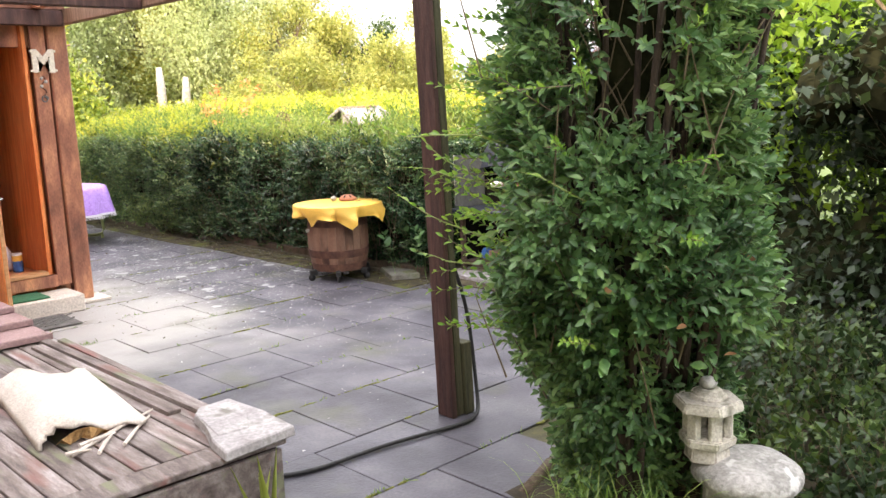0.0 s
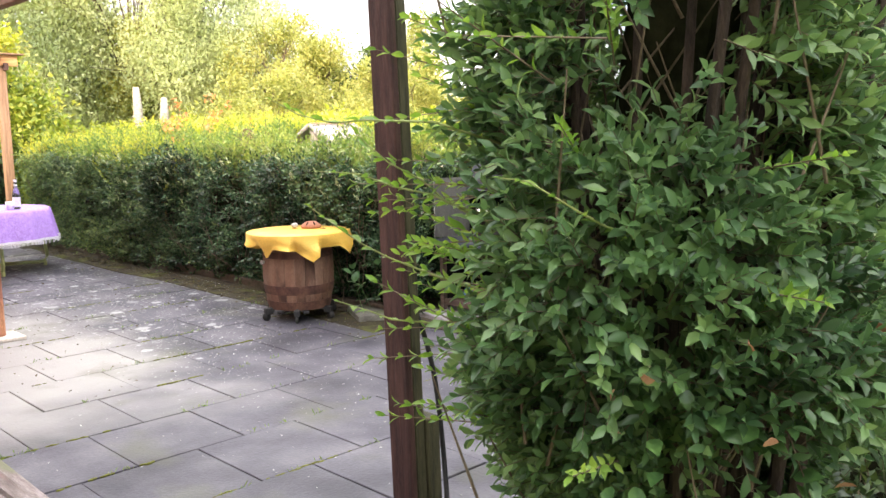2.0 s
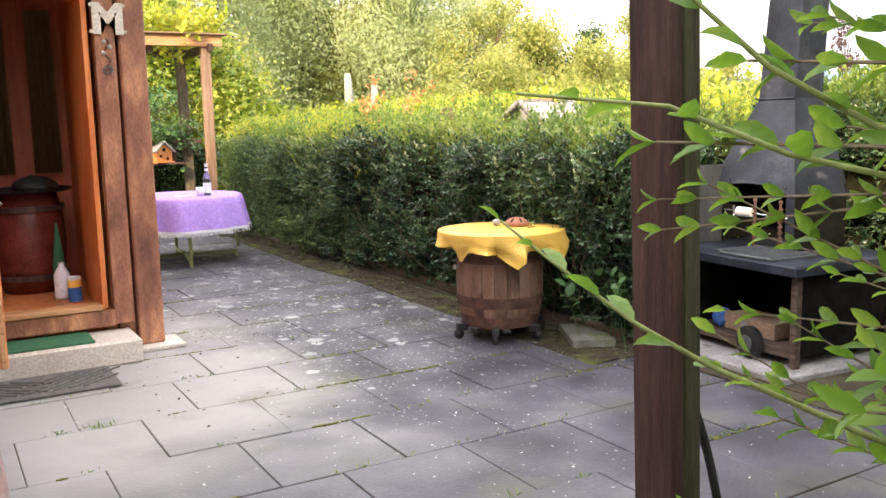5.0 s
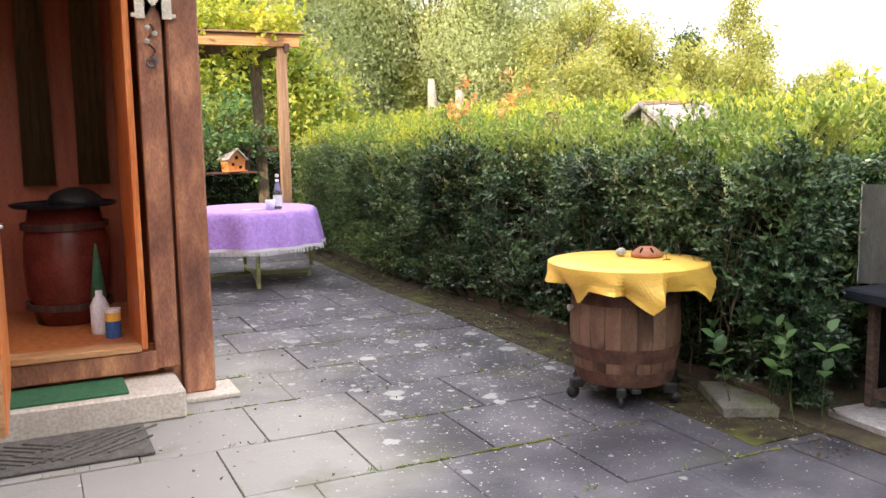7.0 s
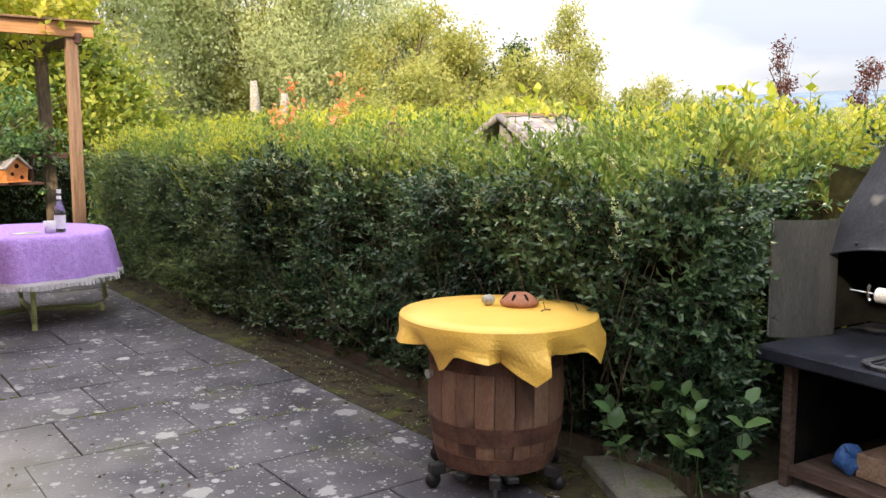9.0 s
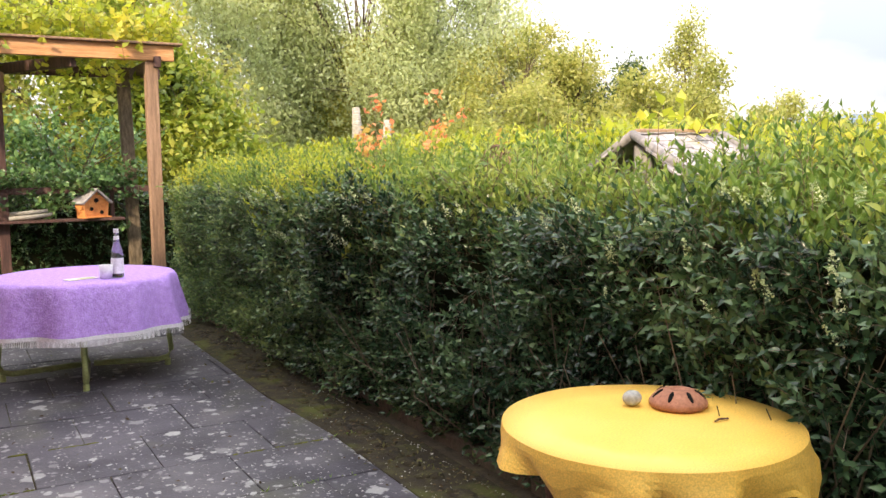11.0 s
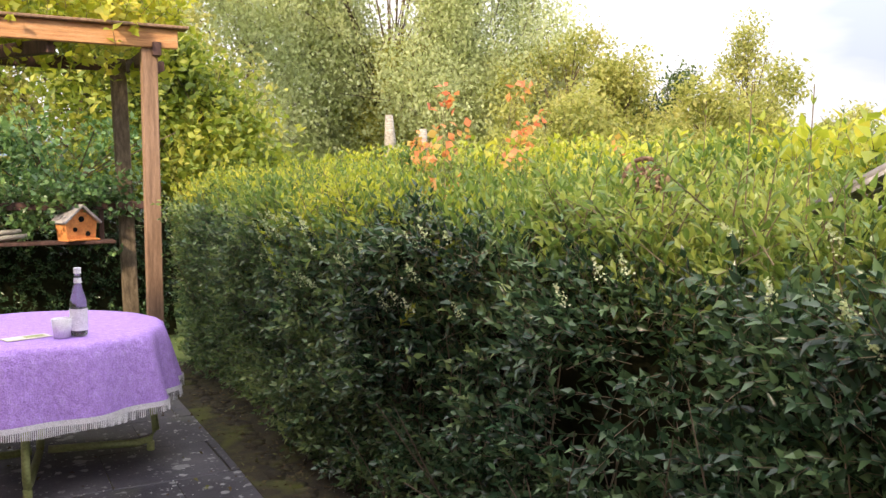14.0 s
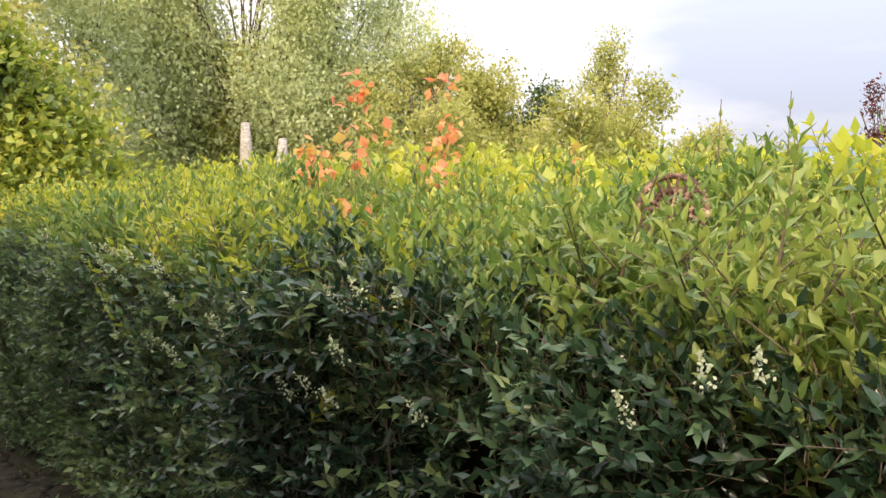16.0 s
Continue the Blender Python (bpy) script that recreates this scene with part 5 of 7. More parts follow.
        bmesh.ops.create_icosphere(bm, subdivisions=1, radius=0.008, matrix=pose(0.402, hc + q * hw, zb + 0.025 + 0.075 * (1 - abs(q) ** 2.2)))
        part("rivet", bm, M["steel"], t)
    bm = bmesh.new()
    ch = [[bm.verts.new(p) for p in ((x0, hc + y0, z), (x1, hc + y0, z), (x1, hc + y1, z), (x0, hc + y1, z))]
          for x0, x1, y0, y1, z in ((0.60, 0.84, -0.165, 0.125, zn), (0.62, 0.82, -0.24, 0.0, 3.0))]
    for i in range(4):
        bm.faces.new((ch[0][i], ch[0][(i + 1) % 4], ch[1][(i + 1) % 4], ch[1][i]))
    bmesh.ops.recalc_face_normals(bm, faces=bm.faces)
    bmesh.ops.solidify(bm, geom=bm.faces[:], thickness=0.006)
    part("chimney", bm, M["steel"], t, "dark steel chimney")
    # spit, holder, motor and grate
    for y in (0.04, -0.16):
        bm = bmesh.new()
        tube(bm, [(0.33, y, 0.652), (0.33, y, 0.955)], 0.008, 6)
        bmesh.ops.create_icosphere(bm, subdivisions=1, radius=0.014, matrix=pose(0.33, y, 0.96))
        for k in range(7):
            tube(bm, [(0.318, y, 0.7 + 0.035 * k), (0.342, y, 0.705 + 0.035 * k)], 0.011, 6)
        part("spit_holder", bm, M["rust"], t, "notched rusty spit holder")
    bm = bmesh.new()
    tube(bm, [(0.33, 0.3, 0.885), (0.33, -0.22, 0.868)], 0.005, 6)
    tube(bm, [(0.345, 0.06, 0.878), (0.345, -0.2, 0.858)], 0.004, 6)
    part("spit", bm, M["chrome"], t, "thin bright spit")
    bm = bmesh.new()
    bmesh.ops.create_cone(bm, segments=16, radius1=0.032, radius2=0.03, depth=0.12, cap_ends=True, matrix=pose(0.33, 0.12, 0.88, 90, 0, 0))
    bmesh.ops.bevel(bm, geom=bm.edges[:], offset=0.004, segments=1, affect="EDGES")
    part("spit_grip", bm, M["palegrey"], t, "pale grey grip")
    bm = bmesh.new()
    tube(bm, [(0.33, 0.21 + 0.012 * math.sin(a), 0.885 + 0.035 * math.cos(a)) for a in [0.3 + 0.4 * k for k in range(8)]], 0.007, 6)
    part("crank", bm, M["chrome"], t, "bright curved crank")
    bm = bmesh.new()
    tube(bm, [(0.06, 0.06, 0.665), (0.02, 0.0, 0.665), (0.02, -0.38, 0.665), (0.36, -0.4, 0.665), (0.38, 0.06, 0.665), (0.06, 0.06, 0.665)], 0.01, 6)
    for k in range(13):
        y = 0.03 - 0.032 * k
        tube(bm, [(0.03, y, 0.674), (0.37, y, 0.674)], 0.003, 4)
    part("grate", bm, M["greysteel"], t, "bent steel grate")
    bm = bmesh.new()
    bmesh.ops.create_cone(bm, segments=28, radius1=0.098, radius2=0.098, depth=0.05, cap_ends=True, matrix=pose(0.06, -0.21, 0.145, 0, 90, 0))
    bmesh.ops.bevel(bm, geom=[e for e in bm.edges if any(len(q.verts) > 4 for q in e.link_faces)], offset=0.012, segments=2, affect="EDGES")
    w = part("wheel", bm, M["black"], t, "black plastic wheel")
    bm = bmesh.new()
    bmesh.ops.create_cone(bm, segments=16, radius1=0.05, radius2=0.04, depth=0.02, cap_ends=True, matrix=pose(0.03, -0.21, 0.145, 0, 90, 0))
    part("hub", bm, M["greysteel"], w, "grey hub")
    b = thing("cardboard_box", 6.76, 4.70, 0.142, "beige cardboard box lying on the grill's lower shelf", "box", rz=-6)
    bm = bmesh.new()
    box(bm, 0, 0, 0.05, 0.22, 0.42, 0.10, bev=0.004)
    part("box", bm, M["cardboard"], b)
    bm = bmesh.new()
    box(bm, -0.112, 0.03, 0.05, 0.004, 0.06, 0.045, rx=20)
    part("flap", bm, M["concrete"], b, "pale torn flap")
    b = thing("blue_cloth", 6.70, 4.97, 0.142, "crumpled blue plastic bag beside the cardboard box", "bag")
    bm = bmesh.new()
    bmesh.ops.create_icosphere(bm, subdivisions=3, radius=0.06, matrix=Matrix.Translation((0, 0, 0.05)))
    for v in bm.verts:
        v.co += noise.noise_vector(v.co * 18) * 0.03
        v.co.z = max(0.001, v.co.z)
    part("bag", bm, M["blue"], b, smooth=False)


M["oldwood"] = surface("sooty_brown_wood", [(0.05, 0.03, 0.022), (0.1, 0.065, 0.05), (0.15, 0.1, 0.08)], 6, 0.85, 0.5, 60, grain=(8, 0.8, 8))
M["palegrey"] = surface("pale_grey_enamel", [(0.5, 0.5, 0.49), (0.65, 0.65, 0.64)], 14, 0.4, 0.1, 100)
M["cardboard"] = surface("cardboard", [(0.27, 0.18, 0.12), (0.38, 0.26, 0.18)], 10, 0.9, 0.3, 80)
build_grill()


def build_well_roof():
    t = thing("small_shingle_roof", 7.11, 7.37, 0.0, "small weathered shingle roof with a pale ridge board among the hedge", "shingle roof", rz=-4)
    for sgn in (1, -1):
        for r in range(5):
            for c in range(7):
                x = (-0.235 + 0.079 * c) * (1.0 + 0.05 * r) + (0.012 if r % 2 else 0)
                d = 0.03 + 0.085 * r
                bm = bmesh.new()
                box(bm, x, sgn * d * 0.9, 1.642 - d * 0.46 + 0.004 * ((r * 3 + c) % 3), 0.078, 0.11, 0.011, rx=-sgn * 25, rz=0)
                part("shingle", bm, M["slate"], t)
    bm = bmesh.new()
    box(bm, 0.0, 0, 1.662, 0.49, 0.05, 0.018, bev=0.004)
    part("ridge_board", bm, M["cardboard"], t, "pale ridge board")
    for x in (-0.27, 0.29):
        for sgn in (1, -1):
            bm = bmesh.new()
            tube(bm, [(x, 0, 1.645), (x, sgn * 0.42, 1.45)], 0.022, 8)
            part("gable_log", bm, M["greylog"], t, smooth=True)
    for x in (-0.2, 0.2):
        bm = bmesh.new()
        tube(bm, [(x, 0, -0.05), (x, 0, 1.62)], 0.05, 8)
        part("post", bm, M["greylog"], t, smooth=True)
    t = thing("wicker_disc", 6.79, 8.50, 0.06, "round brown woven disc on a stake among the leaves", "garden ornament")
    bm = bmesh.new()
    tube(bm, [(0, 0, -0.05), (0, 0, 1.4)], 0.012, 6)
    part("stake", bm, M["bark"], t)
    turn = pose(0, 0, 1.47, 90, 0, -62)

    def ring(r, thick):
        pts = [turn @ Vector((r * math.cos(a), r * math.sin(a), 0)) for a in [2 * math.pi * k / 24 for k in range(25)]]
        return tube(bmesh.new(), pts, thick, 6)
    part("rim", ring(0.088, 0.009), M["wicker"], t, "thick woven rim", smooth=True)
    part("inner_ring", ring(0.05, 0.005), M["wicker"], t)
    for k in range(9):
        a = math.pi * k / 9
        bm = tube(bmesh.new(), [turn @ Vector((-0.085 * math.cos(a), -0.085 * math.sin(a), 0.004)), turn @ Vector((0, 0, 0.008 * (-1) ** k)), turn @ Vector((0.085 * math.cos(a), 0.085 * math.sin(a), 0.004))], 0.005, 5)
        part("spoke", bm, M["wicker"], t)
    bm = bmesh.new()
    bmesh.ops.create_cone(bm, segments=20, radius1=0.06, radius2=0.06, depth=0.006, cap_ends=True, matrix=turn @ Matrix.Translation((0, 0, -0.01)))
    part("backing", bm, M["wicker"], t)


M["greylog"] = surface("grey_log", [(0.15, 0.14, 0.14), (0.26, 0.24, 0.24)], 6, 0.8, 0.6, 60)
M["wicker"] = surface("dark_wicker", [(0.06, 0.03, 0.02), (0.11, 0.065, 0.045), (0.3, 0.21, 0.14)], 30, 0.8, 0.8, 90, contrast=0.25)
build_well_roof()


def build_lantern():
    t = thing("stone_lantern", LX, LY, 0.0, "small weathered stone lantern with square openings", "stone lantern", rz=20)

    def hexa(r0, r1, z0, z1, name, mat=None, seg=6, label=""):
        bm = bmesh.new()
        bmesh.ops.create_cone(bm, segments=seg, radius1=r0, radius2=r1, depth=z1 - z0, cap_ends=True, matrix=pose(0, 0, (z0 + z1) / 2))
        bmesh.ops.bevel(bm, geom=bm.edges[:], offset=0.006, segments=2, affect="EDGES")
        return part(name, bm, mat or M["sandstone"], t, label)
    b = LB
    hexa(0.09, 0.08, b - 0.06, b, "pedestal")
    hexa(0.105, 0.11, b, b + 0.035, "base_plate")
    for k in range(6):
        a = radians(60 * k + 30)
        bm = bmesh.new()
        box(bm, 0.075 * math.cos(a), 0.075 * math.sin(a), b + 0.085, 0.03, 0.045, 0.11, rz=60 * k + 30, bev=0.004)
        part("pillar", bm, M["sandstone"], t)
    hexa(0.135, 0.125, b + 0.14, b + 0.18, "cap")
    hexa(0.075, 0.06, b + 0.18, b + 0.2, "collar", seg=12)
    hexa(0.06, 0.045, b + 0.2, b + 0.215, "collar", seg=12)
    bm = bmesh.new()
    bmesh.ops.create_icosphere(bm, subdivisions=2, radius=0.035, matrix=Matrix.Translation((0, 0, b + 0.235)) @ Matrix.Diagonal((1, 1, 0.75, 1)))
    part("knob", bm, M["lichenstone"], t, smooth=True)
    t = thing("stone_basin", LX + 0.07, LY - 0.13, 0.0, "rounded lichen-covered stone beside the lantern", "stone")
    bm = bmesh.new()
    bmesh.ops.create_icosphere(bm, subdivisions=4, radius=0.2, matrix=Matrix.Translation((0, 0, b - 0.11)) @ Matrix.Diagonal((1, 1, 0.42, 1)))
    for v in bm.verts:
        v.co += v.normal * noise.noise(v.co * 7) * 0.02
        if v.co.z > b - 0.05:
            v.co.z = b - 0.05 + (v.co.z - b + 0.05) * 0.4
    part("stone", bm, M["lichenstone"], t, smooth=True)
    bm = bmesh.new()
    bmesh.ops.create_cone(bm, segments=14, radius1=0.17, radius2=0.16, depth=b - 0.12, cap_ends=True, matrix=pose(0, 0, (b - 0.12) / 2 - 0.02))
    part("foot", bm, M["lichenstone"], t)


LX, LY, LB = 3.40, 0.735, 0.42
build_lantern()

# ---- edging stones and slabs beyond ----
edging = tagged(new("edging"), "brown weathered concrete edging between terrace and hedge", "edging", kind="structure")
mesh_edge = None
r = random.Random(8)
for k in range(1, 17):
    bm = slab_bm(0.075, 0.485, 0.10, 0.008, 0.004, k)
    p = part("edging_stone", bm, M["kerb"], edging)
    at_xyz(p, 6.27 - 0.012 * max(0, k - 8) + r.uniform(-0.01, 0.01), 5.15 + 0.495 * k, -0.015 + r.uniform(-0.006, 0.006), 0, r.uniform(-5, 5), r.uniform(-1, 1))
for x, y, rz, w, h in ((6.12, 5.62, -27, 0.28, 0.5), (6.5, 5.62, -14, 0.3, 0.36)):
    t = thing("loose_slab", x, y, 0.004, "mossy cracked slab lying at the hedge foot", "paving slab", "loose slabs", rz=rz)
    part("slab", slab_bm(w, h, 0.05, 0.006, 0.005, 3), M["mossslab"] if "mossslab" in M else M["kerb"], t)

log = thing("bed_log", 3.62, 1.60, 0.02, "dark rotten log edging the shrub bed", "log", rz=14)
bm = bmesh.new()
tube(bm, [(-0.42, 0, 0), (-0.1, 0.015, 0.01), (0.2, -0.01, 0.008), (0.5, 0, 0)], [0.035, 0.042, 0.04, 0.03], 9)
part("wood", bm, M["bark"], log, smooth=True)

# ---- planting ----


def surf_noise(P, s, seed=0.0):
    return np.array([noise.noise(Vector((p[0] * s + seed, p[1] * s, p[2] * s))) for p in P])


def hedge_points(rng, n, y0, y1, xf, top, depth):
    """Points on the hedge's front face, shoulder and top, with their outward directions."""
    L1, L2 = top - 0.12, depth
    s = rng.uniform(0, L1 + L2, n)
    y = rng.uniform(y0, y1, n)
    P = np.zeros((n, 3))
    D = np.zeros((n, 3))
    face = s < L1
    P[:, 1] = y
    P[face, 0] = xf + 0.12 * np.maximum(0, 0.42 - s[face])
    P[face, 2] = 0.08 + s[face]
    D[face] = (-1, 0, 0.35)
    q = s[~face] - L1
    P[~face, 0] = xf + 0.05 + q
    P[~face, 2] = top - 0.06 + 0.10 * np.minimum(q, 1.2)
    D[~face] = (-0.25, 0, 1)
    P[:, 0] += np.where(y < 5.65, 1.45, 0.0) * np.where((y > 5.4) & (P[:, 0] < 6.5), 0.0, 1.0)
    P[:, 0] += 0.04 + 0.2 * np.clip((9.3 - y) / 1.7, 0, 1) * (y > 5.3)
    P[:, 2] += 0.26 * np.clip((5.8 - y) / 0.6, 0, 1) * (P[:, 2] > 0.9)
    sh = np.exp(-((s - L1) / 0.16) ** 2)
    D += sh[:, None] * np.array([[-0.3, 0, 0.5]])
    bump = surf_noise(P, 1.3) * 0.17 + surf_noise(P, 4.0, 7.0) * 0.15
    P += unit(D) * bump[:, None]
    return P, D, face, s / (L1 + L2)


def build_hedge():
    rng = np.random.default_rng(3)
    t = thing("hedge", 0, 0, 0, "clipped privet hedge, dark leafy face, sunlit young shoots on top", "hedge")
    # added solid core, coloured as the shade inside the hedge
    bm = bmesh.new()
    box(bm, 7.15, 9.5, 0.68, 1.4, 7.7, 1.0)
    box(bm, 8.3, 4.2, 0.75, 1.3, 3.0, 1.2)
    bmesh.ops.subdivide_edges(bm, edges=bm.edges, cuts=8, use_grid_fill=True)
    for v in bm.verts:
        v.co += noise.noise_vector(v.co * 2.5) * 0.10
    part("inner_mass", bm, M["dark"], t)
    P, D, face, s = hedge_points(rng, 25000, 2.6, 13.3, 6.0, 1.31, 1.6)
    # thinner low down, with the added shade-coloured core showing
    gap = surf_noise(P, 3.2, 3.0)
    keep = ((P[:, 2] > 0.5) | (rng.uniform(size=len(P)) < 0.6 + P[:, 2])) & (~face | (rng.uniform(size=len(P)) < 1.0 + 4.0 * np.minimum(0, gap + 0.27 - 0.03 * (P[:, 1] < 9.5))))
    P, D, face = P[keep], D[keep], face[keep]
    n = len(P)
    D = unit(D) + rng.normal(size=(n, 3)) * 0.5
    D[:, 2] += 0.15
    inn = rng.exponential(0.07, n)
    out = unit(D)
    P = P - out * inn[:, None] - out * 0.06
    ln = rng.uniform(0.08, 0.24, n)
    # young leaves on top; the far-end terms also imitate sun reaching there
    topmask = ((~face) & ((P[:, 1] > 9.5) | (P[:, 0] > 6.36 + rng.normal(size=len(P)) * 0.08))) | (face & (P[:, 1] > 9.5) & (P[:, 2] > 1.27))
    # far-end leaves take the lighter copy, which paints in the sunlight
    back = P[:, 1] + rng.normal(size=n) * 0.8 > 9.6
    for a, key in ((~topmask & ~back, "leaf_hedge"), (~topmask & back, "leaf_far_sunlit")):
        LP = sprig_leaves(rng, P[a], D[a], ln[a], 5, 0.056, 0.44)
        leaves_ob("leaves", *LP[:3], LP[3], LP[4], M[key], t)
    b = topmask
    Db = D[b].copy()
    Db[:, 2] += 0.45
    Db += rng.normal(size=Db.shape) * 0.3
    LP = sprig_leaves(rng, P[b], Db, ln[b] * 1.25, 5, 0.06, 0.38, 46)
    leaves_ob("young_leaves", *LP[:3], LP[3], LP[4], M["leaf_top"], t, LEAF9, LEAF9F)["label"] = "bright green young leaves"
    stems_ob("twigwork", P, D, ln, 0.0018, M["twig"], t)
    # long shoots above the top
    m = 600
    Q = np.stack([rng.uniform(6.25, 7.9, m), rng.uniform(5.6, 13.2, m), np.full(m, 1.31)], axis=1)
    Q[:, 0] += 0.2 * np.clip((9.3 - Q[:, 1]) / 1.7, 0, 1)
    Q[:, 2] += 0.1 * (Q[:, 0] - 6.1)
    Q = Q[(Q[:, 0] - 6.72) ** 2 + (Q[:, 1] - 8.38) ** 2 > 0.09]
    m = len(Q)
    E = rng.normal(size=(m, 3)) * 0.4 + np.array([0, 0, 1])
    ll = rng.uniform(0.12, 0.34, m)
    LP = sprig_leaves(rng, Q, E, ll, 7, 0.05, 0.34, 38)
    leaves_ob("upright_leaves", *LP[:3], LP[3], LP[4], M["leaf_top"], t)["label"] = "upright light green shoots"
    near = (LP[0][:, 0] > 6.42) & (LP[0][:, 0] < 7.0) & (LP[0][:, 1] > 6.8) & (LP[0][:, 1] < 9.8)
    pick = np.nonzero(near)[0][:260]
    leaf_parts(t, LP[0][pick] + np.array([-0.06, 0.03, 0.0]), LP[1][pick], LP[2][pick], LP[3][pick], 0.36, M["leaf_top_single"])
    stems_ob("upright_twigwork", Q, E, ll, 0.002, M["twig"], t)
    m = 1500
    Q = np.stack([rng.uniform(6.22, 7.35, m), 5.42 + rng.normal(size=m) * 0.07, rng.uniform(0.05, 1.3, m)], axis=1)
    Q[:, 1] += np.where(Q[:, 0] > 6.5, 0.3, 0.0)
    E = rng.normal(size=(m, 3)) * 0.45 + np.array([-0.4, -0.8, 0.35])
    LP = sprig_leaves(rng, Q, E, rng.uniform(0.1, 0.22, m), 5, 0.054, 0.42)
    leaves_ob("end_leaves", *LP[:3], LP[3], LP[4], M["leaf_hedge"], t)
    # thicker bare branches inside
    m = 220
    Q = np.stack([rng.uniform(6.12, 6.35, m), rng.uniform(5.7, 13.0, m), rng.uniform(0.0, 0.5, m)], axis=1)
    E = rng.normal(size=(m, 3)) * 0.3 + np.array([0, 0, 1])
    stems_ob("bare_branchwork", Q, E, rng.uniform(0.3, 0.7, m), 0.005, M["twig"], t)
    # flower heads: cones of tiny cream buds
    m = 130
    y = rng.uniform(5.7, 12.0, m)
    z = np.where(rng.uniform(size=m) < 0.6, rng.uniform(0.95, 1.3, m), 1.35)
    x = np.where(z > 1.3, rng.uniform(6.25, 7.4, m), 5.99 + 0.2 * np.clip((9.3 - y) / 1.7, 0, 1) - rng.uniform(0, 0.06, m))
    C = np.stack([x, y, z + 0.03], axis=1)
    ax = unit(np.stack([np.full(m, -0.6), rng.normal(size=m) * 0.4, np.full(m, 0.8)], axis=1))
    k = 46
    h = rng.uniform(0, 1, (m, k))
    rr = 0.019 * (1.05 - h)
    off = unit(rng.normal(size=(m * k, 3))).reshape(m, k, 3) * rr[..., None]
    B = C[:, None, :] + ax[:, None, :] * (h[..., None] * 0.08) + off
    B = B.reshape(-1, 3)
    leaves_ob("flower_clump", B, rng.normal(size=B.shape), rng.normal(size=B.shape), np.full(len(B), 0.009), np.full(len(B), 0.008), M["flower"], t, LEAF4, LEAF4F)["label"] = "small cream flower heads"
    return t


build_hedge()


def build_growth(name, n, xr, yr, zf, mat, leaf_l, lw, ln, label, seed, per=6, opening=66, lean=0.8, core=None):
    rng = np.random.default_rng(seed)
    t = thing(name, 0, 0, 0, label, "shrubs", kind="")
    x, y = rng.uniform(*xr, n), rng.uniform(*yr, n)
    P = np.stack([x, y, np.zeros(n)], axis=1)
    top = zf(x, y) + surf_noise(P, 0.9, seed) * 0.25
    P[:, 2] = top - rng.exponential(0.12, n)
    D = rng.normal(size=(n, 3)) * lean + np.array([-0.1, -0.1, 1])
    l = rng.uniform(*ln, n)
    LP = sprig_leaves(rng, P, D, l, per, leaf_l, lw, opening)
    leaves_ob("leaves", *LP[:3], LP[3], LP[4], mat, t)
    stems_ob("twigwork", P, D, l, 0.003, M["twig"], t)
    return t


build_growth("wild_shrubs", 4200, (7.4, 10.8), (5.2, 15.5), lambda x, y: 1.42 + 0.035 * (x - 7.5) + 0.02 * np.clip(y - 9, 0, 4) - 0.5 * np.clip(7.0 - y, 0, 1) * (x < 8.6), M["leaf_gold"], 0.085, 0.5, (0.15, 0.35), "golden-green wild shrubs in the sun behind the hedge", 11)
build_growth("broadleaf_weeds", 520, (7.2, 8.6), (6.2, 11.5), lambda x, y: 1.50 + 0 * x, M["leaf_gold"], 0.11, 0.72, (0.15, 0.3), "broad-leaved yellow-green weeds behind the hedge", 18, 4, 70, 0.9)
build_growth("golden_shoots", 1900, (6.05, 7.8), (8.9, 13.5), lambda x, y: 1.34 + 0.03 * (y - 10), M["leaf_gold"], 0.055, 0.42, (0.1, 0.25), "golden young shoots over the sunny end of the hedge", 20, 6, 45, 0.5)
build_growth("privet_tangle", 900, (6.3, 7.6), (6.4, 8.6), lambda x, y: 1.36 + 0 * x, M["leaf_top"], 0.06, 0.38, (0.12, 0.28), "loose privet growth round the little roof", 19, 6, 50, 0.6)
build_growth("meadow_shrubs", 3600, (10.3, 18), (4.0, 24), lambda x, y: 1.4 + 0.015 * (x - 10) - 0.01 * np.maximum(0, y - 7), M["leaf_tree"], 0.12, 0.5, (0.2, 0.6), "olive-green overgrown shrubs beyond the hedge", 12)
build_growth("vine", 700, (3.4, 6.2), (13.35, 15.0), lambda x, y: 2.9 + 0 * x, M["leaf_gold"], 0.10, 0.85, (0.15, 0.4), "vine with broad yellow-green leaves growing over the pergola", 13, 4, 70, 1.2)
build_growth("ivy_on_rail", 420, (3.6, 5.9), (14.15, 14.5), lambda x, y: 1.41 + 0 * x, M["leaf_bush"], 0.07, 0.8, (0.08, 0.25), "ivy hanging over the pergola rail", 14, 4, 70, 1.0)


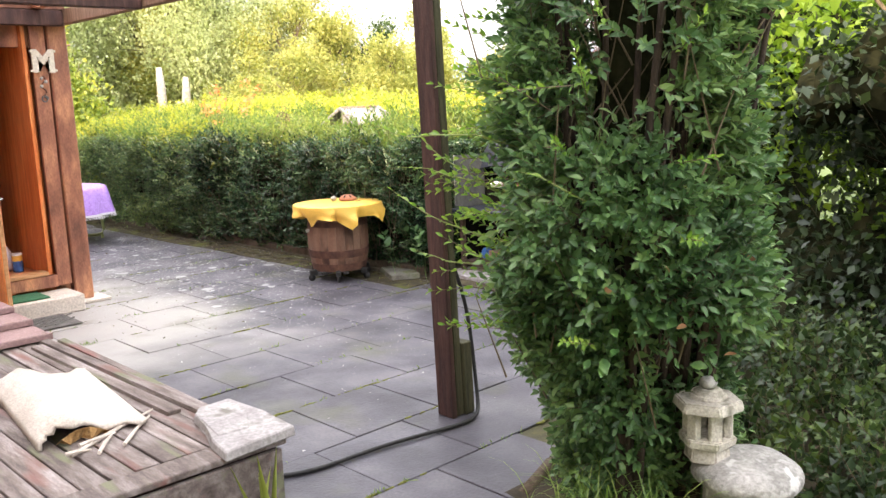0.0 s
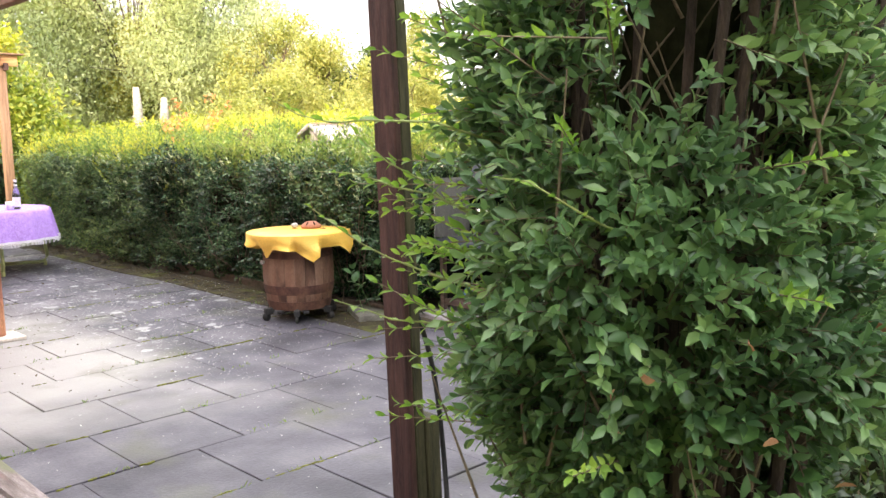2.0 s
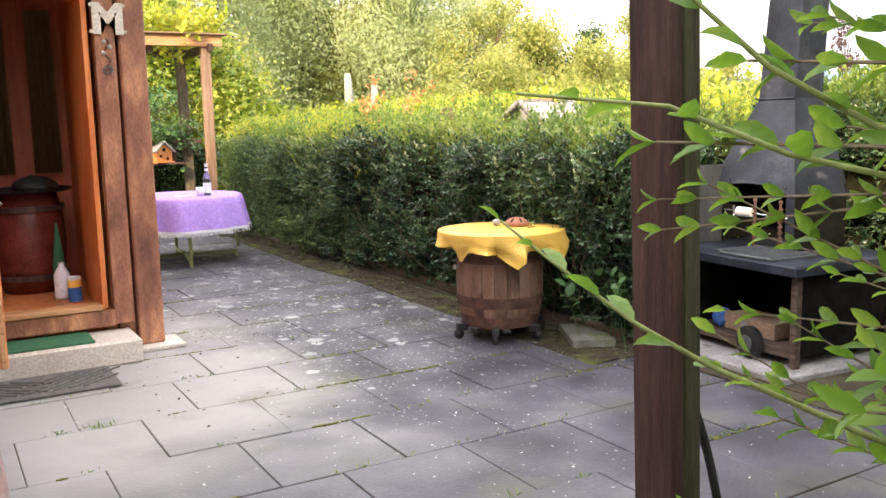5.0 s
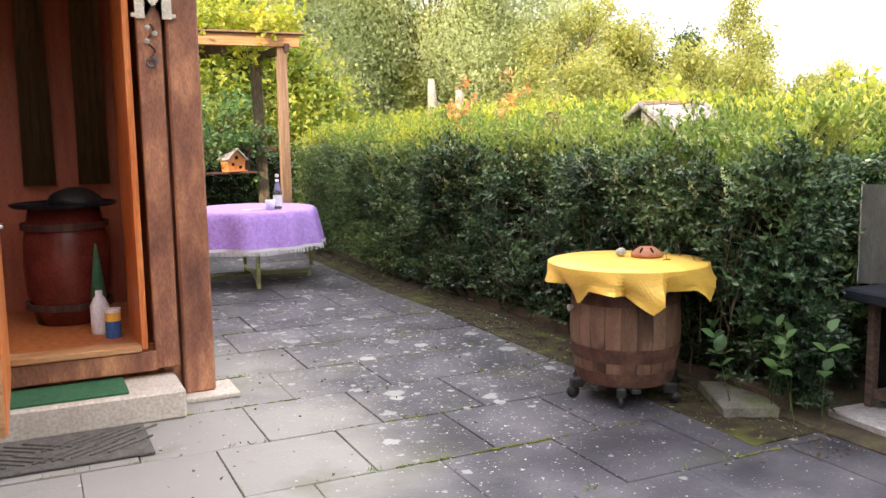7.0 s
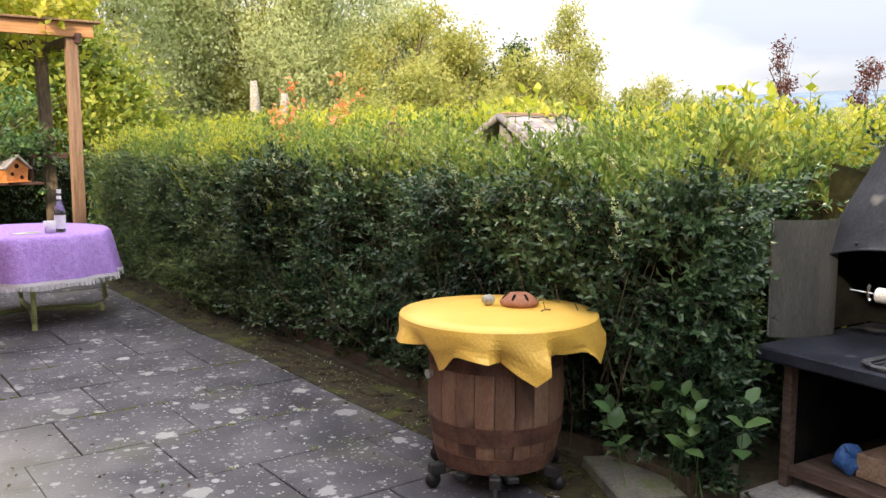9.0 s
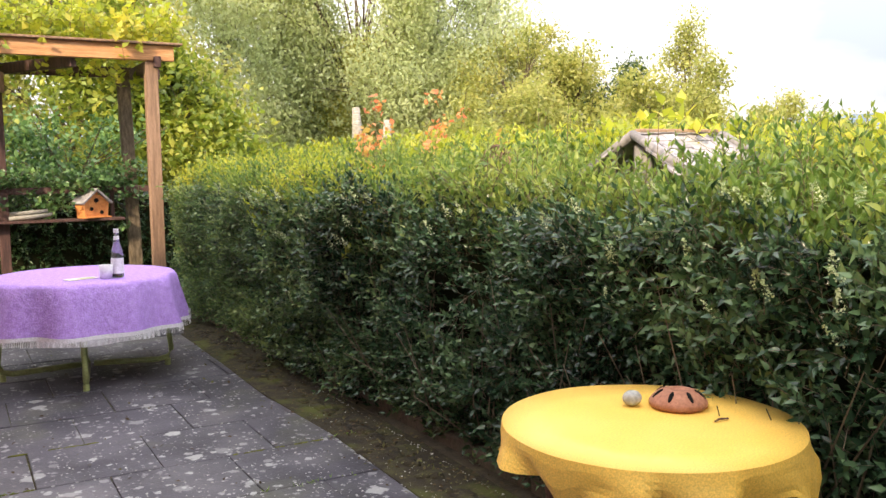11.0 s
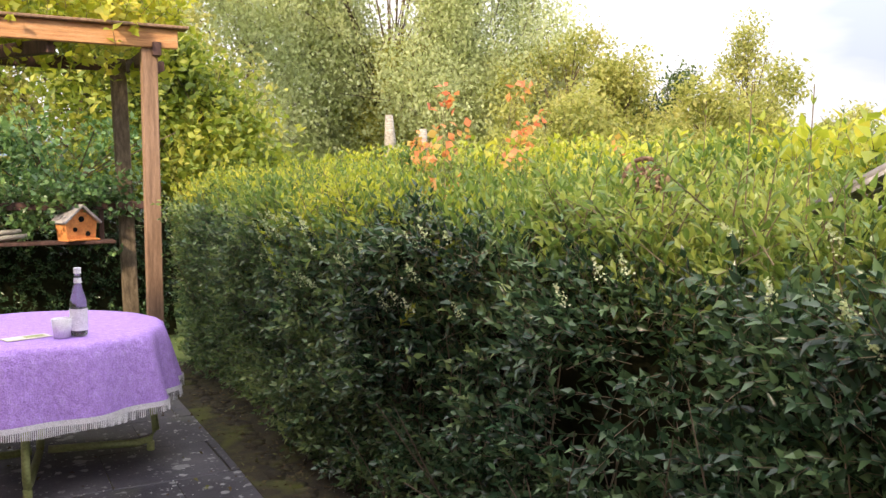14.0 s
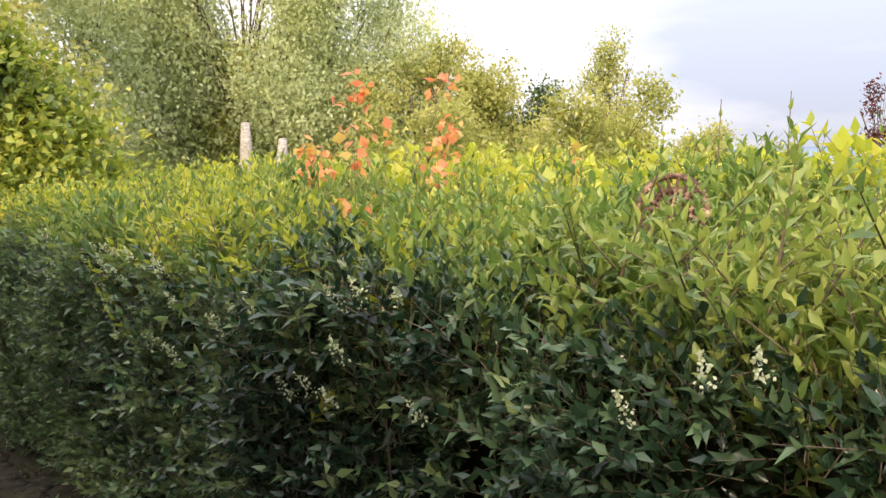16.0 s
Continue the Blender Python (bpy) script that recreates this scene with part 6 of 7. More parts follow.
def build_tree(name, x, y, h, blobs, leaf, n, ll, lw, label, seed, trunk=0.12, bark=None, weep=0.0, z0=-0.3, stems=1, flat=1.0, core=False):
    """A tapered trunk with limbs to each clump of the crown and leaves spread through the clumps."""
    rng = np.random.default_rng(seed)
    t = thing(name, x, y, z0, label, "tree")
    limb_bark = M["bark"]
    bark = bark or M["bark"]
    bm = bmesh.new()
    thin, sway = (0.015, 0.06) if trunk > 0.012 else (0.003, 0.004)
    for s in range(stems):
        ox, oy = (rng.uniform(-0.5, 0.5), rng.uniform(-0.5, 0.5)) if s else (0, 0)
        hh = h * (0.9 - 0.1 * s)
        tube(bm, [(ox + rng.normal() * sway * k, oy + rng.normal() * sway * k, hh * k / 6) for k in range(7)], [max(thin, trunk * (1 - k / 6.6)) for k in range(7)], 9)
    part("trunk", bm, bark, t, smooth=True)
    bm = bmesh.new()
    for bx, by, bz, br in blobs:
        zs = min(bz, h * 0.9) * rng.uniform(0.35, 0.7)
        mid = (bx * 0.5 + rng.normal() * 0.1, by * 0.5 + rng.normal() * 0.1, (zs + bz) * 0.55)
        tube(bm, [(0, 0, zs), mid, (bx, by, bz)], [trunk * 0.35, trunk * 0.2, min(0.01, trunk * 0.12)], 5)
        for q in range(4):
            d = rng.normal(size=3) * br * 0.7
            tube(bm, [mid, (bx + d[0], by + d[1], bz + d[2])], [trunk * 0.12, min(0.006, trunk * 0.1)], 4)
    part("branchwork", bm, limb_bark, t)
    bm = bmesh.new()
    for bx, by, bz, br in blobs:
        bmesh.ops.create_icosphere(bm, subdivisions=2, radius=br * 0.62, matrix=pose(bx, by, bz) @ Matrix.Diagonal((1, 1, flat, 1)))
    for v in bm.verts:
        v.co += noise.noise_vector(v.co * 1.7 / max(0.5, blobs[0][3])) * 0.35 * blobs[0][3]
    # optional near-black core stands in for shade inside the crown
    if core:
        tagged(part("inner_mass", bm, M["dark"], t, smooth=False), kind="stuff")
    else:
        bm.free()
    B = np.array(blobs)
    w = B[:, 3] ** 2
    idx = rng.choice(len(B), n, p=w / w.sum())
    # sub-clumps give the crown its uneven outline
    sub = 26
    offs = unit(rng.normal(size=(len(B) * sub, 3))) * rng.uniform(0.35, 1.05, (len(B) * sub, 1))
    offs = offs.reshape(len(B), sub, 3)
    si = rng.integers(0, sub, n)
    C = B[idx, :3] + offs[idx, si] * B[idx, 3:4] * np.array([1, 1, flat])
    P = C + rng.normal(size=(n, 3)) * (B[idx, 3:4] * 0.27) * np.array([1, 1, 0.9 + weep])
    if weep:
        P[:, 2] -= rng.exponential(0.35 * weep, n)
    D = rng.normal(size=(n, 3)) + np.array([0, 0, -0.4 - weep])
    N = rng.normal(size=(n, 3)) * 0.6 + np.array([0, 0, 1])
    L = ll * rng.uniform(0.6, 1.2, n)
    leaves_ob("crown", P, D, N, L, L * lw, leaf, t, LEAF4, LEAF4F)
    return t


def cone_blobs(seed, n, h0, h1, r0, r1, rb, sx=1.0, sy=1.0):
    rng = random.Random(seed)
    out = []
    for i in range(n):
        q = i / (n - 1)
        z = h0 + (h1 - h0) * q
        rad = (r0 + (r1 - r0) * q)
        a = rng.uniform(0, 6.283)
        d = rad * rng.uniform(0.3, 1.0)
        out.append((d * math.cos(a) * sx, d * math.sin(a) * sy, z + rng.uniform(-0.3, 0.3), rb * (1 - 0.45 * q) * rng.uniform(0.75, 1.2)))
    return out


def plant_trees():
    build_tree("birch_tree", 15.1, 28.8, 8.5, cone_blobs(1, 40, 1.5, 11.0, 3.9, 2.9, 1.4), M["leaf_birch"], 86000, 0.13, 0.6, "large weeping birch with grey-green leaves and thin stems", 21, 0.09, M["birch"], 0.8, -0.4, 3)
    build_tree("birch_tree", 11.6, 31.0, 9.5, cone_blobs(2, 34, 1.2, 12.0, 3.8, 2.9, 1.5), M["leaf_birch"], 60000, 0.14, 0.6, "large weeping birch with grey-green leaves and thin stems", 22, 0.09, M["bark"], 0.7, -0.4, 2)
    build_tree("birch_tree", 17.6, 29.0, 8.5, cone_blobs(3, 34, 1.5, 9.5, 3.2, 2.4, 1.3), M["leaf_birch"], 52000, 0.13, 0.6, "large weeping birch with grey-green leaves and thin stems", 20, 0.08, M["birch"], 0.8, -0.4, 2)
    build_tree("golden_shrub", 7.6, 17.8, 1.8, [(0, 0, 2.0, 0.85), (-0.8, 0.3, 1.9, 0.75), (0.7, 0.1, 1.6, 0.7), (-0.3, -0.4, 1.3, 0.9), (0.9, -0.3, 1.0, 0.7), (-1.4, 0.2, 1.4, 0.9), (0.1, 0.2, 2.6, 0.4), (-0.7, 0.4, 2.9, 0.8), (-1.6, 0.3, 3.0, 0.9), (-1.4, 0.2, 3.9, 0.7), (-0.5, 0.3, 3.4, 0.4)], M["leaf_maple"], 20000, 0.13, 0.6, "broad shrub with yellow-green leaves", 23, 0.05)
    build_tree("dark_tree", 6.4, 24.5, 7.5, cone_blobs(4, 30, 0.8, 9.5, 3.0, 2.4, 1.3), M["leaf_tree"], 40000, 0.15, 0.6, "dense olive-green tree behind the pergola", 24, 0.12)
    build_tree("dark_tree", 1.5, 22.0, 7.5, cone_blobs(14, 26, 0.8, 8.5, 3.0, 2.2, 1.3), M["leaf_tree"], 26000, 0.15, 0.6, "dense olive-green tree behind the pergola", 34, 0.12)
    build_tree("backing_shrub", 3.4, 16.9, 1.8, cone_blobs(24, 14, 0.3, 3.0, 1.6, 1.4, 0.75), M["leaf_maple"], 12000, 0.11, 0.6, "sunlit yellow-green shrub behind the pergola", 44, 0.08)
    build_tree("backing_shrub", 5.6, 16.6, 1.8, cone_blobs(25, 12, 0.3, 2.4, 1.0, 0.9, 0.7), M["leaf_bush"], 9000, 0.1, 0.6, "dark green shrub behind the pergola", 45, 0.08)
    build_tree("olive_tree", 18.6, 25.5, 5.0, cone_blobs(5, 26, 0.6, 5.6, 2.4, 1.6, 1.0), M["leaf_tree"], 32000, 0.13, 0.6, "spreading yellow-olive tree beyond the hedge", 25, 0.1)
    build_tree("olive_tree", 15.6, 29.5, 5.6, cone_blobs(6, 24, 0.6, 5.6, 2.6, 2.0, 1.1), M["leaf_tree"], 26000, 0.14, 0.6, "spreading yellow-olive tree beyond the hedge", 26, 0.1)
    build_tree("olive_tree", 19.6, 24.3, 4.6, cone_blobs(66, 26, 0.4, 4.9, 2.2, 1.4, 0.95), M["leaf_tree"], 24000, 0.13, 0.6, "spreading yellow-olive tree beyond the hedge", 66, 0.1)
    build_tree("olive_tree", 21.5, 22.8, 3.4, cone_blobs(67, 22, 0.4, 3.4, 2.0, 1.4, 0.9), M["leaf_tree"], 22000, 0.13, 0.6, "spreading yellow-olive tree beyond the hedge", 68, 0.1)
    build_tree("round_tree", 22.6, 25.8, 4.4, cone_blobs(7, 16, 1.0, 4.6, 1.3, 0.9, 0.9), M["leaf_darktree"], 13000, 0.13, 0.6, "round dark green tree", 27, 0.09)
    build_tree("slender_tree", 23.3, 23.3, 5.8, cone_blobs(8, 24, 0.6, 6.0, 1.6, 0.25, 0.75), M["leaf_tree"], 13000, 0.12, 0.6, "slender loose tree with thin upright twigs", 28, 0.06)
    build_tree("low_tree", 25.5, 19.5, 2.6, cone_blobs(9, 16, 0.3, 2.4, 2.2, 1.6, 0.9), M["leaf_tree"], 14000, 0.14, 0.6, "low olive bush on the slope", 29, 0.06)
    build_tree("low_tree", 27.5, 14.0, 2.0, cone_blobs(10, 16, 0.0, 1.3, 3.6, 3.0, 0.9), M["leaf_tree"], 12000, 0.14, 0.6, "low olive bush on the slope", 30, 0.06)
    for i, (x, y, h) in enumerate(((18.5, 19.5, 3.6), (21.0, 17.8, 2.7), (16.2, 22.0, 3.6), (24.3, 14.6, 2.4), (25.6, 21.4, 3.3), (26.5, 18.6, 2.3), (13.2, 20.5, 2.3), (20.2, 20.8, 3.3))):
        build_tree("thicket_tree", x, y, h, cone_blobs(80 + i, 16, 0.3, h, 2.0, 1.4, 0.8), M["leaf_tree"], 15000, 0.13, 0.55, "dense low thicket of yellow-olive leaves", 90 + i, 0.05)
    build_tree("purple_tree", 24.2, 16.4, 4.0, cone_blobs(12, 12, 0.8, 4.0, 0.9, 0.15, 0.4), M["leaf_purple"], 3500, 0.09, 0.6, "young tree with dark purple leaves", 31, 0.05)
    build_tree("purple_tree", 25.3, 14.7, 4.0, cone_blobs(13, 12, 0.8, 3.8, 0.9, 0.15, 0.45), M["leaf_purple"], 3500, 0.09, 0.6, "young tree with dark purple leaves", 32, 0.05)
    for i, (x, y, h) in enumerate(((6.62, 9.8, 1.93), (6.78, 10.36, 1.93), (7.28, 10.14, 1.9), (7.1, 9.9, 1.66), (6.95, 10.7, 1.7), (7.6, 10.6, 1.78), (7.5, 9.5, 1.62), (8.3, 11.4, 1.85))):
        blobs = cone_blobs(40 + i, 10, 1.25, h + 0.22, 0.2, 0.02, 0.12)
        build_tree("maple_sapling", x, y, h, blobs, M["leaf_rust"], 190, 0.055, 0.75, "young maple with orange and red leaves", 50 + i, 0.006)
    for i, (x, y, h, l) in enumerate(((12.32, 22.6, 3.19, -0.07), (12.88, 22.6, 2.92, 0.06))):
        t = thing("birch_snag", x, y, -0.35, "broken white birch trunk without a crown", "dead tree", "birch snags")
        bm = bmesh.new()
        tube(bm, [(l * k * 0.3, 0.02 * math.sin(k * 2), h * k / 6) for k in range(7)], [0.15, 0.14, 0.135, 0.13, 0.125, 0.12, 0.08], 12)
        part("trunk", bm, M["birch"], t, smooth=True)
        bm = bmesh.new()
        tube(bm, [(0, 0, h * 0.75), (-0.25, 0, h * 0.72 + 0.1)], [0.04, 0.03], 7)
        part("branch_stub", bm, M["birch"], t, smooth=True)


plant_trees()


def long_shoots(bush):
    """Arching shoots with single leaves to both sides that reach far out over the terrace, each from its tip inwards."""
    rng = np.random.default_rng(77)
    for pts in (
        ((2.832, 1.828, 1.378), (2.86, 1.796, 1.345), (2.916, 1.733, 1.284), (2.964, 1.68, 1.245), (3.054, 1.577, 1.19), (3.16, 1.45, 1.14), (3.35, 1.25, 1.05)),
        ((2.715, 1.572, 1.175), (2.78, 1.542, 1.147), (2.835, 1.517, 1.118), (2.93, 1.472, 1.10), (3.03, 1.426, 1.10), (3.3, 1.25, 1.02)),
        ((2.69, 1.6, 1.49), (2.776, 1.551, 1.48), (2.845, 1.511, 1.447), (2.93, 1.462, 1.424), (3.004, 1.42, 1.378), (3.3, 1.2, 1.2)),
        ((2.55, 1.567, 1.652), (2.599, 1.543, 1.621), (2.665, 1.506, 1.602), (2.727, 1.47, 1.607), (2.87, 1.388, 1.60), (3.3, 1.2, 1.45)),
        ((2.77, 1.587, 1.604), (2.809, 1.563, 1.551), (2.852, 1.535, 1.505), (2.924, 1.489, 1.457), (2.972, 1.458, 1.404), (3.3, 1.25, 1.25)),
        ((2.733, 1.056, 1.486), (2.777, 1.03, 1.478), (2.827, 1.005, 1.446), (2.874, 0.978, 1.413), (2.929, 0.952, 1.38), (2.974, 0.916, 1.357), (3.25, 0.95, 1.2)),
    ):
        bm = bmesh.new()
        tube(bm, pts, [0.0012 + 0.0005 * k for k in range(len(pts))], 5)
        part("long_shoot", bm, M["shootbark"], bush, "yellow-green arching shoot", smooth=True)
        V = np.array(pts)
        seg = V[1:] - V[:-1]
        ln = np.linalg.norm(seg, axis=1)
        total = ln.sum() * 0.86
        at = np.arange(0.0, total, 0.04)
        cum = np.concatenate([[0], np.cumsum(ln)])
        i = np.clip(np.searchsorted(cum, at, side="right") - 1, 0, len(seg) - 1)
        P = V[i] + seg[i] * ((at - cum[i]) / ln[i])[:, None]
        out = unit(-seg[i])
        side = unit(np.cross(out, np.array([0.0, 0, 1.0])))
        sgn = np.where(np.arange(len(at)) % 2 == 0, 1.0, -1.0)[:, None]
        D = out * 0.75 + side * sgn * rng.uniform(0.5, 1.0, (len(at), 1)) + rng.normal(size=P.shape) * 0.18
        D[0] = out[0]
        N = rng.normal(size=P.shape) * 0.35 + np.array([0, 0, 1.0])
        grow = np.clip(0.5 + at / 0.12, 0, 1)
        leaf_parts(bush, P, D, N, 0.042 * grow * rng.uniform(0.75, 1.2, len(at)), 0.42, M["leaf_single"], "shoot_leaf")


def build_bush():
    """The tall evergreen shrub beside the post: stems, added shade-coloured heart, outer leaves and long sprays."""
    rng = np.random.default_rng(9)
    t = thing("tall_shrub", 0, 0, 0, "tall dense privet shrub with glossy dark leaves and loose light shoots", "shrub")
    cx, cy = BUSH[0], BUSH[1]
    bm = bmesh.new()
    for k in range(26):
        a = rng.uniform(0, 6.28)
        r0, r1 = rng.uniform(0.03, 0.25), rng.uniform(0.15, 0.5)
        tube(bm, [(cx + r0 * math.cos(a), cy + r0 * math.sin(a), 0.0), (cx + (r0 + r1) * 0.5 * math.cos(a + 0.2), cy + (r0 + r1) * 0.5 * math.sin(a + 0.2), 1.2),
                  (cx + r1 * math.cos(a + 0.4), cy + r1 * math.sin(a + 0.4), 2.0), (cx + r1 * 1.1 * math.cos(a + 0.5), cy + r1 * 1.1 * math.sin(a + 0.5), 2.6)], [0.022, 0.017, 0.012, 0.006], 6)
    part("stem_clump", bm, M["darkbark"], t, smooth=True)
    # added core whose near-black colour imitates shade deep in the shrub
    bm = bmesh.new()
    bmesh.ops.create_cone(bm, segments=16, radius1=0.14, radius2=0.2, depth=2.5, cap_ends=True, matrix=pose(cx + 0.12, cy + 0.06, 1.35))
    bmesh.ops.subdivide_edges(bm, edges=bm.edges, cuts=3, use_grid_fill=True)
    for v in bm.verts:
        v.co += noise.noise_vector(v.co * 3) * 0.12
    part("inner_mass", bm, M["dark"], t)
    n = 6800
    a = rng.uniform(0, 6.283, n)
    z = rng.uniform(0.08, 2.75, n)
    low = np.clip((1.05 - z) / 0.7, 0, 1)
    rad = BUSH[2] * (1.0 + 0.06 * np.sin(z * 2.7)) - 0.19 * low + 0.03 * z
    P = np.stack([cx + 1.1 * rad * np.cos(a) + 0.10 * low, cy + rad * np.sin(a) + 0.12 * low, z], axis=1)
    bmp = surf_noise(P, 2.0) * 0.22
    O = np.stack([np.cos(a), np.sin(a), np.zeros(n)], axis=1)
    P = P + O * (bmp - 0.1 - rng.exponential(0.05, n))[:, None]
    void = (np.abs(np.degrees(a) - 208) < 36) & (z > 1.55) & (z < 2.6) & (rng.uniform(size=n) < 0.9)
    keep = (bmp > -0.08) & ~void & ~((z < 0.85) & ((P[:, 0] - 3.38) ** 2 + (P[:, 1] - 0.72) ** 2 < 0.27 ** 2))
    P, O = P[keep], O[keep]
    n = len(P)
    D = O + rng.normal(size=(n, 3)) * 0.45 + np.array([0, 0, 0.3])
    l = rng.uniform(0.1, 0.2, n)
    LP = sprig_leaves(rng, P, D, l, 5, 0.058, 0.42, 50, 0.8)
    leaves_ob("leaves", *LP[:3], LP[3], LP[4], M["leaf_bush"], t, LEAF9, LEAF9F)
    bare = unit(rng.normal(size=(130, 3)) * 0.35 + np.array([0, 0, 1]))
    stems_ob("bare_branchwork", np.stack([cx + rng.normal(size=130) * 0.2, cy + rng.normal(size=130) * 0.2, rng.uniform(0.5, 2.2, 130)], axis=1), bare, rng.uniform(0.3, 0.6, 130), 0.005, M["twig"], t)
    stems_ob("twigwork", P, D, l, 0.002, M["twig"], t)
    # loose light sprays that reach out over the terrace
    sprays = []
    for k in range(62):
        aa = radians(rng.uniform(85, 150) if k % 6 else rng.uniform(175, 240))
        zz = rng.uniform(0.75, 2.2)
        sprays.append(((cx + 0.46 * math.cos(aa), cy + 0.42 * math.sin(aa), zz), (math.cos(aa + rng.uniform(-0.4, 0.4)), math.sin(aa + rng.uniform(-0.4, 0.4)), rng.uniform(-0.15, 0.6)), rng.uniform(0.2, 0.45)))
    sp = np.array([s[0] for s in sprays])
    sd = np.array([s[1] for s in sprays])
    sl = np.array([s[2] for s in sprays])
    LP = sprig_leaves(rng, sp, sd, sl, 9, 0.042, 0.38, 48, 0.8)
    order = np.argsort(-LP[0][:, 1] + LP[0][:, 0] * 0.5)
    one, rest = order[:280], order[280:]
    leaf_parts(t, LP[0][one], LP[1][one], LP[2][one], LP[3][one], 0.4, M["leaf_single"])
    bq = 34
    ang = np.radians(rng.uniform(190, 262, bq))
    zz = rng.uniform(0.75, 1.3, bq)
    BP = np.stack([cx + 0.5 * np.cos(ang), cy + 0.47 * np.sin(ang), zz], axis=1)
    BD = np.stack([np.cos(ang), np.sin(ang), rng.uniform(-0.7, 0.1, bq)], axis=1) + rng.normal(size=(bq, 3)) * 0.4
    BN = np.stack([np.cos(ang), np.sin(ang), np.full(bq, 1.0)], axis=1) + rng.normal(size=(bq, 3)) * 0.2
    leaf_parts(t, BP, BD, BN, rng.uniform(0.05, 0.07, bq), 0.6, M["leaf_bush_single"], "broad_leaf")
    ang = np.radians(rng.uniform(170, 270, 7))
    BP = np.stack([cx + 0.6 * np.cos(ang), cy + 0.58 * np.sin(ang), rng.uniform(0.8, 1.5, 7)], axis=1)
    leaf_parts(t, BP, rng.normal(size=(7, 3)) + np.array([-0.3, -0.3, -0.8]), rng.normal(size=(7, 3)) + np.array([-1, -1, 0.3]), np.full(7, 0.045), 0.6, M["leaf_dead"], "dead_leaf")
    LP = [q[rest] for q in LP]
    leaves_ob("spray_leaves", *LP[:3], LP[3], LP[4], M["leaf_lime"], t, LEAF9, LEAF9F)["label"] = "fresh light green leaves"
    long_shoots(t)
    weed = thing("broadleaf_weed", 6.24, 5.40, 0.0, "broad-leaved weed growing between barrel and grill", "weed")
    k = 12
    Q = np.stack([rng.normal(size=k) * 0.08, rng.normal(size=k) * 0.12, np.zeros(k)], axis=1)
    E = rng.normal(size=(k, 3)) * 0.22 + np.array([-0.15, -0.1, 1])
    LP = sprig_leaves(rng, Q + unit(E) * 0.26, E, rng.uniform(0.16, 0.26, k), 3, 0.10, 0.78, 70, 1.2)
    leaves_ob("foliage", *LP[:3], LP[3], LP[4], M["leaf_bush"], weed, LEAF9, LEAF9F)
    stems_ob("stemwork", Q, E, rng.uniform(0.3, 0.45, k), 0.0035, M["leaf_bush"], weed)
    stems_ob("spray_twigwork", sp, sd, sl, 0.003, M["twig"], t)


BUSH = (3.45, 1.10, 0.46)
build_bush()


def build_tall_shoots():
    rng = np.random.default_rng(51)
    for x, y, z in ((6.58, 7.84, 1.83), (6.63, 7.66, 1.81), (7.30, 8.50, 1.88), (7.27, 8.72, 1.87), (6.7, 7.1, 1.74)):
        t = thing("tall_shoot", x, y, 0.9, "single tall privet shoot standing above the hedge", "shoot", "tall shoots")
        base, d = np.array([[0, 0, 0.0]]), np.array([[0.04, 0.0, 1.0]])
        stems_ob("stem", base, d, np.array([z - 0.9]), 0.004, M["twig"], t)
        LP = sprig_leaves(rng, base + d * (z - 1.36), d, np.array([0.4]), 5, 0.05, 0.36, 48)
        leaves_ob("leaves", *LP[:3], LP[3], LP[4], M["leaf_top"], t)


build_tall_shoots()


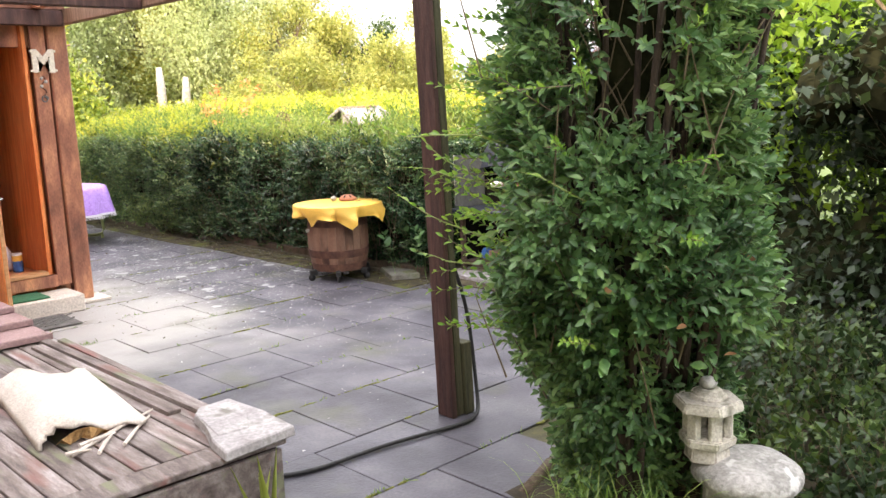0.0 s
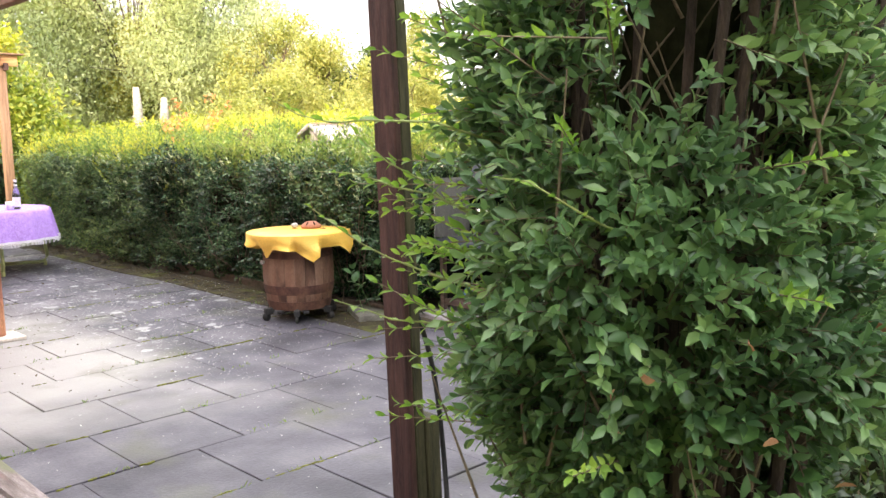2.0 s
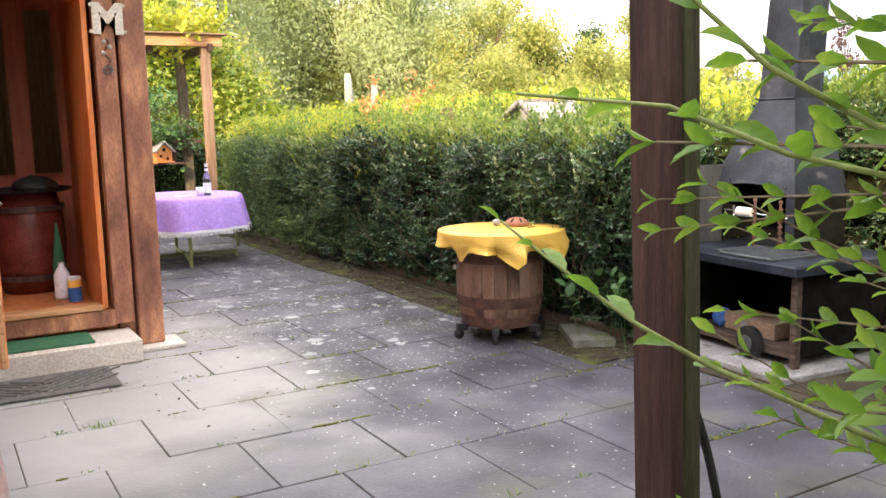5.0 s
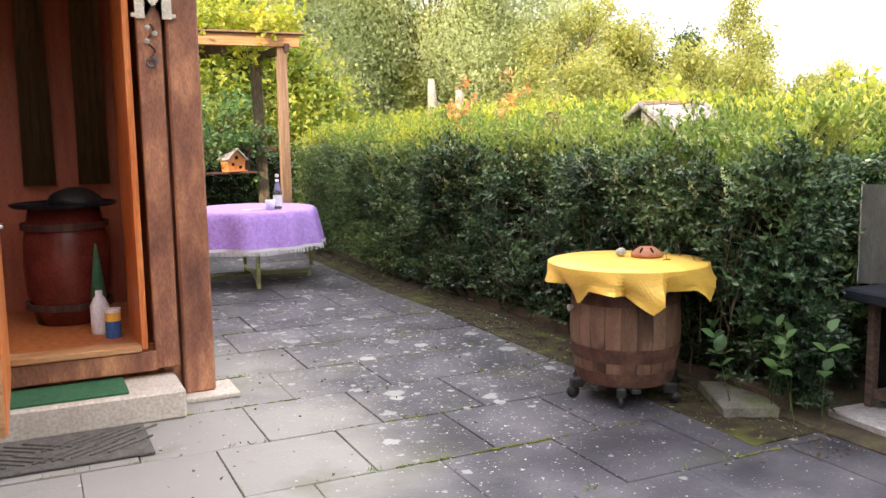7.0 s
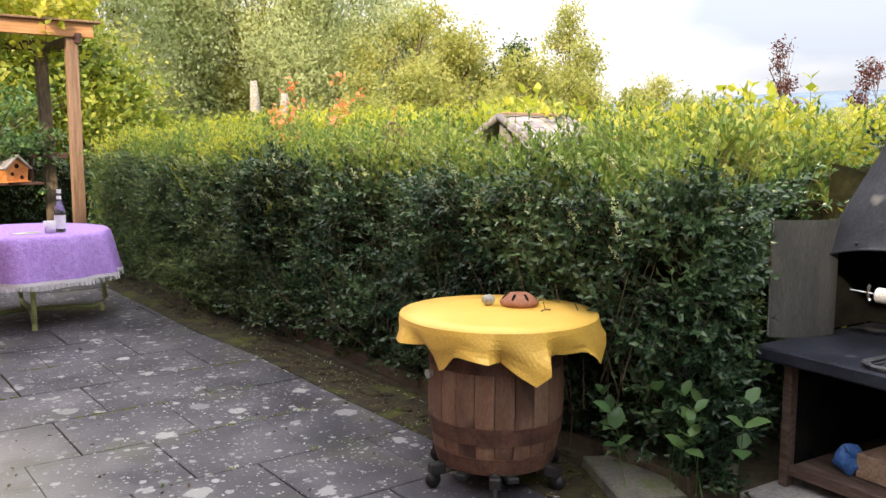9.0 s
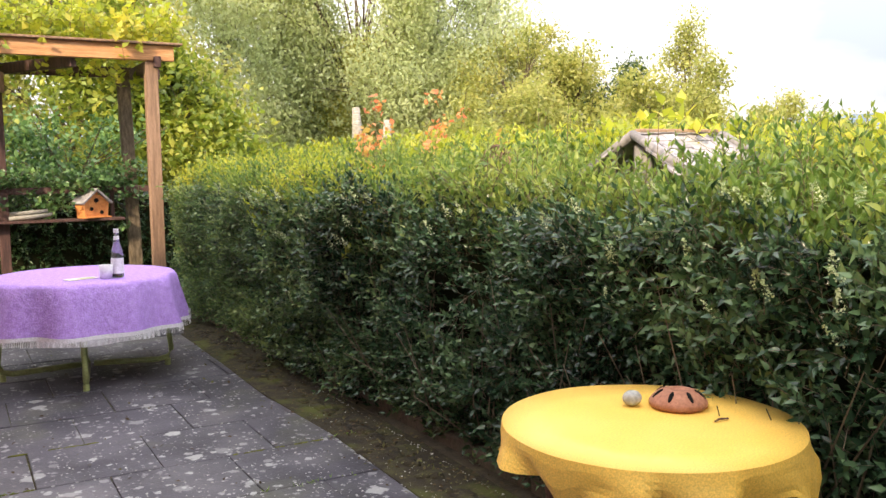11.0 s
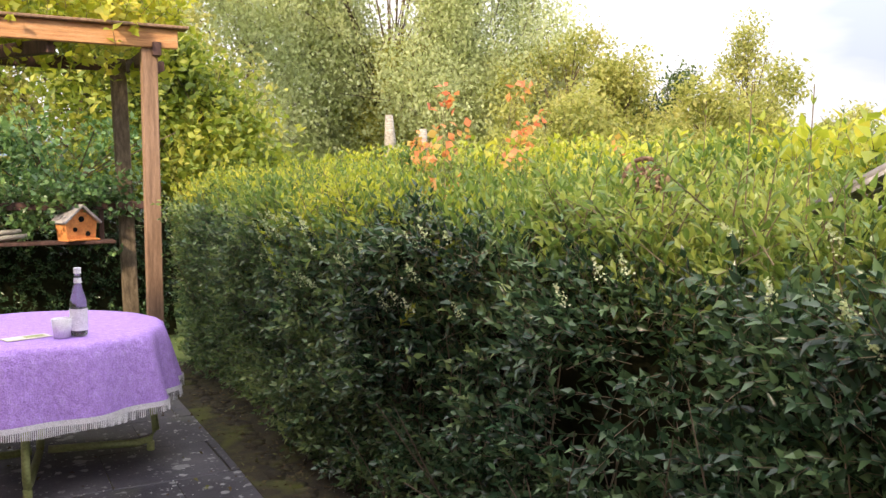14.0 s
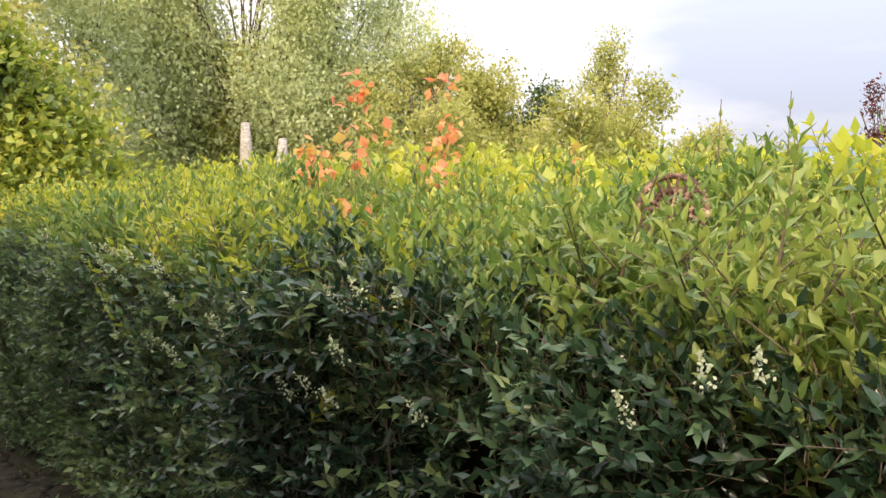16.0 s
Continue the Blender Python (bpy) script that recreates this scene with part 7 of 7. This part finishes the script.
def build_undergrowth():
    rng = np.random.default_rng(15)
    t = thing("back_hedge", 0, 0, 0, "dark shaded hedge standing behind the pergola rail", "hedge")
    # added block behind the leaves, shade put into its colour
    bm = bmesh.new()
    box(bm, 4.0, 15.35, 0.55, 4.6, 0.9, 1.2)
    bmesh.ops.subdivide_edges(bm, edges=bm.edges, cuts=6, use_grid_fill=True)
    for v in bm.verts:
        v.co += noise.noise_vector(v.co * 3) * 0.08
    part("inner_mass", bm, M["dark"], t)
    n = 1500
    P = np.stack([rng.uniform(1.8, 6.4, n), 14.87 - rng.uniform(-0.05, 0.06, n), rng.uniform(0.05, 1.25, n)], axis=1)
    D = rng.normal(size=(n, 3)) * 0.5 + np.array([0, -1, 0.3])
    LP = sprig_leaves(rng, P, D, rng.uniform(0.1, 0.2, n), 5, 0.055, 0.45)
    leaves_ob("leaves", *LP[:3], LP[3], LP[4], M["leaf_hedge"], t)
    # ivy and brambles round the lantern
    build_growth("ground_cover", 1500, (3.6, 5.6), (-0.9, 1.3), lambda x, y: 0.21 + 0.07 * np.maximum(0, x - 3.7), M["leaf_ivy"], 0.06, 0.7, (0.1, 0.28), "bramble and ivy leaves round the stone lantern", 16, 5, 60, 0.7)
    t = thing("grass_tuft", 3.12, 0.98, 0, "long arching grass blades beside the shrub", "grass")
    V, F = [], []
    r = random.Random(3)
    for k in range(170):
        a = r.uniform(0, 6.28)
        bx, by = r.gauss(0, 0.09), r.gauss(0, 0.12)
        h = r.uniform(0.25, 0.6)
        o = r.uniform(0.1, 0.4)
        w = r.uniform(0.003, 0.006)
        i0 = len(V)
        for s in range(6):
            q = s / 5
            px, py, pz = bx + math.cos(a) * o * q * q, by + math.sin(a) * o * q * q, h * (q - 0.45 * q * q * q)
            ww = w * (1 - q * 0.9)
            V += [(px - math.sin(a) * ww, py + math.cos(a) * ww, pz), (px + math.sin(a) * ww, py - math.cos(a) * ww, pz)]
        for s in range(5):
            F += [(i0 + 2 * s, i0 + 2 * s + 1, i0 + 2 * s + 3, i0 + 2 * s + 2)]
    me = bpy.data.meshes.new("blades")
    me.from_pydata(V, [], F)
    me.materials.append(M["blade"])
    ob = new("blades", me)
    ob.parent = t
    tagged(ob, kind="stuff")
    # wood edge with shade in its leaf colour, and sunlit-toned tall shrubs behind
    build_tree("tall_hazel", 7.6, -0.6, 4.5, cone_blobs(60, 22, 1.9, 4.8, 1.7, 1.4, 0.9), M["leaf_canopy"], 46000, 0.11, 0.6, "tall hazel shrubs beside the garden, sunlight put into their bright leaf colour", 61, 0.02)
    build_tree("tall_hazel", 6.3, 0.9, 4.5, cone_blobs(62, 16, 0.2, 2.2, 1.1, 0.9, 0.7), M["leaf_shade_tone"], 14000, 0.08, 0.6, "dense shrubs beside the garden, shade put into their near-black leaf colour", 63, 0.02, core=True)
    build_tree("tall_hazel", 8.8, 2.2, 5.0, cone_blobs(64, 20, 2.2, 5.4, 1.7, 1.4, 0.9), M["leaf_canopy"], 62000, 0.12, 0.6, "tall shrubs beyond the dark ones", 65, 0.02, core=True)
    build_tree("tall_hazel", 5.9, -2.0, 4.5, cone_blobs(66, 18, 0.2, 2.4, 1.3, 1.2, 0.9), M["leaf_shade_tone"], 14000, 0.085, 0.6, "dense shrubs beside the garden, shade put into their near-black leaf colour", 67, 0.02, core=True)


build_undergrowth()



def moss_clumps():
    r = random.Random(41)
    t = thing("edge_moss", 0, 0, 0, "brown-green moss cushions creeping over the slab edge", "moss")
    bm = bmesh.new()
    for k in range(150):
        y = r.uniform(5.6, 12.9)
        x = (5.95 if y > 6.6 else 6.1) + r.gauss(0, 0.035)
        s = r.uniform(0.02, 0.07)
        bmesh.ops.create_icosphere(bm, subdivisions=1, radius=1.0, matrix=pose(x, y, 0.0) @ Matrix.Diagonal((s, s * r.uniform(0.8, 2.2), 0.014, 1)))
    bj = bmesh.new()
    for k in range(1100):
        row = r.randint(-1, 12)
        x = r.uniform(2.7, 5.9)
        y = 2.034 + 0.6 * row
        if noise.noise(Vector((x * 1.5, y * 1.1, 2.0))) < 0.08:
            continue
        s = r.uniform(0.005, 0.013)
        bmesh.ops.create_icosphere(bj, subdivisions=1, radius=1.0, matrix=pose(x, y + r.gauss(0, 0.003), 0.0) @ Matrix.Diagonal((s * r.uniform(1.5, 4), s, 0.006, 1)))
    tagged(part("joint_cover", bj, M["jointmoss"], t, "yellow-green moss lines in the joints", smooth=True), kind="stuff")
    tagged(part("cushion_cover", bm, M["moss"], t, smooth=True), kind="stuff")


moss_clumps()


def scatter_debris():
    """Fallen petals and leaf crumbs on the slabs, grass in the joints."""
    rng = np.random.default_rng(31)
    n = 5200
    P = np.stack([np.clip(rng.normal(4.9, 0.85, n), 2.9, 6.1), rng.normal(7.0, 1.9, n).clip(2.2, 12), np.full(n, 0.006)], axis=1)
    D = rng.normal(size=(n, 3)) * np.array([1, 1, 0.12])
    N = rng.normal(size=(n, 3)) * 0.2 + np.array([0, 0, 1])
    L = (0.004 + rng.exponential(0.005, n)).clip(0, 0.02)
    t = thing("fallen_petals", 0, 0, 0, "tiny pale fallen petals scattered over the slabs", "petals")
    leaves_ob("petal_litter", P, D, N, L, L * 0.8, M["petal"], t, LEAF4, LEAF4F)
    n = 2600
    x = np.where(rng.uniform(size=n) < 0.8, rng.normal(6.0, 0.13, n), rng.uniform(3.2, 6.0, n))
    y = rng.uniform(4.8, 12.8, n)
    P = np.stack([x, y, np.full(n, 0.012)], axis=1)
    D = rng.normal(size=(n, 3)) * np.array([1, 1, 0.3])
    N = rng.normal(size=(n, 3)) * 0.4 + np.array([0, 0, 1])
    L = rng.uniform(0.01, 0.035, n)
    t = thing("leaf_litter", 0, 0, 0, "brown leaf crumbs along the hedge foot", "leaf litter")
    leaves_ob("crumb_litter", P, D, N, L, L * 0.5, M["litter"], t, LEAF4, LEAF4F)
    t = thing("joint_grass", 0, 0, 0, "small grass blades growing in the slab joints", "grass")
    n = 420
    k = rng.integers(-1, 12, n)
    x = rng.uniform(2.7, 6.0, n)
    P = np.stack([x, 2.034 + 0.6 * k + rng.normal(size=n) * 0.006, np.zeros(n)], axis=1)
    patch = surf_noise(P, 1.6, 4.0) > 0.0
    P = P[patch & (P[:, 1] > 1.9)]
    n = len(P)
    P = np.repeat(P, 5, axis=0) + rng.normal(size=(n * 5, 3)) * np.array([0.02, 0.005, 0])
    D = rng.normal(size=(len(P), 3)) * 0.8 + np.array([0, 0, 0.8])
    N = rng.normal(size=(len(P), 3))
    L = rng.uniform(0.012, 0.04, len(P))
    leaves_ob("blade_litter", P, D, N, L, L * 0.18, M["blade"], t, LEAF4, LEAF4F)
    # the tufts at the deck corner
    t = thing("deck_grass", 2.28, 2.08, 0, "tall yellow-green grass blades before the deck", "grass")
    m = 5
    P = np.stack([rng.normal(size=m) * 0.03, rng.normal(size=m) * 0.012, np.zeros(m)], axis=1)
    D = rng.normal(size=(m, 3)) * 0.16 + np.array([0, 0, 1])
    L = rng.uniform(0.25, 0.4, m)
    leaves_ob("blade_tuft", P, D, rng.normal(size=(m, 3)), L, np.full(m, 0.007), M["blade_light"], t)


M["blade_light"] = leaf_material("light_blade", (0.2, 0.26, 0.05), (0.3, 0.36, 0.08), (0.4, 0.44, 0.14), 0.45, 0.4, 3)
M["petal"] = leaf_material("pale_petal", (0.22, 0.22, 0.19), (0.4, 0.4, 0.37), (0.62, 0.62, 0.58), 0.7, 0.2)
M["litter"] = leaf_material("dry_litter", (0.05, 0.035, 0.02), (0.1, 0.07, 0.035), (0.12, 0.13, 0.04), 0.9, 0.1)
scatter_debris()

# ---- hills ----
bm = bmesh.new()
rows = []
for j, (rr, zz) in enumerate(((900, -30), (1000, 40), (1150, 62), (1300, 70))):
    row = []
    for i in range(61):
        a = radians(-70 + 220 * i / 60)
        z = zz * (0.75 + 0.45 * noise.noise(Vector((i * 0.22, j * 0.3, 0.5)))) if j else -30
        row.append(bm.verts.new((rr * math.cos(a), rr * math.sin(a), z)))
    rows.append(row)
for p, q in zip(rows, rows[1:]):
    for i in range(60):
        bm.faces.new((p[i], p[i + 1], q[i + 1], q[i]))
tagged(mesh_ob("backdrop", bm, M["hills"], smooth=True), "wooded hills far away, distance haze put into their blue colour", "hills", kind="structure")

# ---- terrace slabs, last ----


def build_slabs():
    r = random.Random(2)
    pitch = 0.589
    for k in range(-3, 20):
        y = 2.034 + 0.6 * k
        if y < 0.8 or y > 13.0:
            continue
        u0 = 3.195 if k % 2 else 3.508 - 0.589
        u0 -= 0.018 * max(0, k - 5)
        if k % 2 == 0:
            u0 += 0.0
        i0 = int((1.0 - u0) // pitch)
        for i in range(i0, 9):
            x0 = u0 + pitch * i
            x1 = x0 + pitch
            x0c, x1c = max(x0, 1.0), min(x1, 5.93 + r.uniform(-0.06, 0.03) if y > 6.6 else 6.14 if y > 5 else 6.5)
            if x1c - x0c < 0.12:
                continue
            if y < 1.5 and x0 > 3.3:
                continue
            g = r.choice((0.0015, 0.002, 0.003, 0.005))
            bm = bmesh.new()
            box(bm, 0, 0, -0.02, x1c - x0c - 2 * g, 0.6 - 2 * g, 0.04, bev=0.003)
            xc = (x0c + x1c) / 2
            p = part("slab", bm, M["paving"], terrace)
            p.matrix_local = pose((x0c + x1c) / 2, y + 0.3, r.uniform(-0.003, 0.003), r.uniform(-0.25, 0.25), r.uniform(-0.25, 0.25), r.uniform(-0.25, 0.25))


build_slabs()
